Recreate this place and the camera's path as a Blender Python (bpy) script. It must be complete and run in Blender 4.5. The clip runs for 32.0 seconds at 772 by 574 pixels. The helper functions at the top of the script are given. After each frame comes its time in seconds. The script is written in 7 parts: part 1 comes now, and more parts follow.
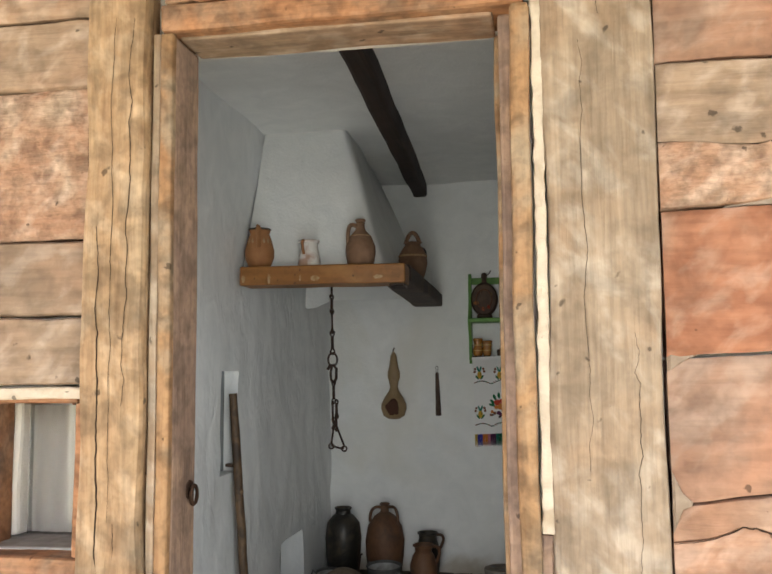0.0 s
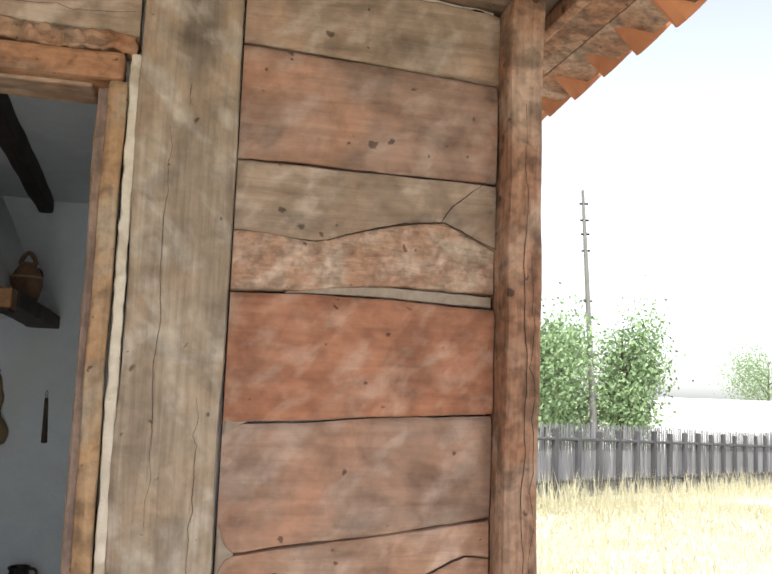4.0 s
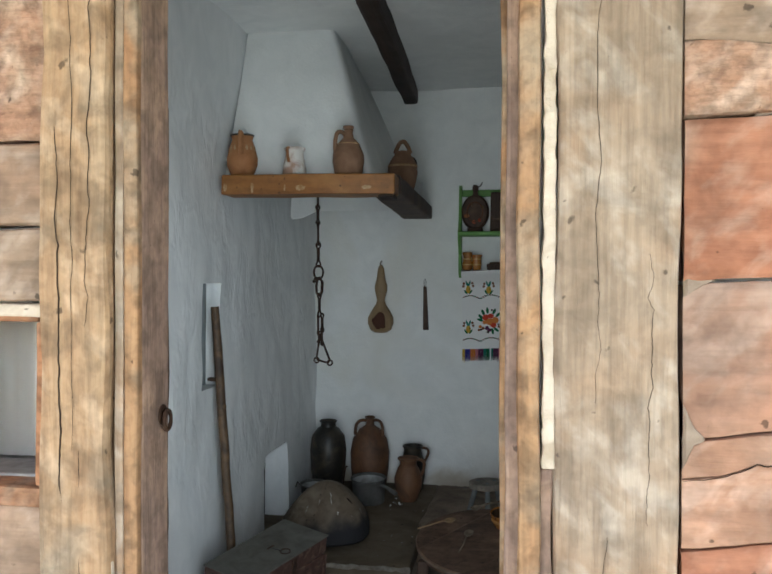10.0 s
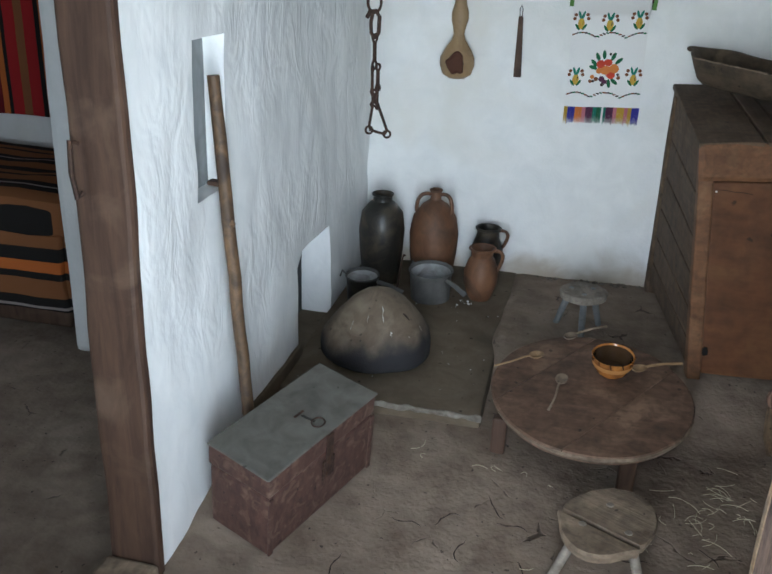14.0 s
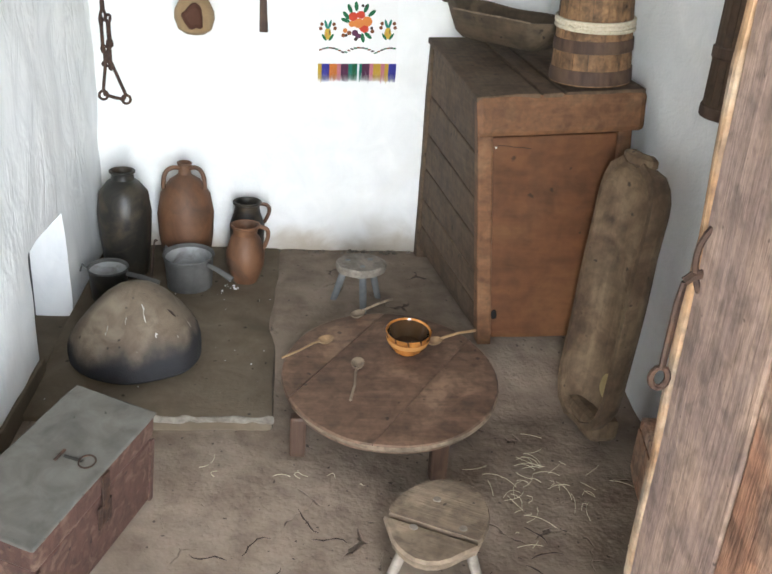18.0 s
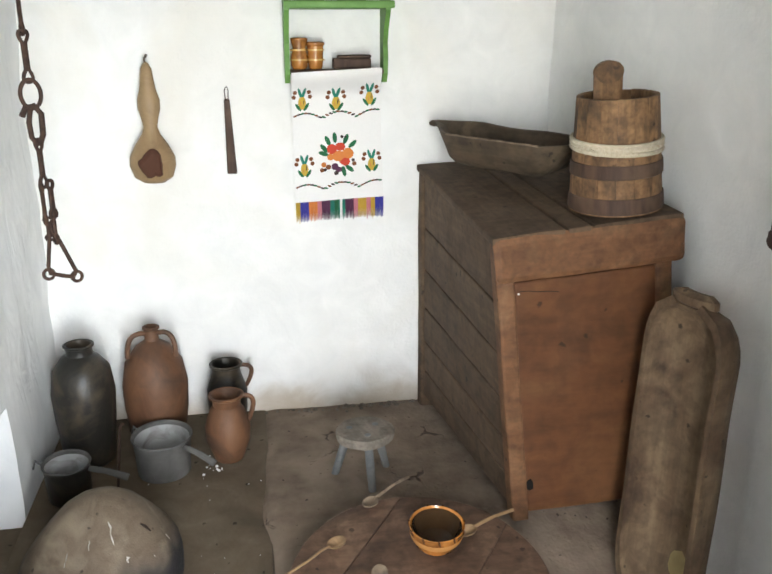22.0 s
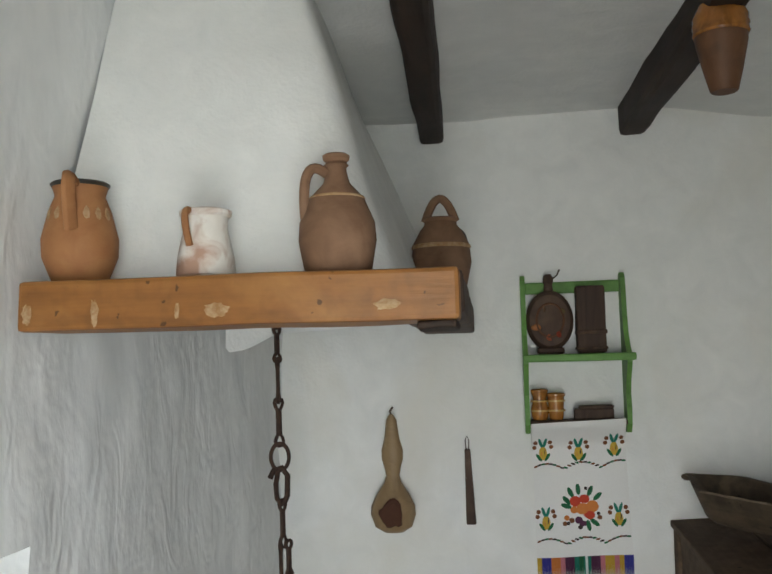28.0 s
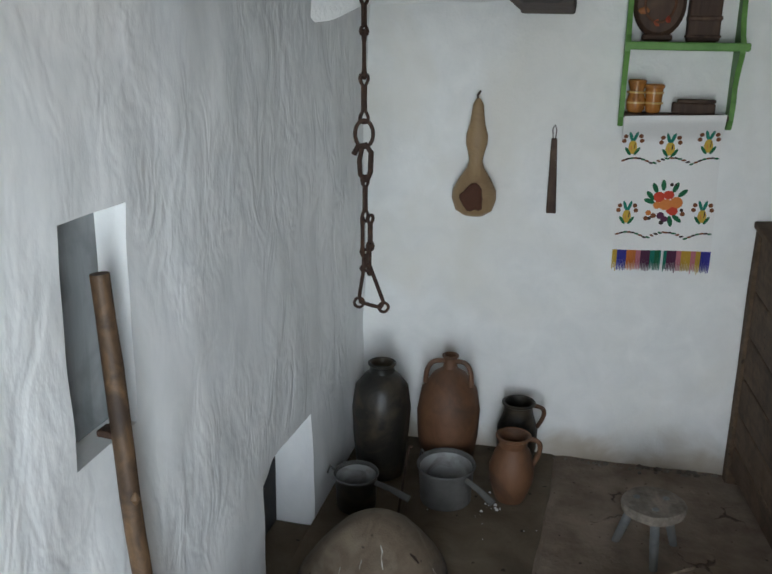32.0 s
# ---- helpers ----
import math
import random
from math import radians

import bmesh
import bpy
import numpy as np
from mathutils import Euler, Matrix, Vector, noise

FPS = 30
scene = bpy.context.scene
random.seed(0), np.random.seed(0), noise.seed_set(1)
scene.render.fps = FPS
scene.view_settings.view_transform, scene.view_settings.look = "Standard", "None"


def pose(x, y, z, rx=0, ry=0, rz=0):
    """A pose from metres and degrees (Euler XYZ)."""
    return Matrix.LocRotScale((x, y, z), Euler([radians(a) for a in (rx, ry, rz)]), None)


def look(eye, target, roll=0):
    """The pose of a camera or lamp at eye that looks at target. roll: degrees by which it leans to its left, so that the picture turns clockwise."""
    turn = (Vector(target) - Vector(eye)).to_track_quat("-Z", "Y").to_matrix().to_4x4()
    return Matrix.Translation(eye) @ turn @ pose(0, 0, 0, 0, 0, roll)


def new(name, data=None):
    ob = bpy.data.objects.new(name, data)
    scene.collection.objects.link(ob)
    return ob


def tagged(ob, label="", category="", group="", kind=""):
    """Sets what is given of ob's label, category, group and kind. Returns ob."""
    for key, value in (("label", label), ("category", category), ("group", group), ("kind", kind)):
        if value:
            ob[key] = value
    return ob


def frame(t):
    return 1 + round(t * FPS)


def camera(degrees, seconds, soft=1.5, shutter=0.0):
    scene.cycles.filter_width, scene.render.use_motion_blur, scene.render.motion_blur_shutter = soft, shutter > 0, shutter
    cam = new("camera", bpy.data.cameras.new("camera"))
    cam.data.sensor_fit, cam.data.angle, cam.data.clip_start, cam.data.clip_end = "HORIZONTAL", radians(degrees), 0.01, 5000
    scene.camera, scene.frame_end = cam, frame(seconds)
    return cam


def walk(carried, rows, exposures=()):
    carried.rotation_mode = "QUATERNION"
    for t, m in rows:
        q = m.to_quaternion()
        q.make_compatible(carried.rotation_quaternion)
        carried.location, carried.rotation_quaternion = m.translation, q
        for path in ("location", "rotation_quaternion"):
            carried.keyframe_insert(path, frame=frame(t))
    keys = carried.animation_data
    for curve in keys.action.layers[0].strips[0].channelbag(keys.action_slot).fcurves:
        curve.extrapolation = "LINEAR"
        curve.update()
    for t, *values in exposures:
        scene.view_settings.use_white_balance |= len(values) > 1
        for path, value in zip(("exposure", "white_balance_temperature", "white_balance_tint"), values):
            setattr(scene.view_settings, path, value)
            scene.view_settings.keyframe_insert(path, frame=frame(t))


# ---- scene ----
LENS = 48.69
# seconds, x, y, z, turn to the left from +y, pitch up, roll
PATH = [
    (0, 1.273, -1.437, 1.366, 10.21, 5.27, -0.55),
    (0.5, 1.289, -1.463, 1.367, 8.42, 7.65, -0.98),
    (1, 1.320, -1.536, 1.353, 2.89, 5.00, -1.42),
    (1.5, 1.343, -1.600, 1.339, 0.08, 3.10, -0.65),
    (2, 1.349, -1.628, 1.346, -4.24, 2.92, -0.84),
    (2.5, 1.387, -1.632, 1.375, -8.19, 2.41, -0.13),
    (3, 1.405, -1.620, 1.415, -11.55, 3.45, 1.44),
    (3.5, 1.396, -1.602, 1.441, -13.40, 5.66, 2.21),
    (5.5, 1.373, -1.520, 1.449, -9.03, 10.99, -0.07),
    (6, 1.352, -1.521, 1.452, -4.26, 16.03, -0.47),
    (6.5, 1.343, -1.533, 1.460, -1.80, 20.39, -0.96),
    (7, 1.322, -1.539, 1.446, 1.22, 22.44, -0.69),
    (7.5, 1.303, -1.530, 1.439, 3.69, 20.94, -0.41),
    (8, 1.292, -1.523, 1.426, 5.53, 15.90, -0.42),
    (8.5, 1.280, -1.499, 1.420, 6.37, 11.79, -0.76),
    (9, 1.274, -1.500, 1.410, 6.86, 8.74, -0.21),
    (9.5, 1.263, -1.481, 1.398, 7.55, 4.62, -0.09),
    (10, 1.245, -1.309, 1.381, 9.34, -0.72, 0.21),
    (10.5, 1.204, -1.129, 1.412, 14.35, -11.60, 1.91),
    (11, 1.201, -1.056, 1.408, 14.43, -10.70, 0.16),
    (11.5, 1.173, -0.983, 1.500, 16.14, -13.93, 1.25),
    (12, 1.119, -0.817, 1.532, 15.62, -15.62, 1.37),
    (12.5, 1.035, -0.605, 1.549, 14.76, -16.98, 0.48),
    (13, 1.011, -0.486, 1.582, 13.71, -20.62, 2.41),
    (13.5, 1.004, -0.327, 1.588, 13.50, -22.10, 2.56),
    (15.5, 0.835, 0.088, 1.525, 6.43, -20.80, 1.10),
    (16, 0.809, 0.099, 1.476, 4.86, -23.09, 3.01),
    (16.5, 0.804, 0.130, 1.442, 2.41, -26.28, 2.87),
    (17, 0.824, 0.134, 1.460, -0.39, -26.61, 3.01),
    (17.5, 0.835, 0.149, 1.478, -3.69, -24.90, 2.51),
    (18, 0.795, 0.160, 1.488, -6.83, -23.01, 3.87),
    (18.5, 0.786, 0.220, 1.484, -6.36, -22.81, 2.61),
    (19, 0.727, 0.407, 1.436, -4.33, -22.42, 3.42),
    (19.5, 0.703, 0.549, 1.434, -4.60, -23.49, 4.23),
    (20, 0.710, 0.635, 1.451, -4.21, -25.43, 4.14),
    (20.5, 0.723, 0.634, 1.477, -5.20, -25.09, 2.19),
    (21, 0.759, 0.615, 1.532, -5.71, -22.95, -0.02),
    (21.5, 0.751, 0.640, 1.535, -7.41, -18.73, 0.13),
    (22, 0.740, 0.652, 1.537, -8.75, -16.61, -0.26),
    (22.5, 0.730, 0.668, 1.542, -10.59, -14.94, -0.33),
    (23, 0.727, 0.695, 1.549, -12.92, -13.53, -0.32),
    (23.5, 0.744, 0.744, 1.571, -14.74, -12.01, -0.92),
    (24, 0.749, 0.776, 1.581, -18.08, -10.91, -1.10),
    (24.5, 0.725, 0.762, 1.582, -19.41, -9.39, -1.30),
    (26.5, 0.795, 0.686, 1.626, -4.14, 3.44, -1.78),
    (27, 0.800, 0.691, 1.642, 1.26, 4.92, -1.91),
    (27.5, 0.805, 0.705, 1.655, 4.90, 4.69, -1.31),
    (28, 0.801, 0.697, 1.655, 7.84, 4.47, -1.57),
    (28.5, 0.799, 0.703, 1.653, 11.44, 3.55, -1.54),
    (29, 0.793, 0.711, 1.643, 14.71, 1.74, -0.96),
    (29.5, 0.789, 0.716, 1.631, 17.21, -0.98, -1.35),
    (30, 0.793, 0.725, 1.618, 16.82, -4.92, -1.85),
    (30.5, 0.797, 0.722, 1.603, 15.42, -7.10, -1.11),
    (31, 0.807, 0.728, 1.645, 15.53, -10.99, 0.21),
    (31.5, 0.821, 0.730, 1.667, 14.93, -14.37, 1.22),
    (32, 0.791, 0.729, 1.632, 13.48, -16.21, 1.00),
]


def eye_pose(x, y, z, yaw, pitch, roll):
    return pose(x, y, z, 90 + pitch, 0, yaw) @ pose(0, 0, 0, 0, 0, roll)


cam = camera(LENS, 32.0, soft=1.7)
walk(cam, [(row[0], eye_pose(*row[1:])) for row in PATH],
     exposures=[(0, 1.45, 6950, 11), (2, 1.40, 6500, 10), (3.0, 0.88, 6300, 11), (3.4, 0.78, 6300, 11), (5.5, 0.40, 6750, 11), (6.0, 0.46, 6850, 11), (7, 0.98, 7300, 10), (8, 1.20, 6650, 5), (9, 1.34, 6250, 6), (10, 1.44, 6100, 6), (11, 1.92, 5850, 8), (12, 2.10, 5850, 6), (13, 2.42, 5800, 6), (15.5, 3.15, 6000, 9), (16, 3.18, 5950, 9), (17, 3.65, 6100, 10), (19, 3.90, 6650, 11), (21.5, 3.90, 6700, 11), (22, 3.72, 6700, 11), (23, 3.42, 6700, 10), (24.5, 3.28, 6650, 10), (27, 2.50, 6750, 9), (28.5, 2.26, 6700, 9), (30, 2.08, 6350, 9), (31, 2.18, 6200, 9), (32, 2.35, 6200, 9)])

# ---- light ----
world = bpy.data.worlds.new("world")
scene.world = world
world.use_nodes = True
sky = world.node_tree.nodes.new("ShaderNodeTexSky")
sky.sky_type, sky.sun_disc = "NISHITA", False
sky.dust_density, sky.air_density = 1.4, 1.0
SUN_UP, SUN_TURN = radians(52), radians(200)
sky.sun_elevation, sky.sun_rotation = SUN_UP, SUN_TURN
back = world.node_tree.nodes["Background"]
back.inputs["Strength"].default_value = 0.15
hazy = world.node_tree.nodes.new("ShaderNodeHueSaturation")
hazy.inputs["Saturation"].default_value, hazy.inputs["Value"].default_value = 0.35, 1.3
world.node_tree.links.new(sky.outputs["Color"], hazy.inputs["Color"])
world.node_tree.links.new(hazy.outputs["Color"], back.inputs["Color"])

sun = new("sun", bpy.data.lights.new("sun", "SUN"))
sun.data.energy, sun.data.angle, sun.data.color = 3.6, radians(0.5), (1.0, 0.95, 0.87)
# sky rotation turns clockwise from +y
to_sun = Vector((math.sin(SUN_TURN) * math.cos(SUN_UP), math.cos(SUN_TURN) * math.cos(SUN_UP), math.sin(SUN_UP)))
sun.matrix_world = look((0, 0, 0), -to_sun)


def fill_panel(name, eye, target, w, h, power, color=(0.82, 0.92, 1.0)):
    ob = new(name, bpy.data.lights.new(name, "AREA"))
    ob.data.shape, ob.data.size, ob.data.size_y, ob.data.energy, ob.data.color = "RECTANGLE", w, h, power, color
    ob.matrix_world = look(eye, target)
    return ob


# added lamp just inside the door, on top of the sky's own daylight
day = fill_panel("door_daylight", (0.90, 0.24, 1.02), (0.16, 3.0, 1.14), 0.52, 1.75, 2.75, (0.83, 0.925, 1.0))
day.data.spread = radians(106)
# made-up lamp in an unseen, boarded-over hole, to brighten the far room
fill_panel("far_room_daylight", (-1.55, 0.10, 1.12), (-1.55, 3, 1.0), 0.66, 0.7, 1.3)

# ---- helpers ----


def part(name, bm, material, parent=None, label="", smooth=False):
    me = bpy.data.meshes.new(name)
    bm.normal_update()
    bm.to_mesh(me)
    bm.free()
    if smooth:
        for p in me.polygons:
            p.use_smooth = True
        me.set_sharp_from_angle(angle=radians(38))
    me.materials.append(material)
    ob = new(name, me)
    ob.parent = parent
    return tagged(ob, label)


def thing(name, label, category, m=None, group="", kind=""):
    ob = new(name)
    ob.empty_display_size = 0.05
    ob.matrix_basis = m if m is not None else Matrix()
    return tagged(ob, label, category, group, kind)


def box(bm, x0, x1, y0, y1, z0, z1, m=None, bevel=0.0):
    vs = [bm.verts.new((x, y, z)) for z in (z0, z1) for x, y in ((x0, y0), (x1, y0), (x1, y1), (x0, y1))]
    for f in ((3, 2, 1, 0), (4, 5, 6, 7), (0, 1, 5, 4), (1, 2, 6, 5), (2, 3, 7, 6), (3, 0, 4, 7)):
        bm.faces.new([vs[i] for i in f])
    if bevel:
        edges = list({e for v in vs for e in v.link_edges})
        made = bmesh.ops.bevel(bm, geom=edges, offset=bevel, segments=2, profile=0.6, affect="EDGES")
        vs = list({v for f in made["faces"] for v in f.verts} | {v for v in vs if v.is_valid})
    if m is not None:
        bmesh.ops.transform(bm, matrix=m, verts=vs)
    return vs


def boxed(*a, **k):
    bm = bmesh.new()
    box(bm, *a, **k)
    return bm


def rough_box(x0, x1, y0, y1, z0, z1, cuts=(6, 2, 2), rough=0.004, seed=0.0, freq=5.0, round_=0.006, m=None):
    """A hewn timber: a box cut into a grid, its edges eased and its faces uneven."""
    bm = bmesh.new()
    lo, hi, n = (x0, y0, z0), (x1, y1, z1), [c + 3 for c in cuts]
    steps = []
    for a in range(3):
        e = min(round_ * 1.5, (hi[a] - lo[a]) * 0.3)
        inner = np.linspace(lo[a] + e, hi[a] - e, cuts[a] + 1)
        steps.append([lo[a], *inner, hi[a]])
    made = {}

    def vert(i, j, k):
        key = (i, j, k)
        if key not in made:
            idx = (i, j, k)
            p = Vector([steps[a][idx[a]] for a in range(3)])
            out = [(-1 if idx[a] == 0 else 1 if idx[a] == len(steps[a]) - 1 else 0) for a in range(3)]
            if sum(map(abs, out)) > 1:
                for a in range(3):
                    p[a] -= out[a] * round_ * (0.4 if sum(map(abs, out)) == 2 else 0.55)
            p += noise.noise_vector(p * freq + Vector((seed * 7.3, seed * 3.1, seed * 5.7))) * rough
            made[key] = bm.verts.new(p)
        return made[key]

    nx, ny, nz = (len(s) for s in steps)
    for i in range(nx - 1):
        for j in range(ny - 1):
            bm.faces.new([vert(i, j, 0), vert(i, j + 1, 0), vert(i + 1, j + 1, 0), vert(i + 1, j, 0)])
            bm.faces.new([vert(i, j, nz - 1), vert(i + 1, j, nz - 1), vert(i + 1, j + 1, nz - 1), vert(i, j + 1, nz - 1)])
    for i in range(nx - 1):
        for k in range(nz - 1):
            bm.faces.new([vert(i, 0, k), vert(i + 1, 0, k), vert(i + 1, 0, k + 1), vert(i, 0, k + 1)])
            bm.faces.new([vert(i, ny - 1, k), vert(i, ny - 1, k + 1), vert(i + 1, ny - 1, k + 1), vert(i + 1, ny - 1, k)])
    for j in range(ny - 1):
        for k in range(nz - 1):
            bm.faces.new([vert(0, j, k), vert(0, j, k + 1), vert(0, j + 1, k + 1), vert(0, j + 1, k)])
            bm.faces.new([vert(nx - 1, j, k), vert(nx - 1, j + 1, k), vert(nx - 1, j + 1, k + 1), vert(nx - 1, j, k + 1)])
    if m is not None:
        bmesh.ops.transform(bm, matrix=m, verts=bm.verts)
    return bm


def lathe(profile, seg=28, squash=1.0, wobble=0.0, bm=None, m=None, cap=True):
    """Turns (radius, height) pairs round the z axis; cap closes the first and last ring if their radius is over 0."""
    bm = bm or bmesh.new()
    rings, all_v = [], []
    for r, z in profile:
        ring = []
        for s in range(seg):
            a = 2 * math.pi * s / seg
            k = r * (1 + wobble * noise.noise(Vector((math.cos(a) * 1.5, math.sin(a) * 1.5, z * 6))))
            ring.append(bm.verts.new((k * math.cos(a), k * math.sin(a) * squash, z)))
        rings.append(ring)
        all_v += ring
    for a, b in zip(rings, rings[1:]):
        for s in range(seg):
            t = (s + 1) % seg
            bm.faces.new([a[s], a[t], b[t], b[s]])
    if cap and profile[0][0] > 1e-4:
        bm.faces.new(rings[0][::-1])
    if cap and profile[-1][0] > 1e-4:
        bm.faces.new(rings[-1])
    if m is not None:
        bmesh.ops.transform(bm, matrix=m, verts=all_v)
    return bm


def tube(points, radius, seg=8, bm=None, closed=False, flat=1.0):
    """A round bar along points; radius is a number or one for each point."""
    bm = bm or bmesh.new()
    pts = [Vector(p) for p in points]
    n = len(pts)
    radii = radius if isinstance(radius, (list, tuple)) else [radius] * n
    rings, side = [], None
    for i, p in enumerate(pts):
        a = pts[(i - 1) % n] if (i or closed) else p
        b = pts[(i + 1) % n] if (i < n - 1 or closed) else p
        d = (b - a).normalized()
        if side is None:
            side = d.orthogonal().normalized()
        side = (side - d * side.dot(d)).normalized()
        up = d.cross(side)
        rings.append([bm.verts.new(p + (side * math.cos(t) + up * math.sin(t) * flat) * radii[i]) for t in (2 * math.pi * s / seg for s in range(seg))])
    pairs = list(zip(rings, rings[1:])) + ([(rings[-1], rings[0])] if closed else [])
    for a, b in pairs:
        for s in range(seg):
            t = (s + 1) % seg
            bm.faces.new([a[s], a[t], b[t], b[s]])
    if not closed:
        bm.faces.new(rings[0][::-1])
        bm.faces.new(rings[-1])
    return bm


def arc(p0, p1, p2, n=10):
    """Points of a curve from p0 to p2 that is drawn towards p1."""
    a, b, c = Vector(p0), Vector(p1), Vector(p2)
    return [a * (1 - t) ** 2 + b * 2 * t * (1 - t) + c * t * t for t in (i / n for i in range(n + 1))]


def sheet(fn, nu, nv, bm=None):
    """A grid of points fn(u, v), u and v from 0 to 1."""
    bm = bm or bmesh.new()
    g = [[bm.verts.new(fn(i / nu, j / nv)) for j in range(nv + 1)] for i in range(nu + 1)]
    for i in range(nu):
        for j in range(nv):
            bm.faces.new([g[i][j], g[i + 1][j], g[i + 1][j + 1], g[i][j + 1]])
    return bm


# ---- materials ----


def surface(name, c1, c2, c3=None, scale=20.0, stretch=(1, 1, 1), blotch=4.0, amount=0.5, rough=0.8, bump=0.25, depth=0.004,
            var=0.08, metal=0.0, fine=220.0, spec=0.35,
            streak=0.0, specks=0.0, sun_dapple=None, slant=40.0, cracks=None, low=None, patchy=False, detail=6.0, twist=0.6, spot=None):
    """c1 to c2 along the grain, c3 in patches of its own; the dapple colour paints slanted sunlight in."""
    mt = bpy.data.materials.new(name)
    mt.use_nodes = True
    n, l = mt.node_tree.nodes, mt.node_tree.links
    bsdf = n["Principled BSDF"]
    co = n.new("ShaderNodeTexCoord")
    info = n.new("ShaderNodeObjectInfo")
    shift = n.new("ShaderNodeVectorMath")
    shift.operation = "MULTIPLY_ADD"
    l.new(info.outputs["Random"], shift.inputs[0])
    shift.inputs[1].default_value = (17.0, 29.0, 11.0)
    l.new(co.outputs["Object"], shift.inputs[2])
    mp = n.new("ShaderNodeMapping")
    mp.inputs["Scale"].default_value = stretch
    l.new(shift.outputs[0], mp.inputs["Vector"])
    grain = n.new("ShaderNodeTexNoise")
    grain.inputs["Scale"].default_value, grain.inputs["Detail"].default_value, grain.inputs["Roughness"].default_value = scale, detail, 0.62
    grain.inputs["Distortion"].default_value = 0.25 if streak else twist
    l.new(mp.outputs[0], grain.inputs["Vector"])
    ramp = n.new("ShaderNodeValToRGB")
    ramp.color_ramp.elements[0].position, ramp.color_ramp.elements[1].position = (0.22, 0.80) if streak else (0.3, 0.72)
    ramp.color_ramp.elements[0].color, ramp.color_ramp.elements[1].color = (*c1, 1), (*c2, 1)
    l.new(grain.outputs["Fac"], ramp.inputs[0])
    color = ramp.outputs[0]
    spots = n.new("ShaderNodeTexNoise")
    spots.inputs["Scale"].default_value, spots.inputs["Detail"].default_value = blotch, 5
    spots.inputs["Distortion"].default_value = 0.8
    l.new(shift.outputs[0], spots.inputs["Vector"])
    if c3 is not None:
        edge = n.new("ShaderNodeValToRGB")
        edge.color_ramp.elements[0].position, edge.color_ramp.elements[1].position = 0.62 - amount * 0.3, 0.78 - amount * 0.22
        edge.color_ramp.elements[0].color, edge.color_ramp.elements[1].color = (0, 0, 0, 1), (1, 1, 1, 1)
        l.new(spots.outputs["Fac"], edge.inputs[0])
        cut = n.new("ShaderNodeMath")
        cut.operation = "MULTIPLY"
        cut.inputs[1].default_value = min(1.0, 0.45 + amount * 0.6)
        l.new(edge.outputs[0], cut.inputs[0])
        mix = n.new("ShaderNodeMix")
        mix.data_type = "RGBA"
        l.new(cut.outputs[0], mix.inputs["Factor"])
        l.new(color, mix.inputs["A"])
        mix.inputs["B"].default_value = (*c3, 1)
        color = mix.outputs["Result"]
    def times(color, factor_out, dark, lo, hi):
        """Darkens color where factor_out is low."""
        rp = n.new("ShaderNodeValToRGB")
        rp.color_ramp.elements[0].position, rp.color_ramp.elements[1].position = lo, hi
        rp.color_ramp.elements[0].color, rp.color_ramp.elements[1].color = (dark, dark, dark, 1), (1, 1, 1, 1)
        l.new(factor_out, rp.inputs[0])
        mx = n.new("ShaderNodeMix")
        mx.data_type, mx.blend_type = "RGBA", "MULTIPLY"
        mx.inputs["Factor"].default_value = 1.0
        l.new(color, mx.inputs["A"])
        l.new(rp.outputs[0], mx.inputs["B"])
        return mx.outputs["Result"]

    def over(color, factor_out, c, lo, hi, top=1.0):
        """Lays colour c over color where factor_out is high."""
        rp = n.new("ShaderNodeMapRange")
        rp.interpolation_type = "SMOOTHSTEP"
        rp.inputs["From Min"].default_value, rp.inputs["From Max"].default_value, rp.inputs["To Max"].default_value = lo, hi, top
        l.new(factor_out, rp.inputs["Value"])
        mx = n.new("ShaderNodeMix")
        mx.data_type = "RGBA"
        l.new(rp.outputs[0], mx.inputs["Factor"])
        l.new(color, mx.inputs["A"])
        mx.inputs["B"].default_value = (*c, 1)
        return mx.outputs["Result"]

    def noisy(scale_, vec, detail=4.0, distort=0.0):
        tx = n.new("ShaderNodeTexNoise")
        tx.inputs["Scale"].default_value, tx.inputs["Detail"].default_value, tx.inputs["Distortion"].default_value = scale_, detail, distort
        l.new(vec, tx.inputs["Vector"])
        return tx.outputs["Fac"]

    lines = None
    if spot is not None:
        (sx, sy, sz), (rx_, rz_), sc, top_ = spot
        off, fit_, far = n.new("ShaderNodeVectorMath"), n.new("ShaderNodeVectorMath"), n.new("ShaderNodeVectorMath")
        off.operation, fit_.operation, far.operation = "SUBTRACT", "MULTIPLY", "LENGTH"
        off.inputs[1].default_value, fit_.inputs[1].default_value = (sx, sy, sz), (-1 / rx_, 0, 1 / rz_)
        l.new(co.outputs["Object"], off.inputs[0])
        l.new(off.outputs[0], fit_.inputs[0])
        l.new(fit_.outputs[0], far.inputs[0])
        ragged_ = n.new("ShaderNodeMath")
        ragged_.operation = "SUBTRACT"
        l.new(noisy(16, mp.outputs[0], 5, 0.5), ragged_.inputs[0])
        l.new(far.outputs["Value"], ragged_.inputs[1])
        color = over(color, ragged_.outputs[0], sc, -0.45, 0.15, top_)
    # dappled sunlight painted into the colour as slanted pale blotches
    if sun_dapple is not None:
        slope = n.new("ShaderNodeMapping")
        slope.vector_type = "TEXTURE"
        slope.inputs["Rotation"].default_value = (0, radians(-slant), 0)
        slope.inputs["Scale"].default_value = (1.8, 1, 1)
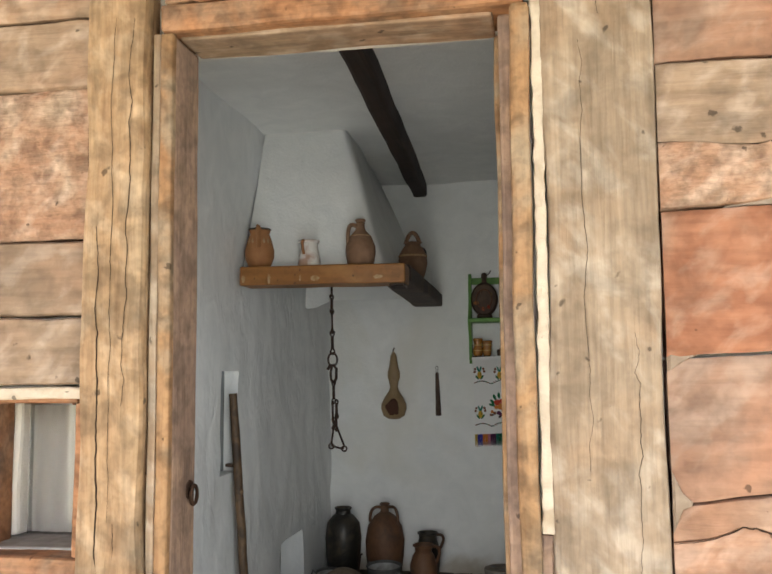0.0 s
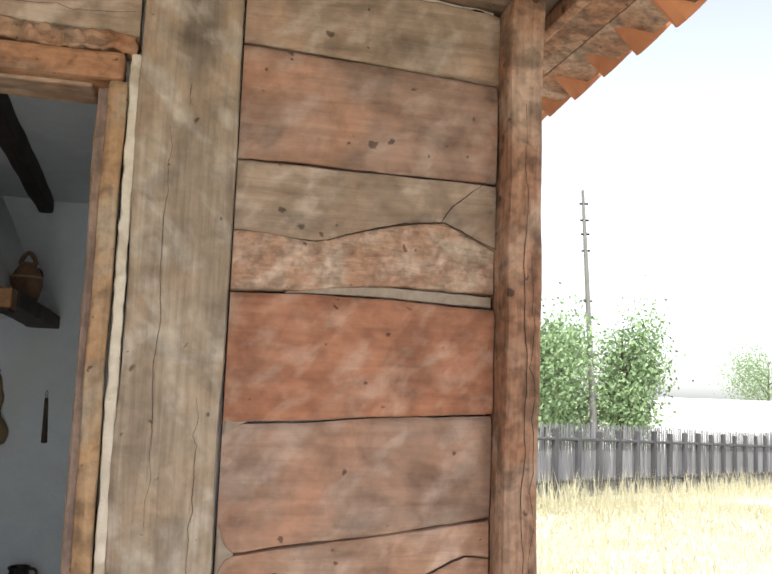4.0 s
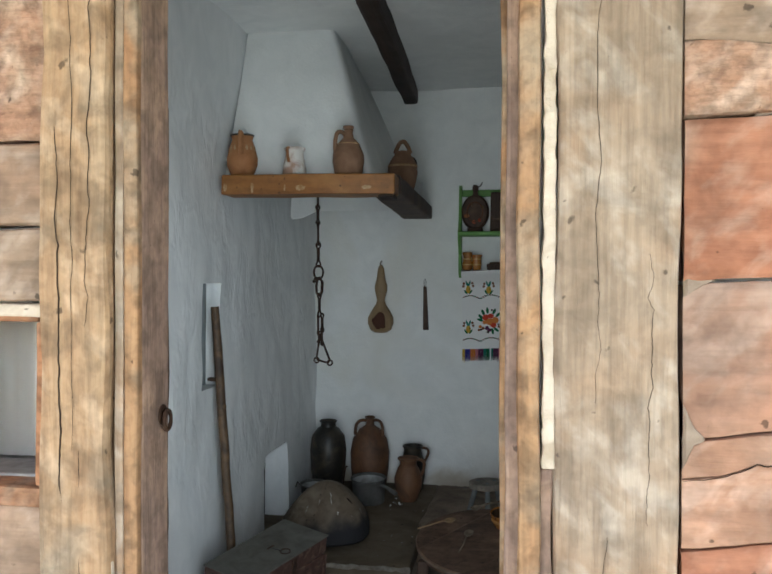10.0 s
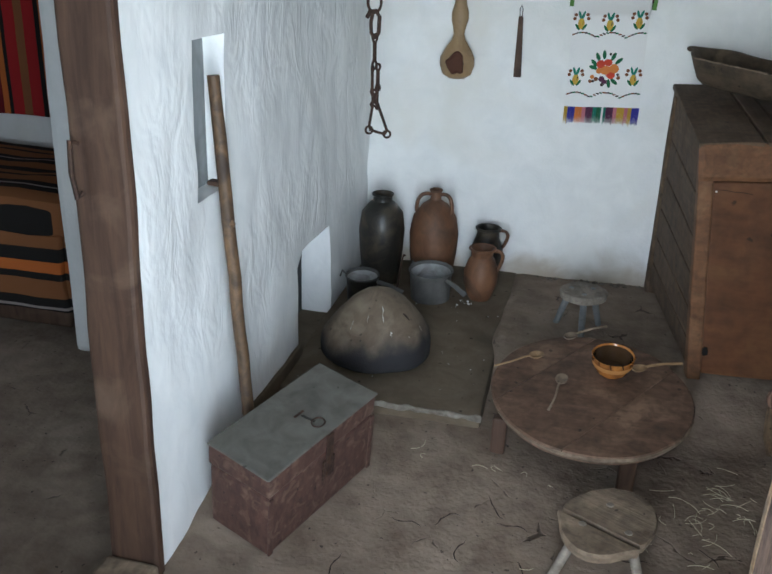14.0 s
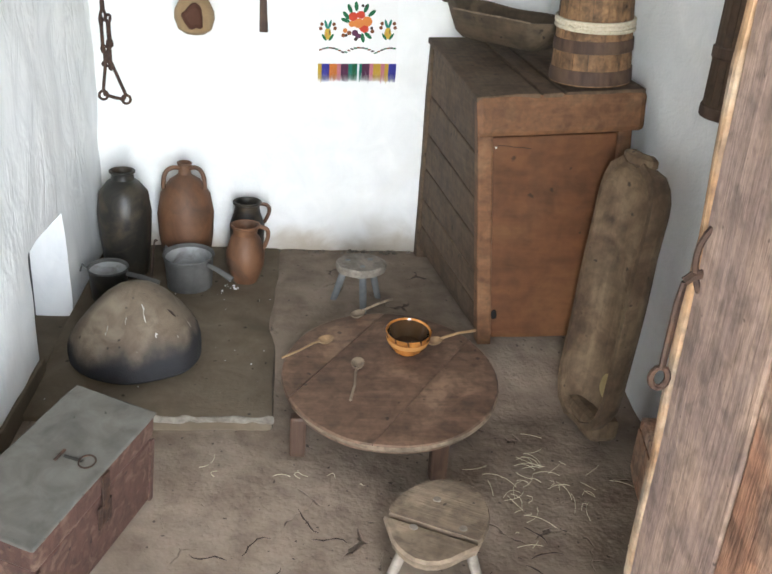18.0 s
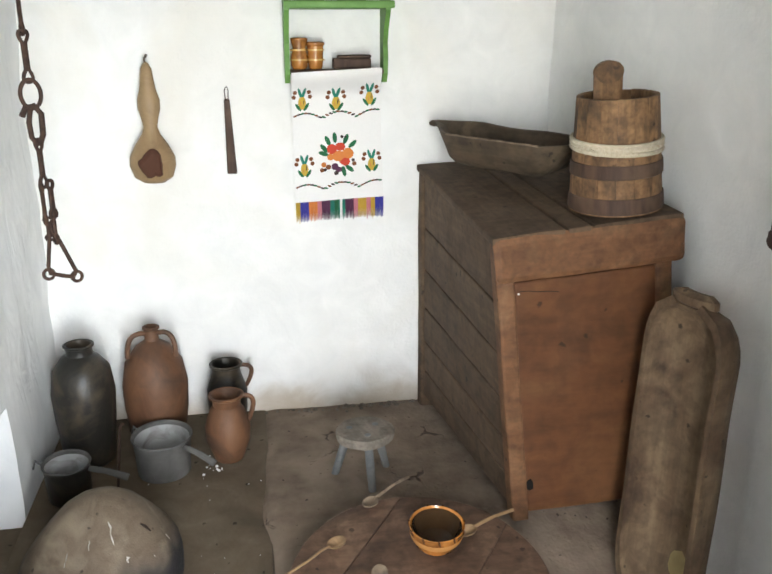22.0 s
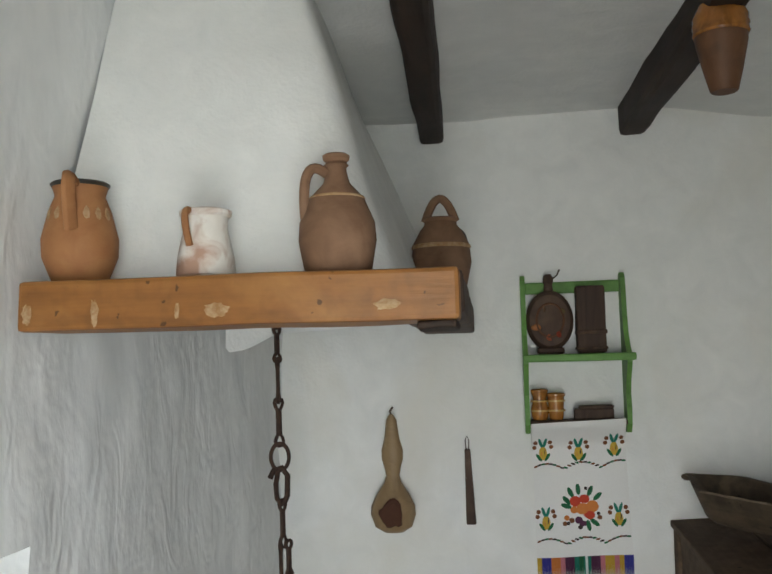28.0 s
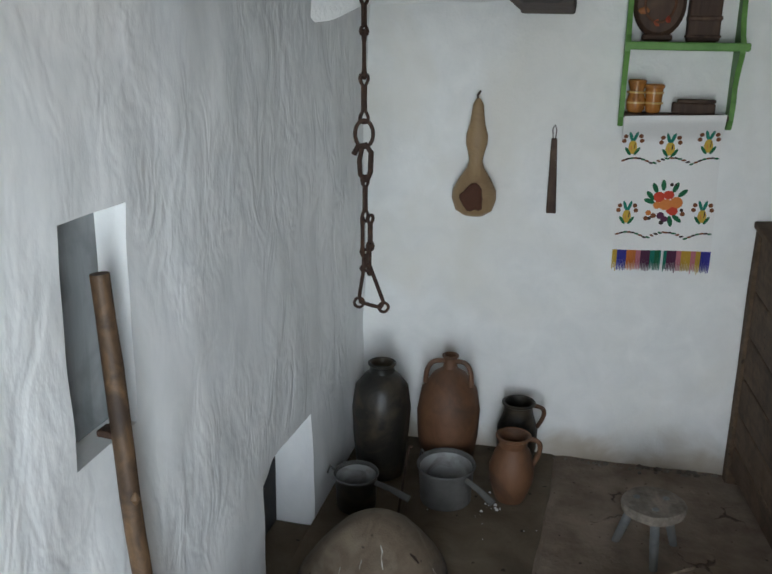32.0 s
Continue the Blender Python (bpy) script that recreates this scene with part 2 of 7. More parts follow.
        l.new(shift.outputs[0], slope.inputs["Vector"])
        color = over(color, noisy(22, slope.outputs[0], 4, 0.3), sun_dapple, 0.46, 0.70, 0.55)
    if streak:
        long_ = n.new("ShaderNodeMapping")
        long_.inputs["Scale"].default_value = tuple(q * 0.7 if q < 0.5 else q for q in stretch)
        l.new(shift.outputs[0], long_.inputs["Vector"])
        lines = noisy(scale * 3.2, long_.outputs[0], 5, 0.3)
        color = times(color, lines, 1 - streak * 0.42, 0.36, 0.56)
        color = times(color, noisy(blotch * 3.0, shift.outputs[0], 6, 0.5), 1 - streak * 0.8, 0.38, 0.55)
        color = times(color, noisy(blotch * 9, shift.outputs[0], 4, 0.3), 1 - streak * 0.45, 0.36, 0.56)
    if specks:
        vo = n.new("ShaderNodeTexVoronoi")
        vo.inputs["Scale"].default_value = specks * 1.7
        warp = n.new("ShaderNodeMix")
        warp.data_type = "VECTOR"
        warp.inputs["Factor"].default_value = 0.03
        wn0 = n.new("ShaderNodeTexNoise")
        wn0.inputs["Scale"].default_value, wn0.inputs["Detail"].default_value = 40, 4
        l.new(shift.outputs[0], wn0.inputs["Vector"])
        l.new(shift.outputs[0], warp.inputs["A"])
        l.new(wn0.outputs["Color"], warp.inputs["B"])
        l.new(warp.outputs["Result"], vo.inputs["Vector"])
        sep = n.new("ShaderNodeSeparateColor")
        l.new(vo.outputs["Color"], sep.inputs[0])
        gate = n.new("ShaderNodeMapRange")
        gate.inputs["From Min"].default_value, gate.inputs["From Max"].default_value = 0.45, 1.0
        gate.inputs["To Min"].default_value, gate.inputs["To Max"].default_value = -0.02, 0.14
        l.new(sep.outputs[0], gate.inputs["Value"])
        less = n.new("ShaderNodeMath")
        less.operation = "SUBTRACT"
        l.new(vo.outputs["Distance"], less.inputs[0])
        l.new(gate.outputs[0], less.inputs[1])
        color = times(color, less.outputs[0], 0.38, 0.0, 0.06)
    if cracks:
        bent = n.new("ShaderNodeMix")
        bent.data_type = "VECTOR"
        bent.inputs["Factor"].default_value = 0.06
        wn = n.new("ShaderNodeTexNoise")
        wn.inputs["Scale"].default_value = 14
        l.new(shift.outputs[0], wn.inputs["Vector"])
        l.new(shift.outputs[0], bent.inputs["A"])
        l.new(wn.outputs["Color"], bent.inputs["B"])
        vd = n.new("ShaderNodeTexVoronoi")
        vd.feature = "DISTANCE_TO_EDGE"
        vd.inputs["Scale"].default_value = cracks
        l.new(bent.outputs["Result"], vd.inputs["Vector"])
        wide = n.new("ShaderNodeMapRange")
        wide.inputs["From Min"].default_value, wide.inputs["From Max"].default_value = 0.52, 0.82
        wide.inputs["To Min"].default_value, wide.inputs["To Max"].default_value = -0.03, 0.05
        l.new(noisy(7, shift.outputs[0], 5), wide.inputs["Value"])
        gap = n.new("ShaderNodeMath")
        gap.operation = "SUBTRACT"
        l.new(vd.outputs["Distance"], gap.inputs[0])
        l.new(wide.outputs[0], gap.inputs[1])
        lines = n.new("ShaderNodeMapRange")
        lines.inputs["From Min"].default_value, lines.inputs["From Max"].default_value = -0.004, 0.02
        l.new(gap.outputs[0], lines.inputs["Value"])
        lines = lines.outputs[0]
        color = times(color, lines, 0.42, 0.0, 0.9)
    if low is not None:
        z0, spread, amp, lc, top = low
        at = n.new("ShaderNodeSeparateXYZ")
        l.new(co.outputs["Object"], at.inputs[0])
        up = n.new("ShaderNodeMath")
        up.operation = "MULTIPLY_ADD"
        up.inputs[1].default_value = amp
        l.new(noisy(5.5, co.outputs["Object"], 6, 0.6), up.inputs[0])
        neg = n.new("ShaderNodeMath")
        neg.operation = "MULTIPLY"
        neg.inputs[1].default_value = -1.0
        l.new(at.outputs["Z"], neg.inputs[0])
        l.new(neg.outputs[0], up.inputs[2])
        color = over(color, up.outputs[0], lc, -z0 + amp * 0.5 - spread, -z0 + amp * 0.5 + spread, top)
    if var:
        hs = n.new("ShaderNodeHueSaturation")
        mr = n.new("ShaderNodeMapRange")
        mr.inputs["To Min"].default_value, mr.inputs["To Max"].default_value = 1 - var, 1 + var
        l.new(info.outputs["Random"], mr.inputs["Value"])
        l.new(mr.outputs[0], hs.inputs["Value"])
        l.new(color, hs.inputs["Color"])
        color = hs.outputs[0]
    l.new(color, bsdf.inputs["Base Color"])
    rr = n.new("ShaderNodeMapRange")
    rr.inputs["To Min"].default_value, rr.inputs["To Max"].default_value = max(0.05, rough - 0.12), min(1, rough + 0.1)
    l.new(spots.outputs["Fac"], rr.inputs["Value"])
    l.new(rr.outputs[0], bsdf.inputs["Roughness"])
    bsdf.inputs["Metallic"].default_value, bsdf.inputs["Specular IOR Level"].default_value = metal, spec
    if bump:
        tiny = n.new("ShaderNodeTexNoise")
        tiny.inputs["Scale"].default_value, tiny.inputs["Detail"].default_value = fine, 3
        l.new(mp.outputs[0], tiny.inputs["Vector"])
        add = n.new("ShaderNodeMath")
        add.operation = "MULTIPLY_ADD"
        add.inputs[1].default_value = 0.35
        l.new(tiny.outputs["Fac"], add.inputs[0])
        l.new(grain.outputs["Fac"], add.inputs[2])
        if lines is not None:
            deep = n.new("ShaderNodeMath")
            deep.operation = "MULTIPLY_ADD"
            deep.inputs[1].default_value = 0.8
            l.new(lines, deep.inputs[0])
            l.new(add.outputs[0], deep.inputs[2])
            add = deep
        if patchy:
            hush = n.new("ShaderNodeMapRange")
            hush.interpolation_type = "SMOOTHSTEP"
            hush.inputs["From Min"].default_value, hush.inputs["From Max"].default_value = 0.25, 0.7
            l.new(noisy(blotch * 0.6, shift.outputs[0], 0), hush.inputs["Value"])
            soft_ = n.new("ShaderNodeMath")
            soft_.operation = "MULTIPLY"
            l.new(add.outputs[0], soft_.inputs[0])
            l.new(hush.outputs[0], soft_.inputs[1])
            add = soft_
        bp = n.new("ShaderNodeBump")
        bp.inputs["Strength"].default_value, bp.inputs["Distance"].default_value = bump, depth
        l.new(add.outputs[0], bp.inputs["Height"])
        l.new(bp.outputs[0], bsdf.inputs["Normal"])
    return mt


ALONG_X, ALONG_Y, ALONG_Z = (0.09, 1, 1), (1, 0.09, 1), (1, 1, 0.09)
M = {}
# logs and posts: wood tones, plus pale sun blotches put into the base colour
M["log"] = surface("weathered_log", (0.280, 0.146, 0.093), (0.539, 0.320, 0.220), (0.468, 0.338, 0.263), 26, (0.14, 1, 1), 4, 0.5, 0.85, 0.6, 0.004, 0.10, streak=0.35, specks=17, sun_dapple=(0.679, 0.490, 0.397))
M["log_red"] = surface("reddish_log", (0.290, 0.118, 0.068), (0.474, 0.222, 0.136), (0.430, 0.278, 0.204), 22, (0.16, 1, 1), 4, 0.4, 0.85, 0.5, 0.004, 0.05, streak=0.35, specks=17, sun_dapple=(0.590, 0.401, 0.315))
M["log_brown"] = surface("brown_log", (0.219, 0.131, 0.094), (0.394, 0.259, 0.199), (0.459, 0.240, 0.157), 22, (0.16, 1, 1), 4, 0.55, 0.85, 0.5, 0.004, 0.05, streak=0.35, specks=15, sun_dapple=(0.459, 0.345, 0.284))
M["mortar"] = surface("grey_clay_mortar", (0.25, 0.195, 0.155), (0.36, 0.295, 0.24), (0.19, 0.145, 0.11), 40, (1, 1, 1), 16, 0.4, 0.95, 0.5, 0.004, 0.0, specks=22)
M["log_pale"] = surface("worn_pale_log", (0.313, 0.161, 0.100), (0.521, 0.337, 0.240), (0.550, 0.442, 0.347), 30, (0.3, 1, 1), 9, 0.5, 0.88, 0.8, 0.006, 0.04, streak=0.45, specks=20, sun_dapple=(0.682, 0.533, 0.438))
M["log_grey"] = surface("greyed_log", (0.238, 0.167, 0.120), (0.442, 0.328, 0.245), (0.453, 0.287, 0.200), 26, (0.14, 1, 1), 4, 0.45, 0.88, 0.6, 0.004, 0.08, streak=0.35, specks=15, sun_dapple=(0.566, 0.460, 0.386))
M["post_orange"] = surface("orange_post", (0.299, 0.176, 0.099), (0.560, 0.401, 0.251), (0.419, 0.376, 0.304), 30, (1, 1, 0.12), 5, 0.45, 0.82, 0.7, 0.006, 0.04, streak=0.45, specks=14, sun_dapple=(0.645, 0.489, 0.345), slant=-50)
M["post_grey"] = surface("greyed_post", (0.242, 0.178, 0.128), (0.464, 0.368, 0.282), (0.441, 0.299, 0.200), 34, (1, 1, 0.07), 4, 0.45, 0.88, 0.8, 0.006, 0.03, streak=0.36, specks=14, sun_dapple=(0.585, 0.517, 0.450), slant=-50, spot=((1.385, 0.0, 2.09), (0.06, 0.17), (0.12, 0.10, 0.085), 0.7))
M["post_red"] = surface("red_brown_post", (0.240, 0.111, 0.067), (0.457, 0.252, 0.158), (0.503, 0.364, 0.277), 30, (1, 1, 0.1), 6, 0.5, 0.85, 0.7, 0.006, 0.05, streak=0.6, specks=14)
M["frame_wood"] = surface("orange_frame_wood", (0.305, 0.135, 0.068), (0.493, 0.260, 0.140), (0.376, 0.260, 0.185), 24, (0.12, 1, 1), 7, 0.6, 0.75, 0.5, 0.004, 0.05, streak=0.5, specks=20)
M["jamb_wood"] = surface("orange_jamb_wood", (0.286, 0.148, 0.076), (0.476, 0.306, 0.169), (0.364, 0.306, 0.235), 24, (1, 1, 0.12), 7, 0.6, 0.78, 0.5, 0.004, 0.05, streak=0.5, specks=20)
M["jamb_grey"] = surface("greyed_jamb_wood", (0.193, 0.134, 0.111), (0.420, 0.301, 0.250), (0.476, 0.334, 0.250), 30, (1, 1, 0.12), 7, 0.5, 0.85, 0.6, 0.004, 0.05, streak=0.4, specks=16)
M["dark_plate"] = surface("dark_plate_wood", (0.119, 0.079, 0.054), (0.269, 0.182, 0.130), (0.328, 0.186, 0.114), 22, (0.1, 1, 1), 4, 0.5, 0.85, 0.5, 0.004, 0.05, streak=0.4, specks=16)
M["porch_plank"] = surface("porch_ceiling_plank", (0.304, 0.164, 0.096), (0.609, 0.363, 0.214), (0.558, 0.411, 0.301), 20, (0.1, 1, 1), 4, 0.6, 0.8, 0.4, 0.003, 0.12, streak=0.35, specks=12)
M["joist"] = surface("porch_joist_wood", (0.164, 0.089, 0.062), (0.319, 0.187, 0.129), None, 22, (1, 0.1, 1), 4, 0.5, 0.8, 0.4, 0.003, 0.06, streak=0.4)
M["filler"] = surface("cream_filler", (0.504, 0.440, 0.368), (0.638, 0.573, 0.488), (0.336, 0.266, 0.192), 30, (1, 1, 1), 14, 0.35, 0.9, 0.6, 0.006, 0.02, specks=22)
M["plaster"] = surface("limewashed_plaster", (0.74, 0.745, 0.73), (0.83, 0.83, 0.81), (0.70, 0.70, 0.68), 9, (1, 1, 1), 1.6, 0.45, 0.92, 0.35, 0.012, 0.0, 0, 90, 0.2)
M["plaster_rough"] = surface("trowelled_plaster", (0.75, 0.76, 0.755), (0.83, 0.835, 0.825), (0.72, 0.73, 0.73), 10, (1, 1, 0.6), 4.0, 0.35, 0.58, 0.66, 0.015, 0.0, 0, 30, 0.5, patchy=True, detail=2.0, twist=0.9)
M["earth"] = surface("beaten_earth", (0.147, 0.108, 0.079), (0.232, 0.180, 0.138), (0.276, 0.219, 0.168), 11, (1, 1, 1), 4.5, 0.5, 0.95, 0.7, 0.014, 0.0, 0, 60, 0.15, cracks=6.5, specks=20, twist=0.0, detail=3.5)
M["hearth"] = surface("smoothed_clay", (0.098, 0.073, 0.048), (0.156, 0.121, 0.084), (0.068, 0.051, 0.034), 7, (1, 1, 1), 2.5, 0.5, 0.9, 0.5, 0.008, 0.0, 0, 60, 0.2, specks=14)
M["beam"] = surface("tarred_beam", (0.018, 0.010, 0.006), (0.048, 0.026, 0.016), None, 22, (1, 0.1, 1), 4, 0.5, 0.7, 0.4, 0.003, 0.05)
M["mantel"] = surface("honey_oak", (0.19, 0.072, 0.016), (0.33, 0.138, 0.034), (0.38, 0.18, 0.055), 20, (0.1, 1, 1), 6, 0.35, 0.5, 0.3, 0.003, 0.03, streak=0.18, specks=25)
M["dark_wood"] = surface("dark_stained_wood", (0.032, 0.016, 0.010), (0.090, 0.050, 0.031), (0.126, 0.081, 0.054), 26, (1, 1, 0.12), 6, 0.4, 0.7, 0.4, 0.003, 0.06)
M["cup_wood"] = surface("brown_chest_wood", (0.075, 0.026, 0.007), (0.145, 0.054, 0.018), (0.173, 0.078, 0.030), 12, (0.2, 1, 1), 4.0, 0.35, 0.65, 0.3, 0.003, 0.05, streak=0.25, specks=9)
M["cup_rail"] = surface("worn_chest_rail", (0.109, 0.044, 0.016), (0.205, 0.096, 0.044), (0.274, 0.159, 0.083), 14, (0.2, 1, 1), 7, 0.35, 0.7, 0.4, 0.003, 0.05, streak=0.35, specks=14)
M["cup_side"] = surface("greyed_chest_wood", (0.074, 0.046, 0.028), (0.152, 0.098, 0.058), (0.106, 0.067, 0.040), 20, (1, 0.12, 1), 5, 0.4, 0.85, 0.45, 0.003, 0.08, streak=0.35, specks=14)
M["old_wood"] = surface("grey_old_wood", (0.129, 0.092, 0.060), (0.276, 0.206, 0.144), (0.352, 0.269, 0.188), 24, (1, 0.16, 1), 7, 0.4, 0.85, 0.5, 0.004, 0.06, streak=0.35, specks=14)
M["stool_grey"] = surface("washed_grey_wood", (0.170, 0.142, 0.113), (0.320, 0.275, 0.225), (0.120, 0.095, 0.072), 24, (1, 0.16, 1), 9, 0.4, 0.85, 0.4, 0.003, 0.0, streak=0.3)
M["table_wood"] = surface("worn_table_wood", (0.073, 0.040, 0.024), (0.178, 0.103, 0.065), (0.264, 0.164, 0.104), 18, (0.16, 1, 1), 6, 0.35, 0.7, 0.5, 0.003, 0.08, streak=0.42, specks=13)
M["trough_wood"] = surface("hollowed_willow", (0.120, 0.075, 0.042), (0.265, 0.184, 0.109), (0.069, 0.038, 0.022), 16, (0.1, 1, 1), 6, 0.6, 0.8, 0.4, 0.004, 0.05, streak=0.35, specks=14)
M["boat_wood"] = surface("dark_willow", (0.052, 0.036, 0.023), (0.122, 0.085, 0.053), (0.187, 0.140, 0.081), 20, (0.12, 1, 1), 5, 0.35, 0.75, 0.4, 0.003, 0.05, streak=0.35, specks=14)
M["churn_wood"] = surface("churn_staves", (0.17, 0.088, 0.040), (0.36, 0.205, 0.095), (0.045, 0.03, 0.02), 22, (1, 1, 0.1), 9, 0.6, 0.75, 0.4, 0.003, 0.12, streak=0.45, specks=14)
M["trunk_top"] = surface("dusty_grey_lid", (0.078, 0.072, 0.06), (0.13, 0.122, 0.104), (0.06, 0.055, 0.048), 14, (1, 1, 1), 9, 0.3, 0.85, 0.25, 0.003, 0.03, specks=14)
M["trunk_side"] = surface("scuffed_maroon_paint", (0.042, 0.02, 0.015), (0.085, 0.043, 0.032), (0.17, 0.115, 0.08), 40, (1, 1, 0.5), 26, 0.30, 0.75, 0.4, 0.003, 0.05, specks=16, twist=0.0)
M["stick"] = surface("mottled_stick", (0.035, 0.021, 0.012), (0.17, 0.10, 0.05), (0.025, 0.016, 0.012), 30, (1, 1, 0.5), 12, 0.55, 0.6, 0.3, 0.003, 0.0)
M["iron"] = surface("rusty_iron", (0.025, 0.015, 0.012), (0.077, 0.045, 0.032), (0.105, 0.056, 0.034), 60, (1, 1, 1), 25, 0.4, 0.75, 0.4, 0.002, 0.0, 0.5)
M["clay_orange"] = surface("orange_clay", (0.269, 0.111, 0.041), (0.374, 0.175, 0.071), (0.224, 0.097, 0.041), 14, (1, 1, 1), 7, 0.3, 0.75, 0.2, 0.003, 0.0)
M["clay_brown"] = surface("brown_clay", (0.131, 0.067, 0.037), (0.223, 0.123, 0.070), (0.280, 0.167, 0.104), 14, (1, 1, 1.5), 7, 0.3, 0.8, 0.25, 0.003, 0.0)
M["clay_red"] = surface("red_brown_clay", (0.094, 0.041, 0.020), (0.178, 0.086, 0.043), (0.055, 0.034, 0.024), 12, (1, 1, 0.5), 8, 0.55, 0.6, 0.25, 0.003, 0.0)
M["clay_black"] = surface("sooty_black_clay", (0.010, 0.010, 0.009), (0.032, 0.028, 0.022), (0.085, 0.062, 0.040), 14, (1, 1, 0.4), 9, 0.5, 0.42, 0.25, 0.003, 0.0)
M["clay_white"] = surface("chipped_white_glaze", (0.62, 0.58, 0.52), (0.74, 0.71, 0.66), (0.32, 0.14, 0.07), 20, (1, 1, 0.6), 18, 0.6, 0.55, 0.3, 0.003, 0.0)
M["glaze"] = surface("amber_glaze", (0.27, 0.095, 0.018), (0.44, 0.19, 0.045), (0.11, 0.04, 0.014), 18, (1, 1, 0.5), 20, 0.4, 0.22, 0.1, 0.002, 0.05, 0, 200, 0.5)
M["enamel"] = surface("dull_grey_enamel", (0.070, 0.066, 0.062), (0.119, 0.115, 0.108), (0.038, 0.035, 0.032), 12, (1, 1, 1), 8, 0.4, 0.6, 0.15, 0.002, 0.0)
M["pan_lining"] = surface("worn_grey_enamel", (0.26, 0.26, 0.255), (0.40, 0.40, 0.39), (0.12, 0.10, 0.085), 14, (1, 1, 1), 12, 0.4, 0.55, 0.2, 0.002, 0.0)
M["green"] = surface("green_paint", (0.095, 0.22, 0.045), (0.15, 0.31, 0.075), (0.07, 0.15, 0.04), 20, (1, 1, 1), 10, 0.3, 0.55, 0.2, 0.002, 0.0)
M["gourd"] = surface("dried_gourd", (0.232, 0.148, 0.074), (0.324, 0.225, 0.120), (0.176, 0.106, 0.053), 12, (1, 1, 1), 12, 0.35, 0.5, 0.15, 0.002, 0.0)
M["linen"] = surface("white_linen", (0.72, 0.71, 0.69), (0.80, 0.79, 0.77), None, 300, (1, 1, 1), 4, 0.5, 0.95, 0.4, 0.001, 0.0)
M["grass"] = surface("dry_meadow", (0.52, 0.49, 0.36), (0.70, 0.67, 0.54), (0.46, 0.45, 0.30), 3, (1, 1, 1), 0.5, 0.5, 0.95, 0.0, 0.01, 0.0)
M["fence"] = surface("grey_fence_board", (0.12, 0.12, 0.13), (0.25, 0.245, 0.25), None, 20, (1, 1, 0.1), 4, 0.5, 0.9, 0.0, 0.003, 0.25)
M["fence_post"] = surface("dark_fence_post", (0.05, 0.05, 0.055), (0.11, 0.108, 0.11), None, 20, (1, 1, 0.1), 4, 0.5, 0.9, 0.0, 0.003, 0.2)
M["leaf"] = surface("foliage", (0.159, 0.239, 0.112), (0.316, 0.433, 0.224), None, 4, (1, 1, 1), 2, 0.5, 0.8, 0.0, 0.003, 0.15)
M["bark"] = surface("bark", (0.05, 0.04, 0.03), (0.13, 0.1, 0.075), None, 12, (1, 1, 0.3), 4, 0.5, 0.9, 0.4, 0.01, 0.0)
M["pole"] = surface("pale_pole", (0.150, 0.145, 0.135), (0.210, 0.205, 0.190), None, 12, (1, 1, 0.3), 4, 0.5, 0.8, 0.0, 0.01, 0.0)
M["roof_tile"] = surface("red_roof_tile", (0.33, 0.12, 0.06), (0.5, 0.22, 0.11), None, 12, (1, 1, 1), 6, 0.5, 0.85, 0.2, 0.005, 0.15)
M["straw"] = surface("dry_straw", (0.422, 0.384, 0.243), (0.569, 0.529, 0.377), (0.330, 0.329, 0.179), 40, (1, 1, 1), 20, 0.4, 0.8, 0.0, 0.001, 0.0)
M["rope"] = surface("pale_rope", (0.42, 0.36, 0.26), (0.58, 0.52, 0.4), None, 90, (1, 1, 1), 20, 0.4, 0.9, 0.4, 0.002, 0.0)
M["ash"] = surface("white_ash", (0.6, 0.6, 0.58), (0.75, 0.75, 0.73), None, 40, (1, 1, 1), 20, 0.4, 0.95, 0.3, 0.002, 0.0)
M["plaster_back"] = surface("grimy_limewash", (0.74, 0.745, 0.73), (0.83, 0.83, 0.81), (0.72, 0.70, 0.64), 9, (1, 1, 1), 1.6, 0.45, 0.92, 0.35, 0.012, 0.0, 0, 90, 0.2, low=(0.20, 0.09, 0.30, (0.40, 0.33, 0.24), 0.85))
M["drip"] = surface("dried_lime_drip", (0.34, 0.32, 0.28), (0.58, 0.56, 0.52), (0.24, 0.20, 0.16), 60, (1, 1, 1), 50, 0.5, 0.9, 0.3, 0.001, 0.0)
M["old_lime"] = surface("old_lime_smear", (0.30, 0.17, 0.075), (0.46, 0.32, 0.19), (0.27, 0.13, 0.045), 70, (1, 1, 1), 60, 0.5, 0.9, 0.3, 0.001, 0.0)
M["dusty_sill"] = surface("dusty_sill", (0.26, 0.26, 0.255), (0.38, 0.38, 0.37), (0.2, 0.19, 0.18), 30, (1, 1, 1), 12, 0.4, 0.95, 0.3, 0.002, 0.0)
M["niche_grey"] = surface("grey_niche_back", (0.20, 0.215, 0.22), (0.31, 0.325, 0.33), (0.16, 0.165, 0.165), 24, (1, 1, 0.15), 8, 0.4, 0.9, 0.3, 0.003, 0.0)
M["trim_lime"] = surface("flaking_limewash", (0.108, 0.088, 0.068), (0.238, 0.212, 0.176), (0.086, 0.070, 0.054), 26, (1, 1, 1), 16, 0.5, 0.95, 0.7, 0.006, 0.0)


def plain(name, color, rough=0.8, metal=0.0):
    return surface(name, tuple(c * 0.86 for c in color), color, None, 60, (1, 1, 1), 8, 0.4, rough, 0.1, 0.001, 0.0, metal)

# ---- the setting ----
GROUND, YARD = -0.14, -0.35
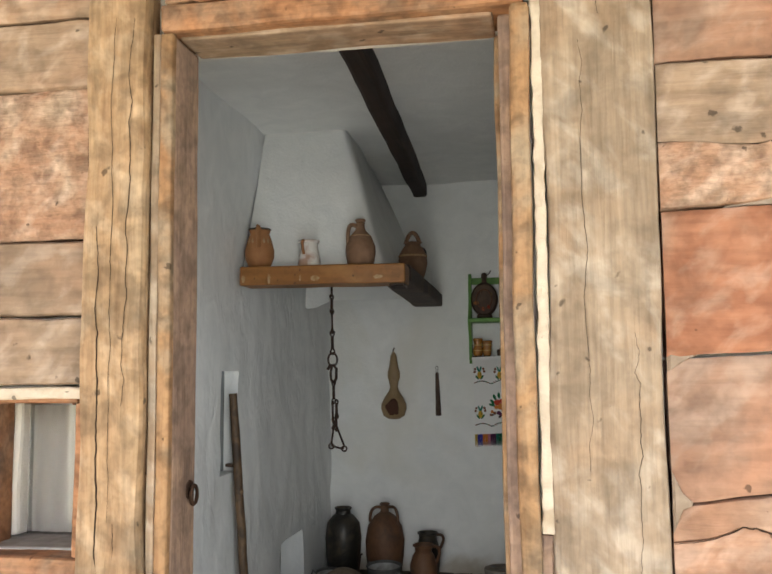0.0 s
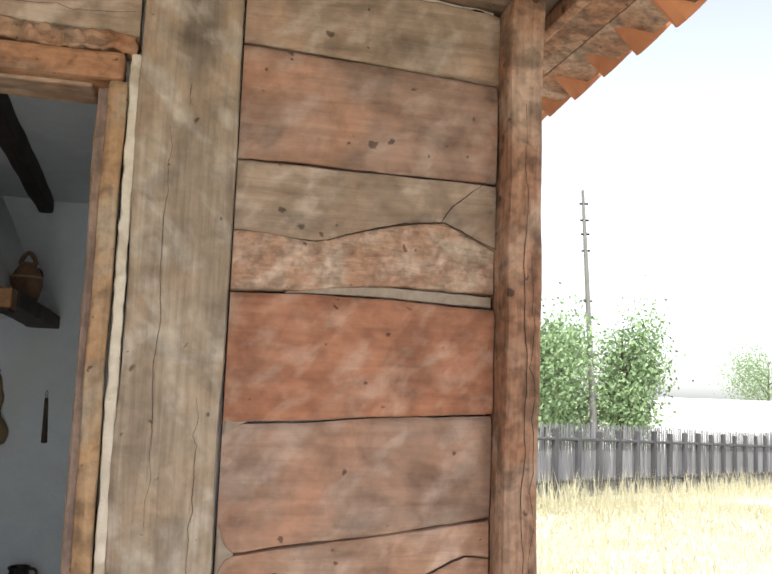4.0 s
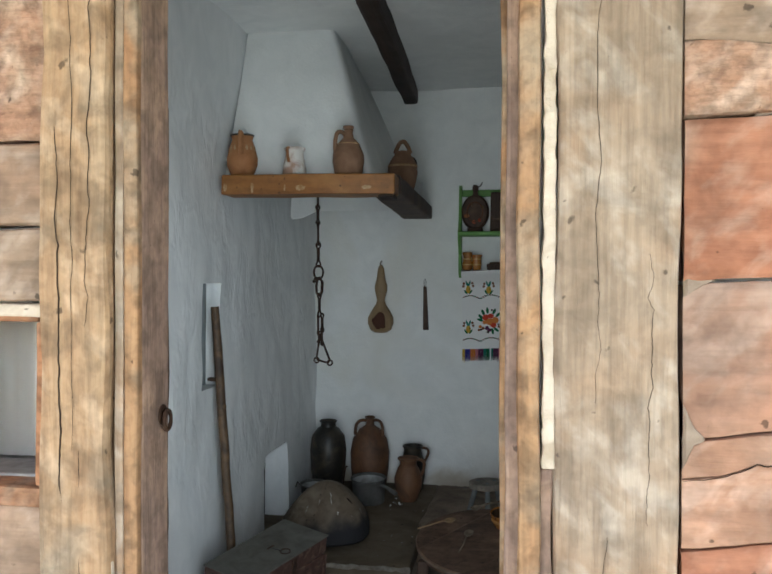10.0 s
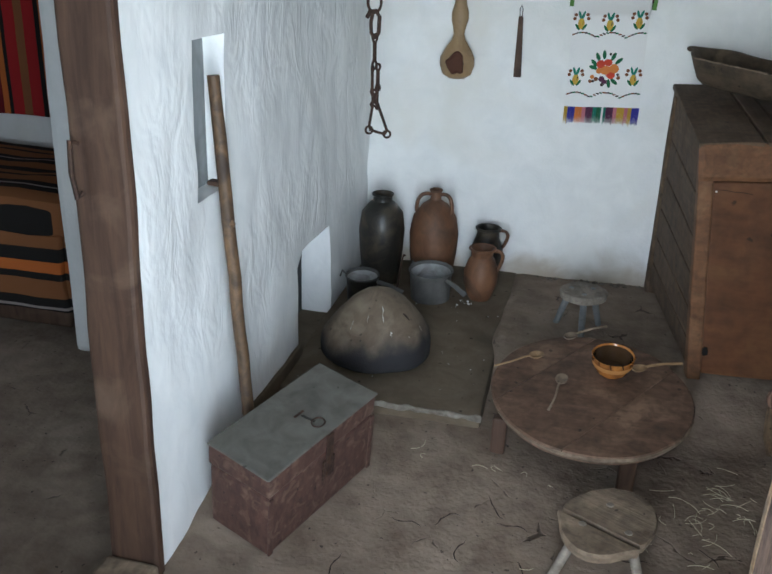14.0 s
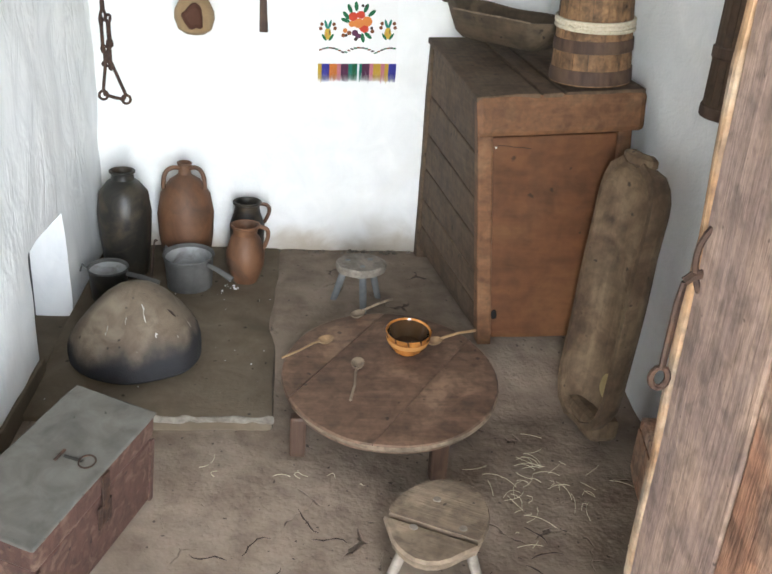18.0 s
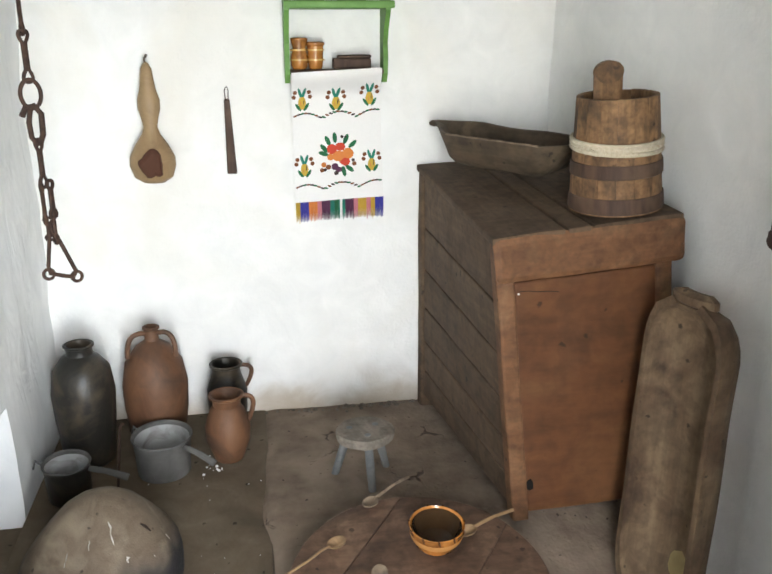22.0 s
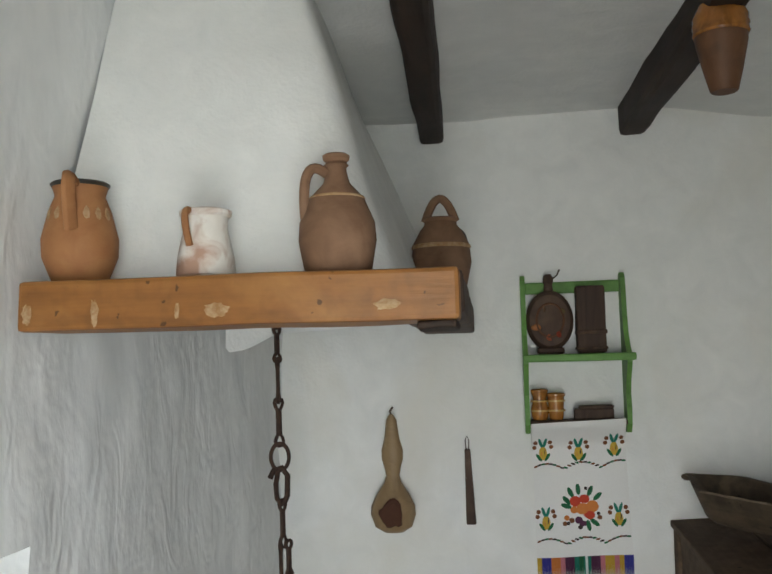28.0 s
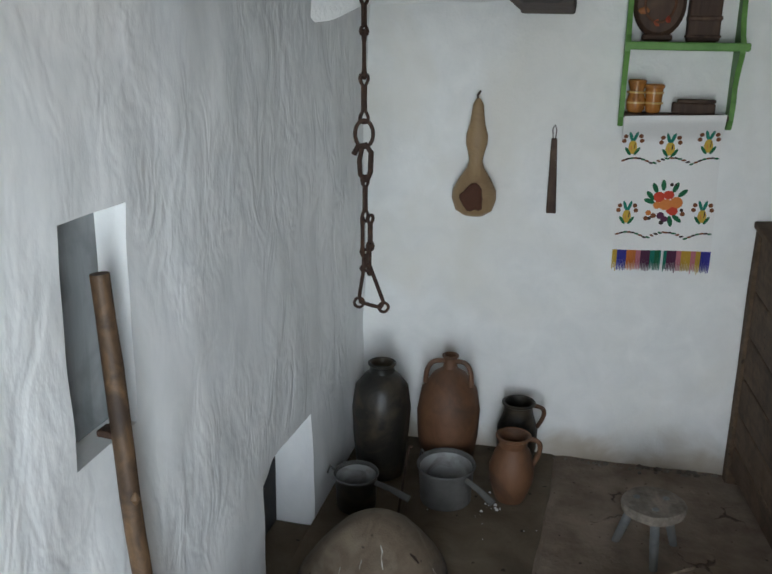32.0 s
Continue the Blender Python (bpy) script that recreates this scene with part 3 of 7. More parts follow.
BACK, LEFT, RIGHT, CEIL = 3.69, 0.0, 1.815, 2.478


def ramp01(a, b, t):
    t = min(1, max(0, (t - a) / (b - a)))
    return t * t * (3 - 2 * t)


def flat(name, label, bm, material, category="", kind="structure", smooth=False):
    ob = part(name, bm, material, None, label, smooth)
    return tagged(ob, category=category, kind=kind)


def yard_z(x, y):
    """The meadow falls away towards the fence and beyond."""
    d = math.hypot(x - 1.4, y + 1.5) if y > -1.5 or x > 1.4 else 0.0
    return YARD - 0.80 * ramp01(3.0, 18.0, d) - 0.90 * ramp01(18.0, 42.0, d)


def ground_point(u, v):
    r = 2.0 * (400 ** u) - 2.0
    a = 2 * math.pi * v
    return Vector((r * math.cos(a), r * math.sin(a) - 1.0, yard_z(r * math.cos(a), r * math.sin(a) - 1.0) + 0.05 * noise.noise(Vector((r * math.cos(a) * 0.3, r * math.sin(a) * 0.3, 0)))))


gb = bmesh.new()
sheet(ground_point, 44, 72, gb)
bmesh.ops.remove_doubles(gb, verts=gb.verts, dist=0.001)
flat("ground", "sunlit dry meadow of pale grass round the house", gb, M["grass"], "ground")
flat("porch_floor", "beaten earth floor of the porch", boxed(-4.0, 2.15, -1.95, 0.0, YARD - 0.2, GROUND), M["earth"], "floor")


def floor_z(x, y):
    z = 0.15 * ramp01(2.5, 3.0, y) * ramp01(0.6, 0.75, x)
    z = max(z, 0.052 * ramp01(1.65, 2.3, y) * (1 - ramp01(0.75, 1.2, x)) + 0.028 * (1 - ramp01(0.05, 0.3, x)) * ramp01(1.5, 1.9, y))
    return z + 0.006 * noise.noise(Vector((x * 4, y * 4, 0))) + 0.004 * noise.noise(Vector((x * 13, y * 13, 4)))


def floor_point(u, v):
    x, y = -0.02 + 2.06 * u, 0.02 + 3.7 * v
    return Vector((x, y, floor_z(x, y)))


flat("floor", "uneven grey beaten-earth floor of the room", sheet(floor_point, 60, 110), M["earth"], "floor", smooth=True)
# raised clay hearth
hb = rough_box(0.0, 0.745, 2.39, 3.70, -0.05, 0.10, (10, 14, 1), 0.006, 3, 6, 0.012)
for v in hb.verts:
    if v.co.z > 0.05:
        v.co.z += 0.055 * ramp01(2.4, 3.6, v.co.y)
flat("hearth_platform", "low raised hearth of smoothed brown clay", hb, M["hearth"], "hearth", smooth=True)
eb = rough_box(0.33, 0.75, 2.385, 2.394, 0.078, 0.100, (40, 1, 3), 0.008, 9, 30, 0.004)
flat("trim", "flaking whitewash along the hearth's front edge", eb, M["trim_lime"], "edging")


def wall_with_holes(axis, at, thick, span, height, holes, cell=0.06, rough=0.006, seed=0.0):
    """A wall across axis x or y from at to at + thick, with holes (a0, a1, z0, z1) through it."""
    cuts_a = sorted({span[0], span[1], *[c for h in holes for c in h[:2]]})
    cuts_z = sorted({height[0], height[1], *[c for h in holes for c in h[2:]]})

    def fill(cuts):
        out = [cuts[0]]
        for a, b in zip(cuts, cuts[1:]):
            k = max(1, round((b - a) / cell))
            out += [a + (b - a) * i / k for i in range(1, k + 1)]
        return out

    aa, zz = fill(cuts_a), fill(cuts_z)
    bm, made = bmesh.new(), {}

    def inside(a, z):
        return span[0] < a < span[1] and height[0] < z < height[1] and not any(h[0] < a < h[1] and h[2] < z < h[3] for h in holes)

    def vert(i, j, side):
        if (i, j, side) not in made:
            a, z = aa[i], zz[j]
            d = at + (thick if side else 0.0) + rough * noise.noise(Vector((a * 2.3, z * 2.3, seed + side))) + 0.4 * rough * noise.noise(Vector((a * 9, z * 7, seed + side)))
            made[(i, j, side)] = bm.verts.new((a, d, z) if axis == "y" else (d, a, z))
        return made[(i, j, side)]

    solid = [[inside((aa[i] + aa[i + 1]) / 2, (zz[j] + zz[j + 1]) / 2) for j in range(len(zz) - 1)] for i in range(len(aa) - 1)]

    def ok(i, j):
        return 0 <= i < len(aa) - 1 and 0 <= j < len(zz) - 1 and solid[i][j]

    for i in range(len(aa) - 1):
        for j in range(len(zz) - 1):
            if not solid[i][j]:
                continue
            for side in (0, 1):
                bm.faces.new([vert(i, j, side), vert(i + 1, j, side), vert(i + 1, j + 1, side), vert(i, j + 1, side)])
            for di, dj, a, b in ((-1, 0, (i, j), (i, j + 1)), (1, 0, (i + 1, j), (i + 1, j + 1)), (0, -1, (i, j), (i + 1, j)), (0, 1, (i, j + 1), (i + 1, j + 1))):
                if not ok(i + di, j + dj):
                    bm.faces.new([vert(*a, 0), vert(*b, 0), vert(*b, 1), vert(*a, 1)])
    bmesh.ops.recalc_face_normals(bm, faces=bm.faces)
    return bm


# inner faces of the room
flat("wall_back", "white limewashed back wall, grey with dirt along its foot", wall_with_holes("y", BACK, 0.25, (-3.0, 2.25), (-0.2, 2.75), [], 0.09, 0.012, 1), M["plaster_back"], "wall", smooth=True)
flat("wall_left", "white trowelled plaster wall with a deep niche", wall_with_holes("x", LEFT - 0.12, 0.12, (0.19, BACK), (-0.2, 2.6), [(0.72, 1.50, -0.02, 1.95), (1.85, 2.055, 0.93, 1.35), (2.66, 3.06, 0.10, 0.50)], 0.03, 0.016, 2), M["plaster_rough"], "wall", smooth=True)
rw = wall_with_holes("x", RIGHT, 0.06, (0.18, BACK + 0.1), (-0.2, 2.55), [], 0.09, 0.012, 3)
for v in rw.verts:
    v.co.x += 0.155 * ramp01(BACK, 2.5, v.co.y)
flat("wall_right", "white limewashed wall behind the chest", rw, M["plaster"], "wall", smooth=True)
flat("ceiling", "low whitewashed ceiling, slightly sagging", sheet(lambda u, v: Vector((-0.3 + 2.5 * u, 0.1 + 3.8 * v, CEIL - 0.055 * ramp01(1.15, 1.85, -0.3 + 2.5 * u) + 0.014 * noise.noise(Vector((u * 5, v * 8, 1))) + 0.006 * noise.noise(Vector((u * 17, v * 27, 2))))), 48, 80), M["plaster"], "ceiling", smooth=True)
flat("roof_deck", "dark boards above the ceiling", boxed(-4, 2.3, -0.02, 4.1, 2.62, 2.7), M["dark_plate"], "roof")

# front wall: plastered core behind timber facing
DOOR_L, DOOR_R, DOOR_T = 0.625, 1.215, 1.975
WIN = (0.20, 0.455, 1.035, 1.305)
# the third hole is invented and out of view, only for the far room's lamp
front = flat("wall_front", "old timber front wall under the porch", wall_with_holes("y", 0.03, 0.15, (-3.2, 2.05), (-0.35, 2.62), [(DOOR_L - 0.075, DOOR_R + 0.04, 0.0, DOOR_T + 0.02), WIN, (-1.9, -1.2, 0.75, 1.5)], 0.12, 0.004, 4), M["plaster"], "wall")


def along(points, x):
    """Height of an edge given as (x, z) pairs."""
    for (xa, za), (xb, zb) in zip(points, points[1:]):
        if x <= xb:
            break
    return za + (zb - za) * min(1.0, max(0.0, (x - xa) / (xb - xa)))


def board(name, low, high, material, label="", proud=0.0, seed=0.0, wave=0.006, thick=0.05, ease=(0.008, 0.008)):
    """A facing board between a lower and an upper edge, each a row of (x, z) pairs from end to end."""
    x0, x1 = low[0][0], low[-1][0]
    nx, nz = max(8, int((x1 - x0) / 0.025)), 8
    bm = bmesh.new()
    y0 = -0.02 - proud

    def p(i, j, backside):
        x = x0 + (x1 - x0) * i / nx
        lo = along(low, x) + wave * noise.noise(Vector((x * 6, seed, 0))) + 0.0022 * noise.noise(Vector((x * 45, seed, 3)))
        hi = along(high, x) + wave * noise.noise(Vector((x * 6, seed, 9))) + 0.0022 * noise.noise(Vector((x * 45, seed, 6)))
        z = lo + (hi - lo) * (0, 0.03, 0.1, 0.3, 0.5, 0.7, 0.9, 0.97, 1)[j]
        inset = (ease[0] if j == 0 else ease[1] if j == nz else 0.25 * ease[0] if j == 1 else 0.25 * ease[1] if j == nz - 1 else 0.0) + (0.005 if i in (0, nx) else 0.0)
        y = y0 + thick if backside else y0 + inset + 0.007 * noise.noise(Vector((x * 3, z * 7, seed))) + 0.003 * noise.noise(Vector((x * 11, z * 25, seed)))
        return Vector((x, y, z))

    f = [[bm.verts.new(p(i, j, False)) for j in range(nz + 1)] for i in range(nx + 1)]
    b = [[bm.verts.new(p(i, j, True)) for j in (0, nz)] for i in range(nx + 1)]
    for i in range(nx):
        for j in range(nz):
            bm.faces.new([f[i][j], f[i + 1][j], f[i + 1][j + 1], f[i][j + 1]])
        bm.faces.new([b[i][0], b[i + 1][0], f[i + 1][0], f[i][0]])
        bm.faces.new([f[i][nz], f[i + 1][nz], b[i + 1][1], b[i][1]])
    for i, flip in ((0, True), (nx, False)):
        loop = [b[i][0], *f[i], b[i][1]]
        bm.faces.new(loop if not flip else loop[::-1])
    return part(name, bm, material, front, label, smooth=True)


def level(x0, x1, z0, z1=None):
    return [(x0, z0), (x1, z0 if z1 is None else z1)]


def raised(points, d):
    return [(x, z + d) for x, z in points]


G = 0.0018
# to the right of the door: each joint as an edge from end to end
RL, RR = 1.470, 1.976
SPLIT = [(RL, 1.086), (1.53, 1.094), (1.571, 1.113), (1.590, 1.112), (1.621, 1.102), (1.696, 1.094), (1.755, 1.102), (1.813, 1.097), (1.860, 1.110), (1.893, 1.127), (1.925, 1.139), (RR, 1.135)]
CURVE = [(RL, 1.725), (1.53, 1.722), (1.60, 1.714), (1.641, 1.715), (1.672, 1.726), (1.703, 1.736), (1.745, 1.748), (1.791, 1.758), (1.83, 1.763), (1.869, 1.766), (1.90, 1.755), (1.931, 1.739), (RR, 1.722)]
joints = [level(RL, RR, -0.20), level(RL, RR, 0.25, 0.24), level(RL, RR, 0.55, 0.56), level(RL, RR, 0.80, 0.82), level(RL, RR, 0.982, 1.050), SPLIT, level(RL, RR, 1.143, 1.206),
          [(RL, 1.374), (1.60, 1.380), (1.75, 1.390), (RR, 1.402)], [(RL, 1.610), (1.60, 1.614), (1.75, 1.612), (RR, 1.606)], CURVE, level(RL, RR, 1.859, 1.852), level(RL, RR, 2.080, 2.056), level(RL, RR, 2.236, 2.205)]
kinds = ["log", "log_grey", "log", "log_red", "log", "log", "log_brown", "log_red", "log_pale", "log_grey", "log_brown", "log_grey"]
for n, (low_, high_) in enumerate(zip(joints, joints[1:])):
    lift = [(x, z + 0.026 * min(1.0, max(0.0, (x - 1.58) / 0.2))) for x, z in low_] if n == 8 else low_
    hair = 0.0006 if low_ is CURVE or low_ is SPLIT else G
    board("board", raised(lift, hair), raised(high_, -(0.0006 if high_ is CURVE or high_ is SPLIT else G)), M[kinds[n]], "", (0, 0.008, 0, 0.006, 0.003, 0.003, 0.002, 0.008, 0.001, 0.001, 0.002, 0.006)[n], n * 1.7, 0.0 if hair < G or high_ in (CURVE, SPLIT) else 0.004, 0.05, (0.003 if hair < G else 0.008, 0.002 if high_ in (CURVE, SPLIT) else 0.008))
mort = [(RL + 0.10, 1.6145), (1.66, 1.615), (1.75, 1.613), (RR - 0.004, 1.607)]
board("mortar", mort, [(RL + 0.10, 1.6160), (1.66, 1.630), (1.75, 1.636), (RR - 0.004, 1.630)], M["mortar"], "grey clay mortar pressed into the open joint", -0.006, 61, 0.002, 0.03)
board("mortar", [(RL, 1.350), (1.50, 1.372), (1.515, 1.3765)], [(RL, 1.420), (1.49, 1.392), (1.515, 1.379)], M["mortar"], "lump of grey clay mortar in the corner of the joint", 0.004, 62, 0.002, 0.03)
board("mortar", [(RL, 1.10), (1.485, 1.137), (1.50, 1.146)], [(RL, 1.20), (1.485, 1.165), (1.50, 1.149)], M["mortar"], "lump of grey clay mortar in the corner of the joint", 0.003, 63, 0.002, 0.03)
# to the left of the door, round the window
LL, LR = -3.0, 0.464
for n, (z0, z1, mt) in enumerate(((-0.2, 0.3, "log"), (0.3, 0.55, "log_grey"), (0.55, 0.79, "log"), (0.79, 1.0, "log_grey"))):
    board("board", level(LL, LR - G, z0 + G), level(LL, LR - G, z1 - G), M[mt], "", 0.004 * (n % 2), 20 + n)
for n, (z0, z1, mt) in enumerate(((1.335, 1.460, "log_grey"), (1.460, 1.600, "log_grey"), (1.600, 1.885, "log_pale"), (1.885, 2.02, "log_grey"), (2.02, 2.262, "log_grey"))):
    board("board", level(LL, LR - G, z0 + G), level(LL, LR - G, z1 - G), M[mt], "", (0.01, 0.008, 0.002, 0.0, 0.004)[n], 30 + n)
board("board", level(LL, WIN[0] - 0.05, 1.0 + G), level(LL, WIN[0] - 0.05, 1.335 - G), M["log"], "", 0.0, 37)
# over the door
board("board", level(0.590, 1.281, 2.082, 2.062), level(0.590, 1.281, 2.268, 2.254), M["log_grey"], "pale hewn log over the door", 0.004, 41)


def post(name, x0, x1, z0, z1, material, label, proud=0.03, seed=0.0, lean=0.0):
    bm = rough_box(x0, x1, -proud, 0.03, z0, z1, (4, 1, 34), 0.007, seed, 6, 0.008)
    for v in bm.verts:
        v.co.x += lean * (v.co.z - 1.2) + 0.006 * noise.noise(Vector((seed, 0, v.co.z * 3)))
    return part(name, bm, material, front, label)


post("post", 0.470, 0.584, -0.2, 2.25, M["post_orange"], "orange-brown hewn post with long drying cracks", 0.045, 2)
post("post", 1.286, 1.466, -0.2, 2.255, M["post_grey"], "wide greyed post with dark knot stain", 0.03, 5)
corner = tagged(part("corner_post", rough_box(1.980, 2.052, -0.080, 0.09, -0.2, 2.222, (3, 3, 34), 0.007, 7, 6, 0.01), M["post_red"], front, "red-brown corner post"))
# dark drying cracks let into the posts and boards
crack = plain("crack_dark", (0.03, 0.018, 0.012), 0.95)


def crack_line(points, width, y):
    z0_ = points[0][1]
    fine = []
    for (xa, za), (xb, zb) in zip(points, points[1:]):
        fine += [(xa + (xb - xa) * k / 4 + 0.0022 * noise.noise(Vector((xa * 90 + k * 1.7, za * 60, 2))), za + (zb - za) * k / 4 + 0.0022 * noise.noise(Vector((xa * 90 + k * 1.7, za * 60, 8)))) for k in range(4)]
    points = fine + [points[-1]]
    bm = bmesh.new()
    tube([(x, y, z) for x, z in points], [width * 0.62 * (0.45 + 0.55 * abs(math.sin(math.pi * (i + 0.5) / len(points))) + 0.35 * noise.noise(Vector((i * 1.9, z0_ * 7, 1)))) for i in range(len(points))], 5, bm, flat=1.0)
    return bm


def wander(x0, z0, x1, z1, n=16, amp=0.006, seed=0.0):
    return [(x0 + (x1 - x0) * i / n + amp * noise.noise(Vector((i * 0.7, seed, 0))), z0 + (z1 - z0) * i / n + amp * noise.noise(Vector((i * 0.7, seed, 5)))) for i in range(n + 1)]


for n, (a, w, y) in enumerate((((0.515, 0.75, 0.500, 1.62), 0.0022, -0.047), ((0.553, 1.30, 0.560, 2.0), 0.0013, -0.046), ((1.385, 1.95, 1.372, 2.245), 0.0013, -0.032),
                               ((1.42, 1.02, 1.425, 1.42), 0.001, -0.032), ((1.34, 0.2, 1.36, 1.0), 0.0012, -0.032),
                               
                               ((0.65, 2.10, 1.27, 2.105), 0.0008, -0.027), ((1.345, 1.20, 1.35, 1.9), 0.0009, -0.0325), ((0.53, 1.1, 0.525, 2.2), 0.0009, -0.047), ((2.02, 0.9, 2.01, 2.0), 0.0012, -0.082), ((2.035, 1.1, 2.03, 1.7), 0.001, -0.082), ((0.545, 0.3, 0.54, 1.1), 0.0016, -0.047), ((1.40, 0.1, 1.395, 0.9), 0.001, -0.032))):
    part("crack", crack_line(wander(*a, 18, 0.012, n * 3.3), w, y), crack, front)
part("crack", crack_line([q for q in CURVE if q[0] > 1.62], 0.0024, -0.0235), crack, front, "dark curved split across the board")
part("crack", crack_line([(1.862, 1.766), (1.872, 1.782), (1.882, 1.797), (1.900, 1.812), (1.918, 1.826), (1.945, 1.849)], 0.0018, -0.024), crack, front)
part("crack", crack_line(SPLIT, 0.0022, -0.0245), crack, front, "dark wavy split across the board")
# cream filler strips
fb = rough_box(0.46, 1.284, -0.014, 0.02, 2.256, 2.288, (60, 1, 2), 0.010, 3, 16, 0.003)
part("filler_strip", fb, M["filler"], front, "ragged cream filler in the joint under the plate")
part("filler_strip", rough_box(1.284, 1.472, -0.032, 0.02, 2.252, 2.298, (14, 1, 2), 0.009, 6, 14, 0.004), M["filler"], front, "ragged cream filler in the joint under the plate")
fb = rough_box(1.475, 1.972, -0.014, 0.02, 2.232, 2.262, (40, 1, 2), 0.010, 4, 16, 0.004)
for v in fb.verts:
    k = (v.co.x - 1.475) / 0.497
    v.co.z -= 0.026 * k + (0.018 * k if v.co.z > 2.247 else 0.0)
part("filler_strip", fb, M["filler"], front, "ragged cream filler in the joint under the plate")
part("filler_strip", rough_box(1.269, 1.288, -0.024, 0.02, 1.095, 2.03, (2, 1, 90), 0.0035, 5, 45, 0.002), M["filler"], front, "pale filler running up beside the door frame")
part("filler_strip", rough_box(1.266, 1.287, -0.012, 0.02, -0.1, 1.095, (2, 1, 30), 0.005, 5, 10, 0.003), M["jamb_grey"], front, "grey slat beside the door frame")
part("filler_strip", rough_box(-0.6, 0.466, -0.024, 0.0, 1.312, 1.334, (16, 1, 1), 0.005, 8, 12, 0.003), M["filler"], front, "whitish mortar under the log over the window")

# the plate on the wall and the porch ceiling
pl = rough_box(-3.0, 2.02, -0.045, 0.12, 2.282, 2.375, (60, 2, 2), 0.009, 12, 5, 0.015)
for v in pl.verts:
    v.co.z -= 0.070 * ramp01(1.15, 2.0, v.co.x)
flat("plate_beam", "long dark wall plate of hewn wood above the facing", pl, M["dark_plate"], "beam")
flat("frieze_board", "stained boards with peeling cream plaster above the plate", rough_box(-3.0, 2.06, -0.004, 0.03, 2.27, 2.53, (60, 1, 3), 0.006, 14, 5, 0.004), M["dark_plate"], "board")
M["patch"] = surface("stained_plaster_patch", (0.42, 0.34, 0.24), (0.56, 0.48, 0.36), (0.27, 0.19, 0.12), 18, (0.3, 1, 1), 10, 0.5, 0.9, 0.6, 0.005, 0.1, specks=20)


def ragged(x0, x1, z0, z1, seed):
    """A thin patch with a torn outline on the frieze."""
    bm, n, cx, cz = bmesh.new(), 56, (x0 + x1) / 2, (z0 + z1) / 2
    edge = []
    for k in range(n):
        a = 2 * math.pi * k / n
        c, q = math.cos(a), math.sin(a)
        m = 1 / max(abs(c), abs(q)) ** 0.8 * (1 + 0.22 * noise.noise(Vector((c * 2.5, q * 2.5, seed))) + 0.14 * noise.noise(Vector((c * 9, q * 9, seed))))
        edge.append((cx + (x1 - x0) / 2 * c * m, cz + (z1 - z0) / 2 * q * m))
    front_ = [bm.verts.new((x, -0.008, z)) for x, z in edge]
    back_ = [bm.verts.new((x, 0.006, z)) for x, z in edge]
    bm.faces.new(front_)
    for k in range(n):
        t = (k + 1) % n
        bm.faces.new([front_[k], back_[k], back_[t], front_[t]])
    bmesh.ops.recalc_face_normals(bm, faces=bm.faces)
    return bm


M["worn_patch"] = surface("pale_worn_wood", (0.40, 0.29, 0.18), (0.56, 0.46, 0.33), (0.24, 0.15, 0.09), 30, (0.15, 1, 1), 14, 0.5, 0.9, 0.4, 0.003, 0.0, streak=0.4)
M["brown_patch"] = surface("bare_orange_board", (0.20, 0.10, 0.055), (0.30, 0.165, 0.09), None, 22, (0.12, 1, 1), 8, 0.5, 0.85, 0.3, 0.003, 0.0, streak=0.3)
for x0, x1, z0, z1, mt, lab in ((0.690, 0.785, 2.385, 2.485, "patch", "peeling cream plaster patch"), (0.985, 1.270, 2.405, 2.462, "worn_patch", "pale worn strip of wood"), (1.272, 1.405, 2.395, 2.475, "brown_patch", "bare orange-brown board"),
                                (1.408, 1.492, 2.392, 2.482, "patch", "peeling cream plaster patch"), (1.325, 1.405, 2.470, 2.490, "filler", "white chip of plaster"), (1.70, 2.01, 2.358, 2.428, "patch", "peeling cream plaster patch"),
                                (0.30, 0.690, 2.482, 2.502, "filler", "thin strip of white plaster")):
    pb_ = ragged(x0, x1, z0, z1, x0 * 9)
    for v in pb_.verts:
        v.co.z -= 0.05 * ramp01(1.5, 2.1, v.co.x) - 0.03 * ramp01(1.5, 1.75, v.co.x)
    part("plaster_patch", pb_, M[mt], front, lab)
porch = flat("porch_ceiling", "boards of the porch ceiling with open joints", boxed(-3.0, 2.1, -2.2, 0.1, 2.56, 2.6), M["dark_plate"], "ceiling")
y, n = 0.03, 0
while y > -2.2:
    w = (0.095, 0.170, 0.21, 0.18, 0.2, 0.17)[n % 6]
    bm = rough_box(-3.0, 2.06, y - w + 0.006, y, 2.515, 2.545, (40, 2, 1), 0.006, 40 + n, 3, 0.004)
    part("plank", bm, M["porch_plank"], porch)
    y -= w
    n += 1
for n, x in enumerate((-2.2, -1.45, -0.7, 0.11, 0.857, 1.53)):
    tagged(part("porch_joist", rough_box(x - 0.033, x + 0.033, -2.1, 0.03, 2.372, 2.512, (2, 30, 2), 0.006, 60 + n, 4, 0.008), M["joist"], None, "brown hewn joist under the porch boards"), category="joist", group="porch joists", kind="structure")
tagged(part("porch_end_beam", rough_box(1.985, 2.10, -2.2, 0.06, 2.235, 2.54, (2, 30, 2), 0.006, 71, 4, 0.01), M["dark_wood"], None, "dark end beam of the porch over the corner post"), category="beam", kind="structure")
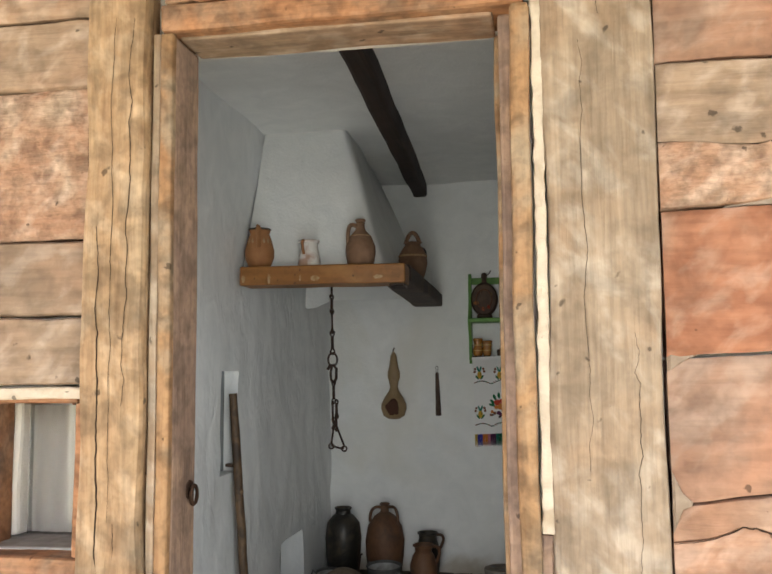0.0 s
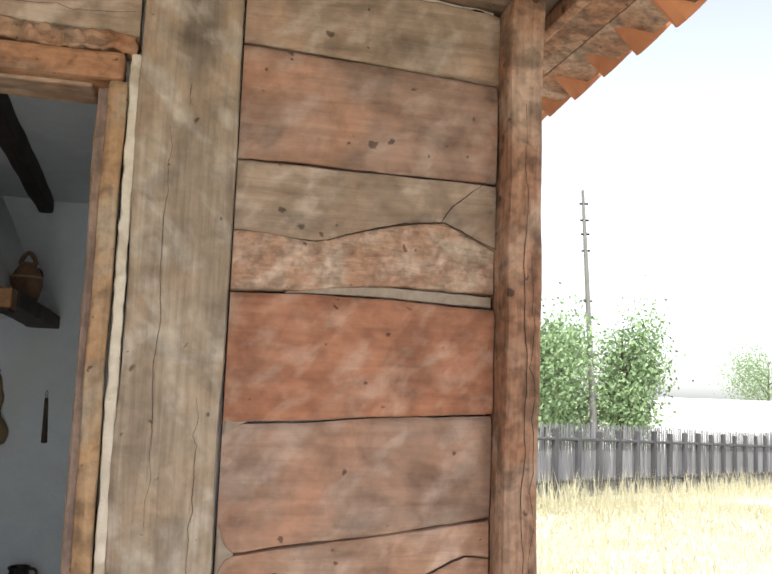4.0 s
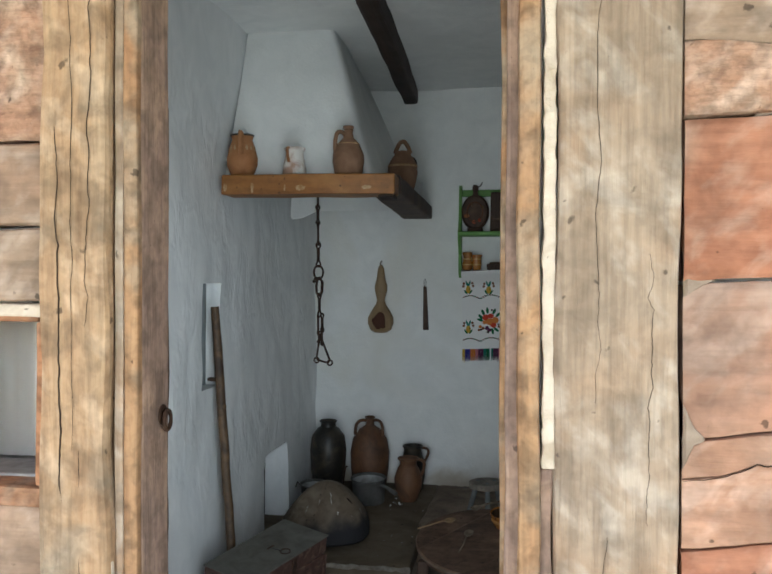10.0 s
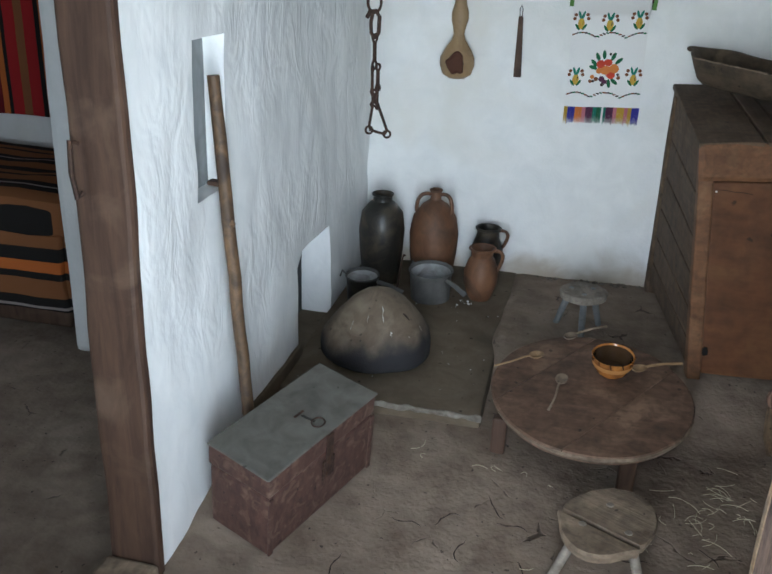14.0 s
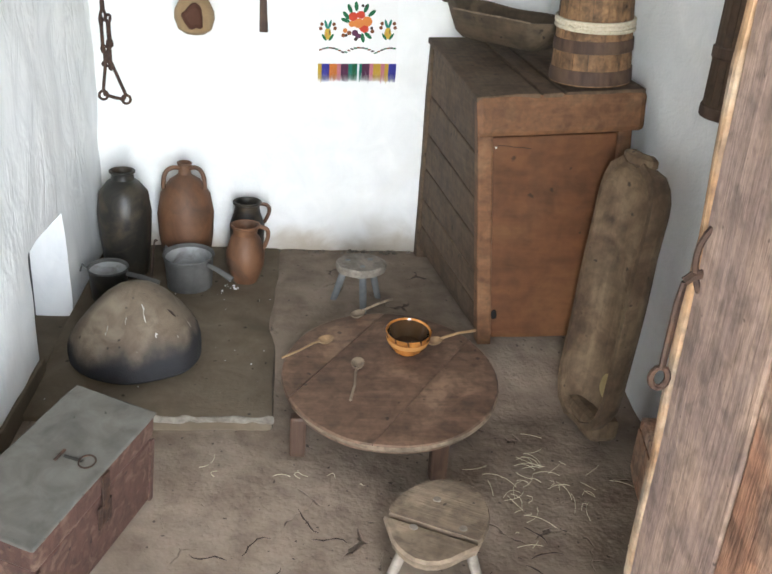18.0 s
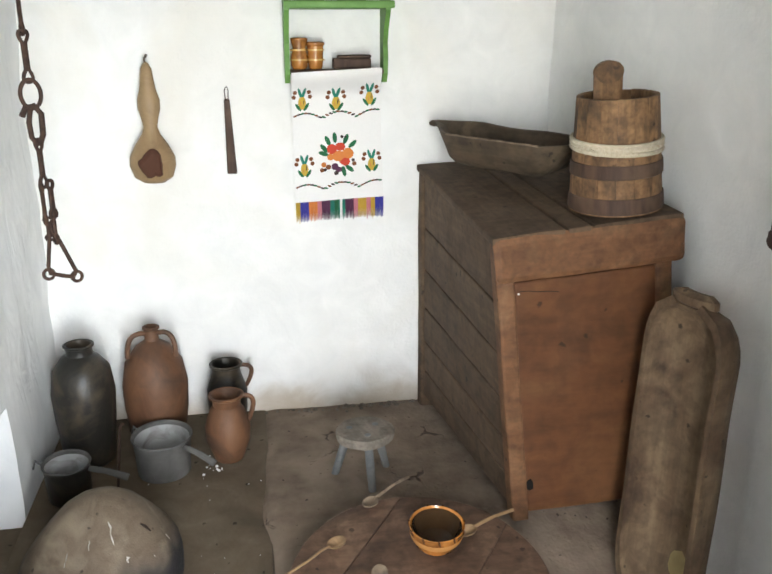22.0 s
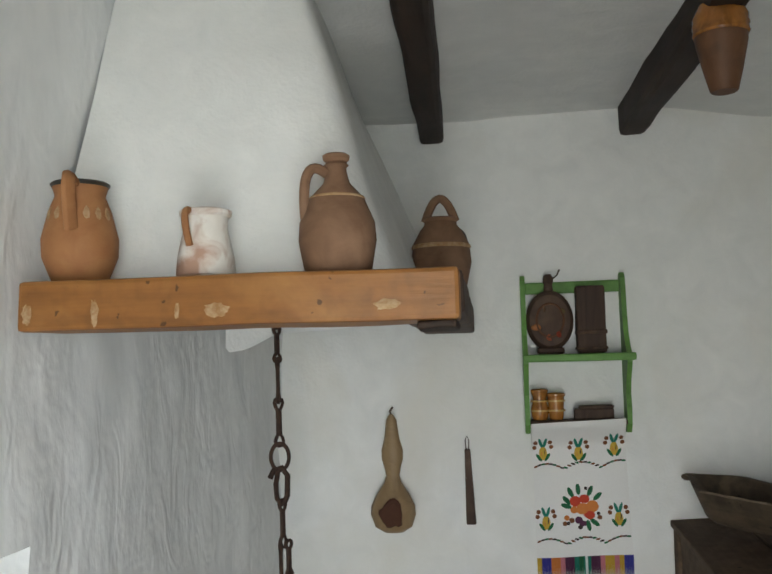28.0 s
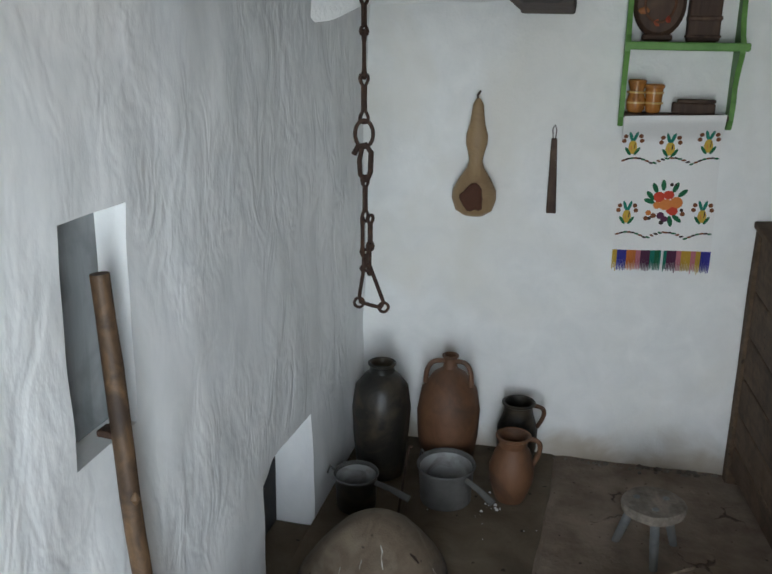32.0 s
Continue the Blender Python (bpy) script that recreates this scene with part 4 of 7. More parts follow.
tagged(part("eave_board", rough_box(2.10, 2.13, -2.2, 3.9, 2.21, 2.42, (2, 30, 2), 0.004, 73, 4, 0.006), M["post_red"], None, "red-brown eave board at the gable end"), category="board", kind="structure")

# door frame
door = flat("door_1", "old door frame of orange wood with greyed reveals", rough_box(DOOR_L - 0.020, DOOR_R + 0.045, -0.032, 0.10, 1.975, 2.028, (12, 3, 1), 0.004, 80, 6, 0.006), M["frame_wood"], "door frame")
part("carved_strip", rough_box(0.612, 1.280, -0.027, 0.02, 2.030, 2.066, (110, 1, 3), 0.009, 81, 55, 0.004), M["frame_wood"], door, "splintered orange strip over the lintel")
part("jamb", rough_box(0.605, 0.629, -0.024, -0.004, -0.02, 1.975, (1, 1, 30), 0.003, 82, 5, 0.003), M["jamb_wood"], door)
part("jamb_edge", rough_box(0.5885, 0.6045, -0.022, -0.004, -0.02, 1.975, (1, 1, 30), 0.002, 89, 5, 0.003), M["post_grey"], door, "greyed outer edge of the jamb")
part("filler_strip", rough_box(0.583, 0.590, -0.034, -0.023, -0.1, 0.92, (1, 1, 40), 0.002, 77, 30, 0.001), M["filler"], door, "thin pale filler beside the jamb")
part("jamb", rough_box(0.590, 0.6275, -0.003, 0.103, -0.02, 1.975, (1, 3, 30), 0.003, 83, 5, 0.004), M["jamb_grey"], door, "greyed inner face of the jamb")
part("jamb", rough_box(1.232, 1.266, -0.032, 0.018, -0.02, 1.975, (2, 1, 30), 0.005, 84, 5, 0.006), M["jamb_wood"], door)
part("jamb", rough_box(1.213, 1.250, 0.018, 0.105, -0.02, 1.975, (1, 3, 30), 0.004, 85, 5, 0.004), M["jamb_grey"], door, "greyed inner face of the jamb")
part("inner_post", rough_box(1.202, 1.250, 0.105, 0.15, -0.02, 1.975, (1, 1, 30), 0.005, 88, 5, 0.004), M["jamb_wood"], door, "orange post at the inner edge")
part("lintel_underside", rough_box(0.632, 1.205, 0.0, 0.105, 1.968, 1.978, (12, 3, 1), 0.003, 86, 6, 0.003), M["log_grey"], door, "greyed underside of the lintel")
part("threshold", rough_box(0.605, 1.25, -0.03, 0.16, -0.06, 0.01, (10, 3, 1), 0.005, 87, 6, 0.008), M["old_wood"], door, "worn wooden threshold")

# ---- doors and the room beyond ----
side = flat("door_2", "dark brown frame of the inner doorway", rough_box(-0.125, 0.014, 1.474, 1.512, -0.02, 1.97, (2, 2, 30), 0.006, 90, 5, 0.008), M["dark_wood"], "door frame")
part("jamb", rough_box(-0.125, 0.012, 0.585, 0.728, -0.02, 1.97, (2, 2, 24), 0.005, 91, 5, 0.008), M["dark_wood"], side)
part("lintel", rough_box(-0.125, 0.014, 0.59, 1.51, 1.86, 1.99, (2, 10, 2), 0.005, 92, 5, 0.008), M["dark_wood"], side)
part("threshold", rough_box(-0.14, 0.02, 0.728, 1.474, -0.03, 0.05, (2, 10, 1), 0.006, 93, 6, 0.01), M["old_wood"], side, "worn grey threshold beam")
part("door_hook", tube([(-0.10, 1.48, 1.16), (-0.105, 1.455, 1.17), (-0.105, 1.45, 1.10), (-0.10, 1.455, 1.04), (-0.095, 1.472, 1.05)], 0.006, 6), M["iron"], side, "rusty iron hook")

flat("far_room_floor", "dark earth floor of the next room", boxed(-3.0, -0.02, 0.18, 3.7, -0.2, -0.012), M["earth"], "floor")
flat("far_room_wall", "white end wall of the next room", boxed(-3.2, -3.0, 0.0, 3.9, -0.2, 2.6), M["plaster"], "wall")
flat("far_room_ceiling", "whitewashed ceiling of the next room", boxed(-3.1, -0.11, 0.1, 3.8, 2.45, 2.5), M["plaster"], "ceiling")
tagged(part("masonry_stove", rough_box(-0.968, -0.126, 2.635, 3.69, -0.02, 2.46, (4, 6, 14), 0.008, 94, 4, 0.02), M["plaster"], None, "white plastered masonry stove behind the partition"), category="stove", kind="structure")
# closes the niche; coloured darker than the plaster round it
tagged(part("niche_back", rough_box(-0.115, -0.063, 1.83, 2.075, 0.91, 1.37, (1, 4, 6), 0.004, 95, 6, 0.006), M["niche_grey"], None, "grey back of the wall niche, darker than the wall"), category="board", kind="structure")


def stripes(name, axis, bands, scale_noise=90.0):
    """Woven cloth: bands of (colour, width) that repeat across an axis of the cloth."""
    mt = bpy.data.materials.new(name)
    mt.use_nodes = True
    n, l = mt.node_tree.nodes, mt.node_tree.links
    co, sep, ml, fr = n.new("ShaderNodeTexCoord"), n.new("ShaderNodeSeparateXYZ"), n.new("ShaderNodeMath"), n.new("ShaderNodeMath")
    total = sum(w for _, w in bands)
    l.new(co.outputs["Object"], sep.inputs[0])
    wob = n.new("ShaderNodeTexNoise")
    wob.inputs["Scale"].default_value = 3
    l.new(co.outputs["Object"], wob.inputs["Vector"])
    sway = n.new("ShaderNodeMath")
    sway.operation = "MULTIPLY_ADD"
    sway.inputs[1].default_value = 0.012
    l.new(wob.outputs["Fac"], sway.inputs[0])
    l.new(sep.outputs[axis], sway.inputs[2])
    ml.operation, ml.inputs[1].default_value = "DIVIDE", total
    l.new(sway.outputs[0], ml.inputs[0])
    fr.operation = "FRACT"
    l.new(ml.outputs[0], fr.inputs[0])
    rp = n.new("ShaderNodeValToRGB")
    rp.color_ramp.interpolation = "CONSTANT"
    at = 0.0
    for k, (c, w) in enumerate(bands):
        e = rp.color_ramp.elements[k] if k < 2 else rp.color_ramp.elements.new(at / total)
        e.position, e.color = at / total, (*c, 1)
        at += w
    l.new(fr.outputs[0], rp.inputs[0])
    b = n["Principled BSDF"]
    l.new(rp.outputs[0], b.inputs["Base Color"])
    b.inputs["Roughness"].default_value, b.inputs["Specular IOR Level"].default_value = 0.95, 0.1
    nz, bp = n.new("ShaderNodeTexNoise"), n.new("ShaderNodeBump")
    nz.inputs["Scale"].default_value = scale_noise * 4
    bp.inputs["Strength"].default_value, bp.inputs["Distance"].default_value = 0.5, 0.003
    l.new(co.outputs["Object"], nz.inputs["Vector"])
    l.new(nz.outputs["Fac"], bp.inputs["Height"])
    l.new(bp.outputs[0], b.inputs["Normal"])
    return mt


RED, WINE, ORANGE, DARK, GREY, BROWN = (0.30, 0.02, 0.022), (0.12, 0.012, 0.016), (0.42, 0.12, 0.03), (0.018, 0.016, 0.015), (0.28, 0.24, 0.22), (0.20, 0.085, 0.035)
rug = stripes("striped_wool_hanging", 0, [(RED, 0.07), (DARK, 0.03), (ORANGE, 0.04), (RED, 0.05), (GREY, 0.05), (WINE, 0.06), (ORANGE, 0.03), (DARK, 0.02), (RED, 0.06), (BROWN, 0.05)])
quilt = stripes("striped_bed_rug", 2, [(BROWN, 0.07), (DARK, 0.05), (GREY, 0.012), (DARK, 0.04), (BROWN, 0.08), (DARK, 0.03), (ORANGE, 0.05), (DARK, 0.06)])
quilt_top = stripes("striped_bed_rug_top", 1, [(BROWN, 0.08), (DARK, 0.05), (GREY, 0.012), (DARK, 0.04), (BROWN, 0.09), (DARK, 0.03), (BROWN, 0.05), (DARK, 0.06)])
hang = thing("wall_rug", "red and orange striped wool rug on the wall", "rug", pose(-1.75, 3.66, 0.72))
part("cloth", sheet(lambda u, v: Vector((-1.1 + 2.2 * u, -0.012 + 0.01 * math.sin(u * 30), 1.5 * v)), 40, 6), rug, hang, smooth=True)
bed = thing("bed", "low bed covered with dark striped woven rugs", "bed", pose(-1.8, 3.15, 0))
part("bed_frame", rough_box(-0.72, 0.72, -0.36, 0.46, 0.0, 0.38, (4, 3, 2), 0.004, 4, 4, 0.01), M["dark_wood"], bed)
part("cover_top", rough_box(-0.78, 0.78, -0.42, 0.48, 0.38, 0.60, (16, 10, 2), 0.02, 5, 4, 0.05), quilt_top, bed, "brown and black striped bed rug", smooth=True)
part("cover_side", rough_box(0.74, 0.785, -0.40, 0.46, 0.10, 0.44, (1, 10, 6), 0.015, 6, 5, 0.01), quilt, bed, "brown and black striped bed rug", smooth=True)
part("cover_front", rough_box(-0.76, 0.76, -0.43, -0.39, 0.10, 0.44, (14, 1, 6), 0.015, 7, 5, 0.01), quilt, bed, "brown and black striped bed rug", smooth=True)

# plank door, standing open against the room
leaf = thing("plank_door", "open door of worn brown planks with an iron latch", "door", pose(1.272, 0.165, 0.03, 0, 0, -6.9))
for n, (a, b) in enumerate(((0.0, 0.27), (0.274, 0.55), (0.554, 0.84), (0.844, 1.12))):
    part("plank", rough_box(-0.017, 0.017, a, b, 0.0, 1.88, (1, 3, 30), 0.005, 100 + n, 5, 0.005), (M["post_red"], M["jamb_grey"], M["post_red"], M["jamb_grey"])[n], leaf)
part("edge_strip", rough_box(-0.021, 0.019, 1.12, 1.15, 0.0, 1.88, (1, 1, 30), 0.006, 106, 7, 0.006), M["jamb_wood"], leaf, "splintered orange edge of the door")
for z in (0.25, 1.55):
    part("ledge", rough_box(0.017, 0.045, 0.03, 1.08, z, z + 0.11, (1, 8, 1), 0.004, 110 + z, 5, 0.006), M["post_red"], leaf)
latch = part("latch", tube([(-0.040, 1.10, 1.005), (-0.043, 1.10, 0.97), (-0.046, 1.10, 0.86)], [0.007, 0.009, 0.008], 8, flat=0.6), M["iron"], leaf, "worn iron latch hanging from its pin")
part("latch_ring", tube([(-0.047 + 0.013 * math.cos(a), 1.10, 0.845 + 0.018 * math.sin(a)) for a in (k * math.pi / 6 for k in range(12))], 0.0055, 6, closed=True), M["iron"], latch)
part("latch_pin", tube([(-0.012, 1.10, 1.02), (-0.03, 1.10, 1.015), (-0.040, 1.10, 1.005)], 0.0075, 6), M["iron"], leaf)
part("staple", tube(arc((-0.016, 1.10, 0.99), (-0.045, 1.10, 1.05), (-0.016, 1.10, 1.09), 8), 0.005, 6), M["iron"], leaf)

ringbolt = thing("latch_ring", "rusty iron ring bolt in the door jamb", "ring", pose(0.625, 0.075, 1.142) @ Matrix.Scale(0.78, 4))
part("boss", lathe([(0.024, 0), (0.022, 0.006), (0.012, 0.009)], 16, m=pose(0, 0, 0, 0, 90, 0)), M["iron"], ringbolt)
part("ring", tube([(0.016, 0.018 * math.cos(a), -0.012 + 0.022 * math.sin(a)) for a in (k * math.pi / 8 for k in range(16))], 0.0045, 6, closed=True), M["iron"], ringbolt)

# little window beside the door
win = flat("window_1", "small deep window in an orange wooden frame", rough_box(WIN[0] - 0.02, WIN[1] + 0.015, -0.03, 0.06, WIN[2] - 0.035, WIN[2], (8, 2, 1), 0.004, 120, 6, 0.006), M["frame_wood"], "window")
part("window_frame", rough_box(WIN[0] - 0.04, WIN[0] + 0.045, -0.02, 0.115, WIN[2] - 0.03, WIN[3] + 0.01, (1, 2, 6), 0.004, 121, 6, 0.006), M["frame_wood"], win)
part("window_frame", rough_box(WIN[1] - 0.004, WIN[1] + 0.015, -0.026, 0.17, WIN[2], WIN[3], (1, 2, 6), 0.003, 122, 6, 0.004), M["frame_wood"], win)
part("window_frame", rough_box(WIN[0], WIN[1], -0.02, 0.17, WIN[3] - 0.002, WIN[3] + 0.012, (6, 2, 1), 0.003, 123, 6, 0.004), M["frame_wood"], win)
part("window_sill", rough_box(WIN[0], WIN[1], 0.03, 0.245, WIN[2] - 0.02, WIN[2] + 0.004, (6, 3, 1), 0.003, 124, 6, 0.004), M["dusty_sill"], win, "dusty grey sill")
part("plaster_reveal", rough_box(WIN[0] + 0.002, WIN[0] + 0.055, 0.115, 0.215, WIN[2] + 0.004, WIN[3] - 0.002, (1, 3, 6), 0.004, 126, 8, 0.006), M["plaster"], win, "whitewashed side of the window opening")
glass = bpy.data.materials.new("window_glass")
glass.use_nodes = True
gb_ = glass.node_tree.nodes["Principled BSDF"]
gb_.inputs["Transmission Weight"].default_value, gb_.inputs["Roughness"].default_value, gb_.inputs["IOR"].default_value = 1.0, 0.02, 1.5
pane = part("pane", boxed(WIN[0] + 0.056, WIN[1] - 0.006, 0.146, 0.149, WIN[2] + 0.005, WIN[3] - 0.003), glass, win)
pane.visible_shadow = False
# made-up white sheet that stands for the brightness in the pane
part("curtain", sheet(lambda u, v: Vector((WIN[0] + 0.060 + 0.188 * u, 0.156 + 0.002 * math.sin(u * 40), WIN[2] + 0.008 + 0.25 * v)), 30, 3), M["linen"], win, "white sheet added behind the pane to look bright", smooth=True)

# ---- beams, hood and mantel ----
for n, (xa, xb) in enumerate(((0.738, 0.569), (1.41, 1.258))):
    bm = rough_box(-0.044, 0.044, 0.16, 3.69, 2.392 - 0.012 * n, 2.53, (2, 36, 2), 0.007, 130 + n, 4, 0.012)
    for v in bm.verts:
        v.co.x += xa + (xb - xa) * v.co.y / 3.69
    tagged(part("ceiling_beam", bm, M["beam"], None, "nearly black hewn beam under the white ceiling"), category="beam", group="ceiling beams", kind="structure")

SKEW = pose(0, 1.946, 0, 0, 0, 3.0)
hood = thing("chimney_hood", "white plastered smoke hood over the hearth", "chimney hood", pose(0, 0, 1.775), kind="structure")


def hood_shell(u, v, inset):
    # round the front-right corner: u 0 at the left wall, 1 at the back wall
    top = ((0.0, 2.40), (0.395, 2.43), (0.32, 3.69))
    low = ((0.0, 2.105), (0.622, 2.16), (0.635, 3.69))

    def ring(pts):
        if u < 0.42:
            k = u / 0.42
            return Vector((*(Vector(pts[0]).lerp(Vector(pts[1]), k * 0.93)), 0))
        if u > 0.58:
            k = (u - 0.58) / 0.42
            return Vector((*(Vector(pts[1]).lerp(Vector(pts[2]), 0.05 + k * 0.95)), 0))
        a, b, c = Vector(pts[0]).lerp(Vector(pts[1]), 0.93), Vector(pts[1]), Vector(pts[1]).lerp(Vector(pts[2]), 0.05)
        k = (u - 0.42) / 0.16
        return Vector((*(a * (1 - k) ** 2 + b * 2 * k * (1 - k) + c * k * k), 0))

    p = ring(low).lerp(ring(top), v)
    p.z = 0.712 * v
    p += noise.noise_vector(p * 3) * 0.008
    p.x -= inset * (1 if u > 0.5 else 0.3)
    p.y += inset * (1 if u < 0.5 else 0.0)
    return p


part("shell", sheet(lambda u, v: hood_shell(u, v, 0.0), 30, 16), M["plaster"], hood, smooth=True)
part("lining", sheet(lambda u, v: hood_shell(u, v, 0.05), 30, 10), M["plaster"], hood, "sooty white inside of the hood", smooth=True)
mantel = thing("mantel_shelf", "honey-coloured oak mantel beam round the smoke hood", "mantel", SKEW @ pose(0, 0, 1.704))
part("front_beam", rough_box(0.040, 0.738, 0.0, 0.15, 0.0, 0.081, (16, 3, 2), 0.003, 140, 6, 0.005), M["mantel"], mantel)
side = rough_box(0.615, 0.740, 0.152, 1.70, 0.016, 0.090, (2, 14, 2), 0.005, 141, 5, 0.006)
for v in side.verts:
    if v.co.x > 0.69:
        v.co.x += 0.002 + 0.030 * (v.co.y - 0.15)
part("side_beam", side, M["dark_wood"], mantel, "dark rough side beam")
part("end_block", rough_box(0.668, 0.734, 0.010, 0.15, -0.014, -0.001, (6, 3, 2), 0.005, 142, 14, 0.004), M["beam"], mantel, "dark splintered underside")
for x, w, h, sd in ((0.058, 0.008, 0.017, 1), (0.168, 0.006, 0.021, 2), (0.362, 0.019, 0.011, 3), (0.626, 0.021, 0.008, 4), (0.30, 0.004, 0.012, 5)):
    sm = bmesh.new()
    mid = sm.verts.new((x, -0.0052, 0.026))
    ring = [sm.verts.new((x + w * math.cos(a) * (1 + 0.6 * noise.noise(Vector((math.cos(a) * 2, math.sin(a) * 2, sd)))), -0.0034, 0.026 + h * math.sin(a) * (1 + 0.6 * noise.noise(Vector((math.cos(a) * 2, sd, math.sin(a) * 2)))))) for a in (2 * math.pi * k / 22 for k in range(22))]
    for k in range(22):
        sm.faces.new([mid, ring[k], ring[(k + 1) % 22]])
    part("lime_spot", sm, M["old_lime"], mantel, "smear of whitewash")
lip = thing("hood_lip", "uneven white plaster lip under the smoke hood", "plaster", pose(0, 0, 1.66), kind="structure")


lb, prev = bmesh.new(), None
for k in range(41):
    u = k / 40
    x, y = 0.060 + 0.575 * u, 2.915 + 0.60 * u
    low = 0.010 + 0.042 * ramp01(0.04, 0.20, u) + 0.045 * u + 0.007 * noise.noise(Vector((u * 7, 0, 3)))
    ring = [lb.verts.new(q) for q in ((x, y, low + 0.16), (x - 0.003, y - 0.004, low + 0.012), (x + 0.004, y + 0.008, low), (x + 0.012, y + 0.03, low + 0.012), (x + 0.016, y + 0.04, low + 0.16))]
    if prev:
        for a in range(4):
            lb.faces.new([prev[a], ring[a], ring[a + 1], prev[a + 1]])
    else:
        lb.faces.new(ring)
    prev = ring
lb.faces.new(prev[::-1])
bmesh.ops.recalc_face_normals(lb, faces=lb.faces)
part("lip", lb, M["plaster"], lip, smooth=True)
part("lump", rough_box(0.03, 0.10, 2.16, 2.24, 0.064, 0.095, (3, 3, 2), 0.006, 153, 9, 0.02), M["plaster"], lip, smooth=True)


def handle(points, r, mt, parent, name="handle", seg=8, flat_=1.0):
    return part(name, tube(points, r, seg, flat=flat_), mt, parent, smooth=True)


def pot(name, label, profile, mt, x, y, z, rz=0.0, group="", wall=0.006, seg=32, category="jug", inner=None, tilt=0.0):
    """A turned clay vessel with an open mouth; profile is (radius, height) from the foot up."""
    ob = thing(name, label, category, pose(x, y, z, tilt, 0, rz), group)
    inside = [(max(r - wall, 0.002), h) for r, h in profile[::-1] if h > wall * 2] + [(0.001, wall * 2)]
    part("body", lathe(profile + inside, seg, 1.0, 0.012), mt, ob, smooth=True)
    if not inner:
        r1, h1 = profile[-1]
        part("rim", lathe([(r1 - 0.001, h1 - 0.010), (r1 + 0.003, h1 - 0.006), (r1 + 0.0035, h1), (r1 - 0.001, h1 + 0.003), (r1 - wall - 0.001, h1 - 0.004)], seg, cap=False), mt, ob, smooth=True)
    if inner:
        part("rim", lathe(inner, seg, cap=False), M["clay_black"], ob, "darkened rim", smooth=True)
    return ob


MTOP = 1.786
j = pot("jug", "orange clay jug with a strap handle and white slip marks", [(0.040, 0), (0.046, 0.004), (0.062, 0.045), (0.063, 0.075), (0.052, 0.12), (0.041, 0.148), (0.046, 0.166)], M["clay_orange"], 0.096, 2.045, MTOP, 14, "jugs on the mantel",
        inner=[(0.046, 0.163), (0.049, 0.168), (0.046, 0.171), (0.041, 0.168)])
handle(arc((0.0, -0.046, 0.166), (0.0, -0.105, 0.19), (0.0, -0.062, 0.085), 12), 0.008, M["clay_orange"], j, flat_=1.6)
for n, a in enumerate((-140, -118, -66, -45, -25)):
    part("slip_mark", lathe([(0.006, 0), (0.005, 0.0015)], 8, 1.8, 0.4, m=pose(0.0545 * math.cos(radians(a)), 0.0545 * math.sin(radians(a)), 0.113, 78, 0, a + 90)), M["old_lime"], j)
j = pot("jug", "small chipped white-glazed clay jug", [(0.044, 0), (0.049, 0.006), (0.047, 0.034), (0.037, 0.080), (0.036, 0.095), (0.040, 0.112)], M["clay_white"], 0.315, 2.05, MTOP, 0, "jugs on the mantel")
handle(arc((-0.014, -0.036, 0.110), (-0.016, -0.075, 0.112), (-0.012, -0.044, 0.052), 10), 0.006, M["clay_orange"], j)
j = pot("jug", "tall brown clay bottle jug with a narrow neck", [(0.050, 0), (0.056, 0.01), (0.064, 0.055), (0.062, 0.085), (0.045, 0.125), (0.022, 0.150), (0.017, 0.170), (0.0165, 0.176), (0.0205, 0.180), (0.0165, 0.185), (0.0185, 0.189), (0.019, 0.196)], M["clay_brown"], 0.536, 2.06, MTOP, 0, "jugs on the mantel")
part("scratch_band", lathe([(0.0455, 0.1225), (0.0465, 0.125), (0.0445, 0.1275)], 32, cap=False), M["old_lime"], j, "pale scratched band")
handle(arc((-0.014, -0.010, 0.165), (-0.055, -0.03, 0.20), (-0.048, -0.025, 0.09), 12), 0.0085, M["clay_brown"], j)
j = pot("jug", "brown clay jug with a looped handle over its mouth", [(0.050, 0), (0.058, 0.01), (0.073, 0.075), (0.069, 0.12), (0.050, 0.155), (0.040, 0.167), (0.038, 0.182)], M["clay_brown"], 0.655, 2.76, MTOP + 0.010, 48, "jugs on the mantel")
handle(arc((-0.025, 0.027, 0.176), (0.0, 0, 0.29), (0.025, -0.027, 0.176), 12), 0.0105, M["clay_brown"], j)
part("pale_band", lathe([(0.0705, 0.108), (0.0725, 0.113), (0.0705, 0.118)], 32, cap=False), M["old_lime"], j, "faint pale band")
handle(arc((0.036, 0.0, 0.16), (0.115, 0.0, 0.17), (0.062, 0.0, 0.05), 12), 0.007, M["clay_black"], j)

# pot chain
CH0, CH1 = Vector((0.236, 2.80, 0.955)), Vector((0.205, 2.885, 1.80))
lean_ax = (CH1 - CH0).normalized()
side_ax = (Vector((1, 0.35, 0)) - lean_ax * lean_ax.dot(Vector((1, 0.35, 0)))).normalized()
deep_ax = lean_ax.cross(side_ax)
CM = Matrix.Translation(CH0) @ Matrix((side_ax, deep_ax, lean_ax)).transposed().to_4x4()
chain = thing("pot_chain", "rusty iron pot chain with a triangle hook, hung in the hood", "chain", CM)


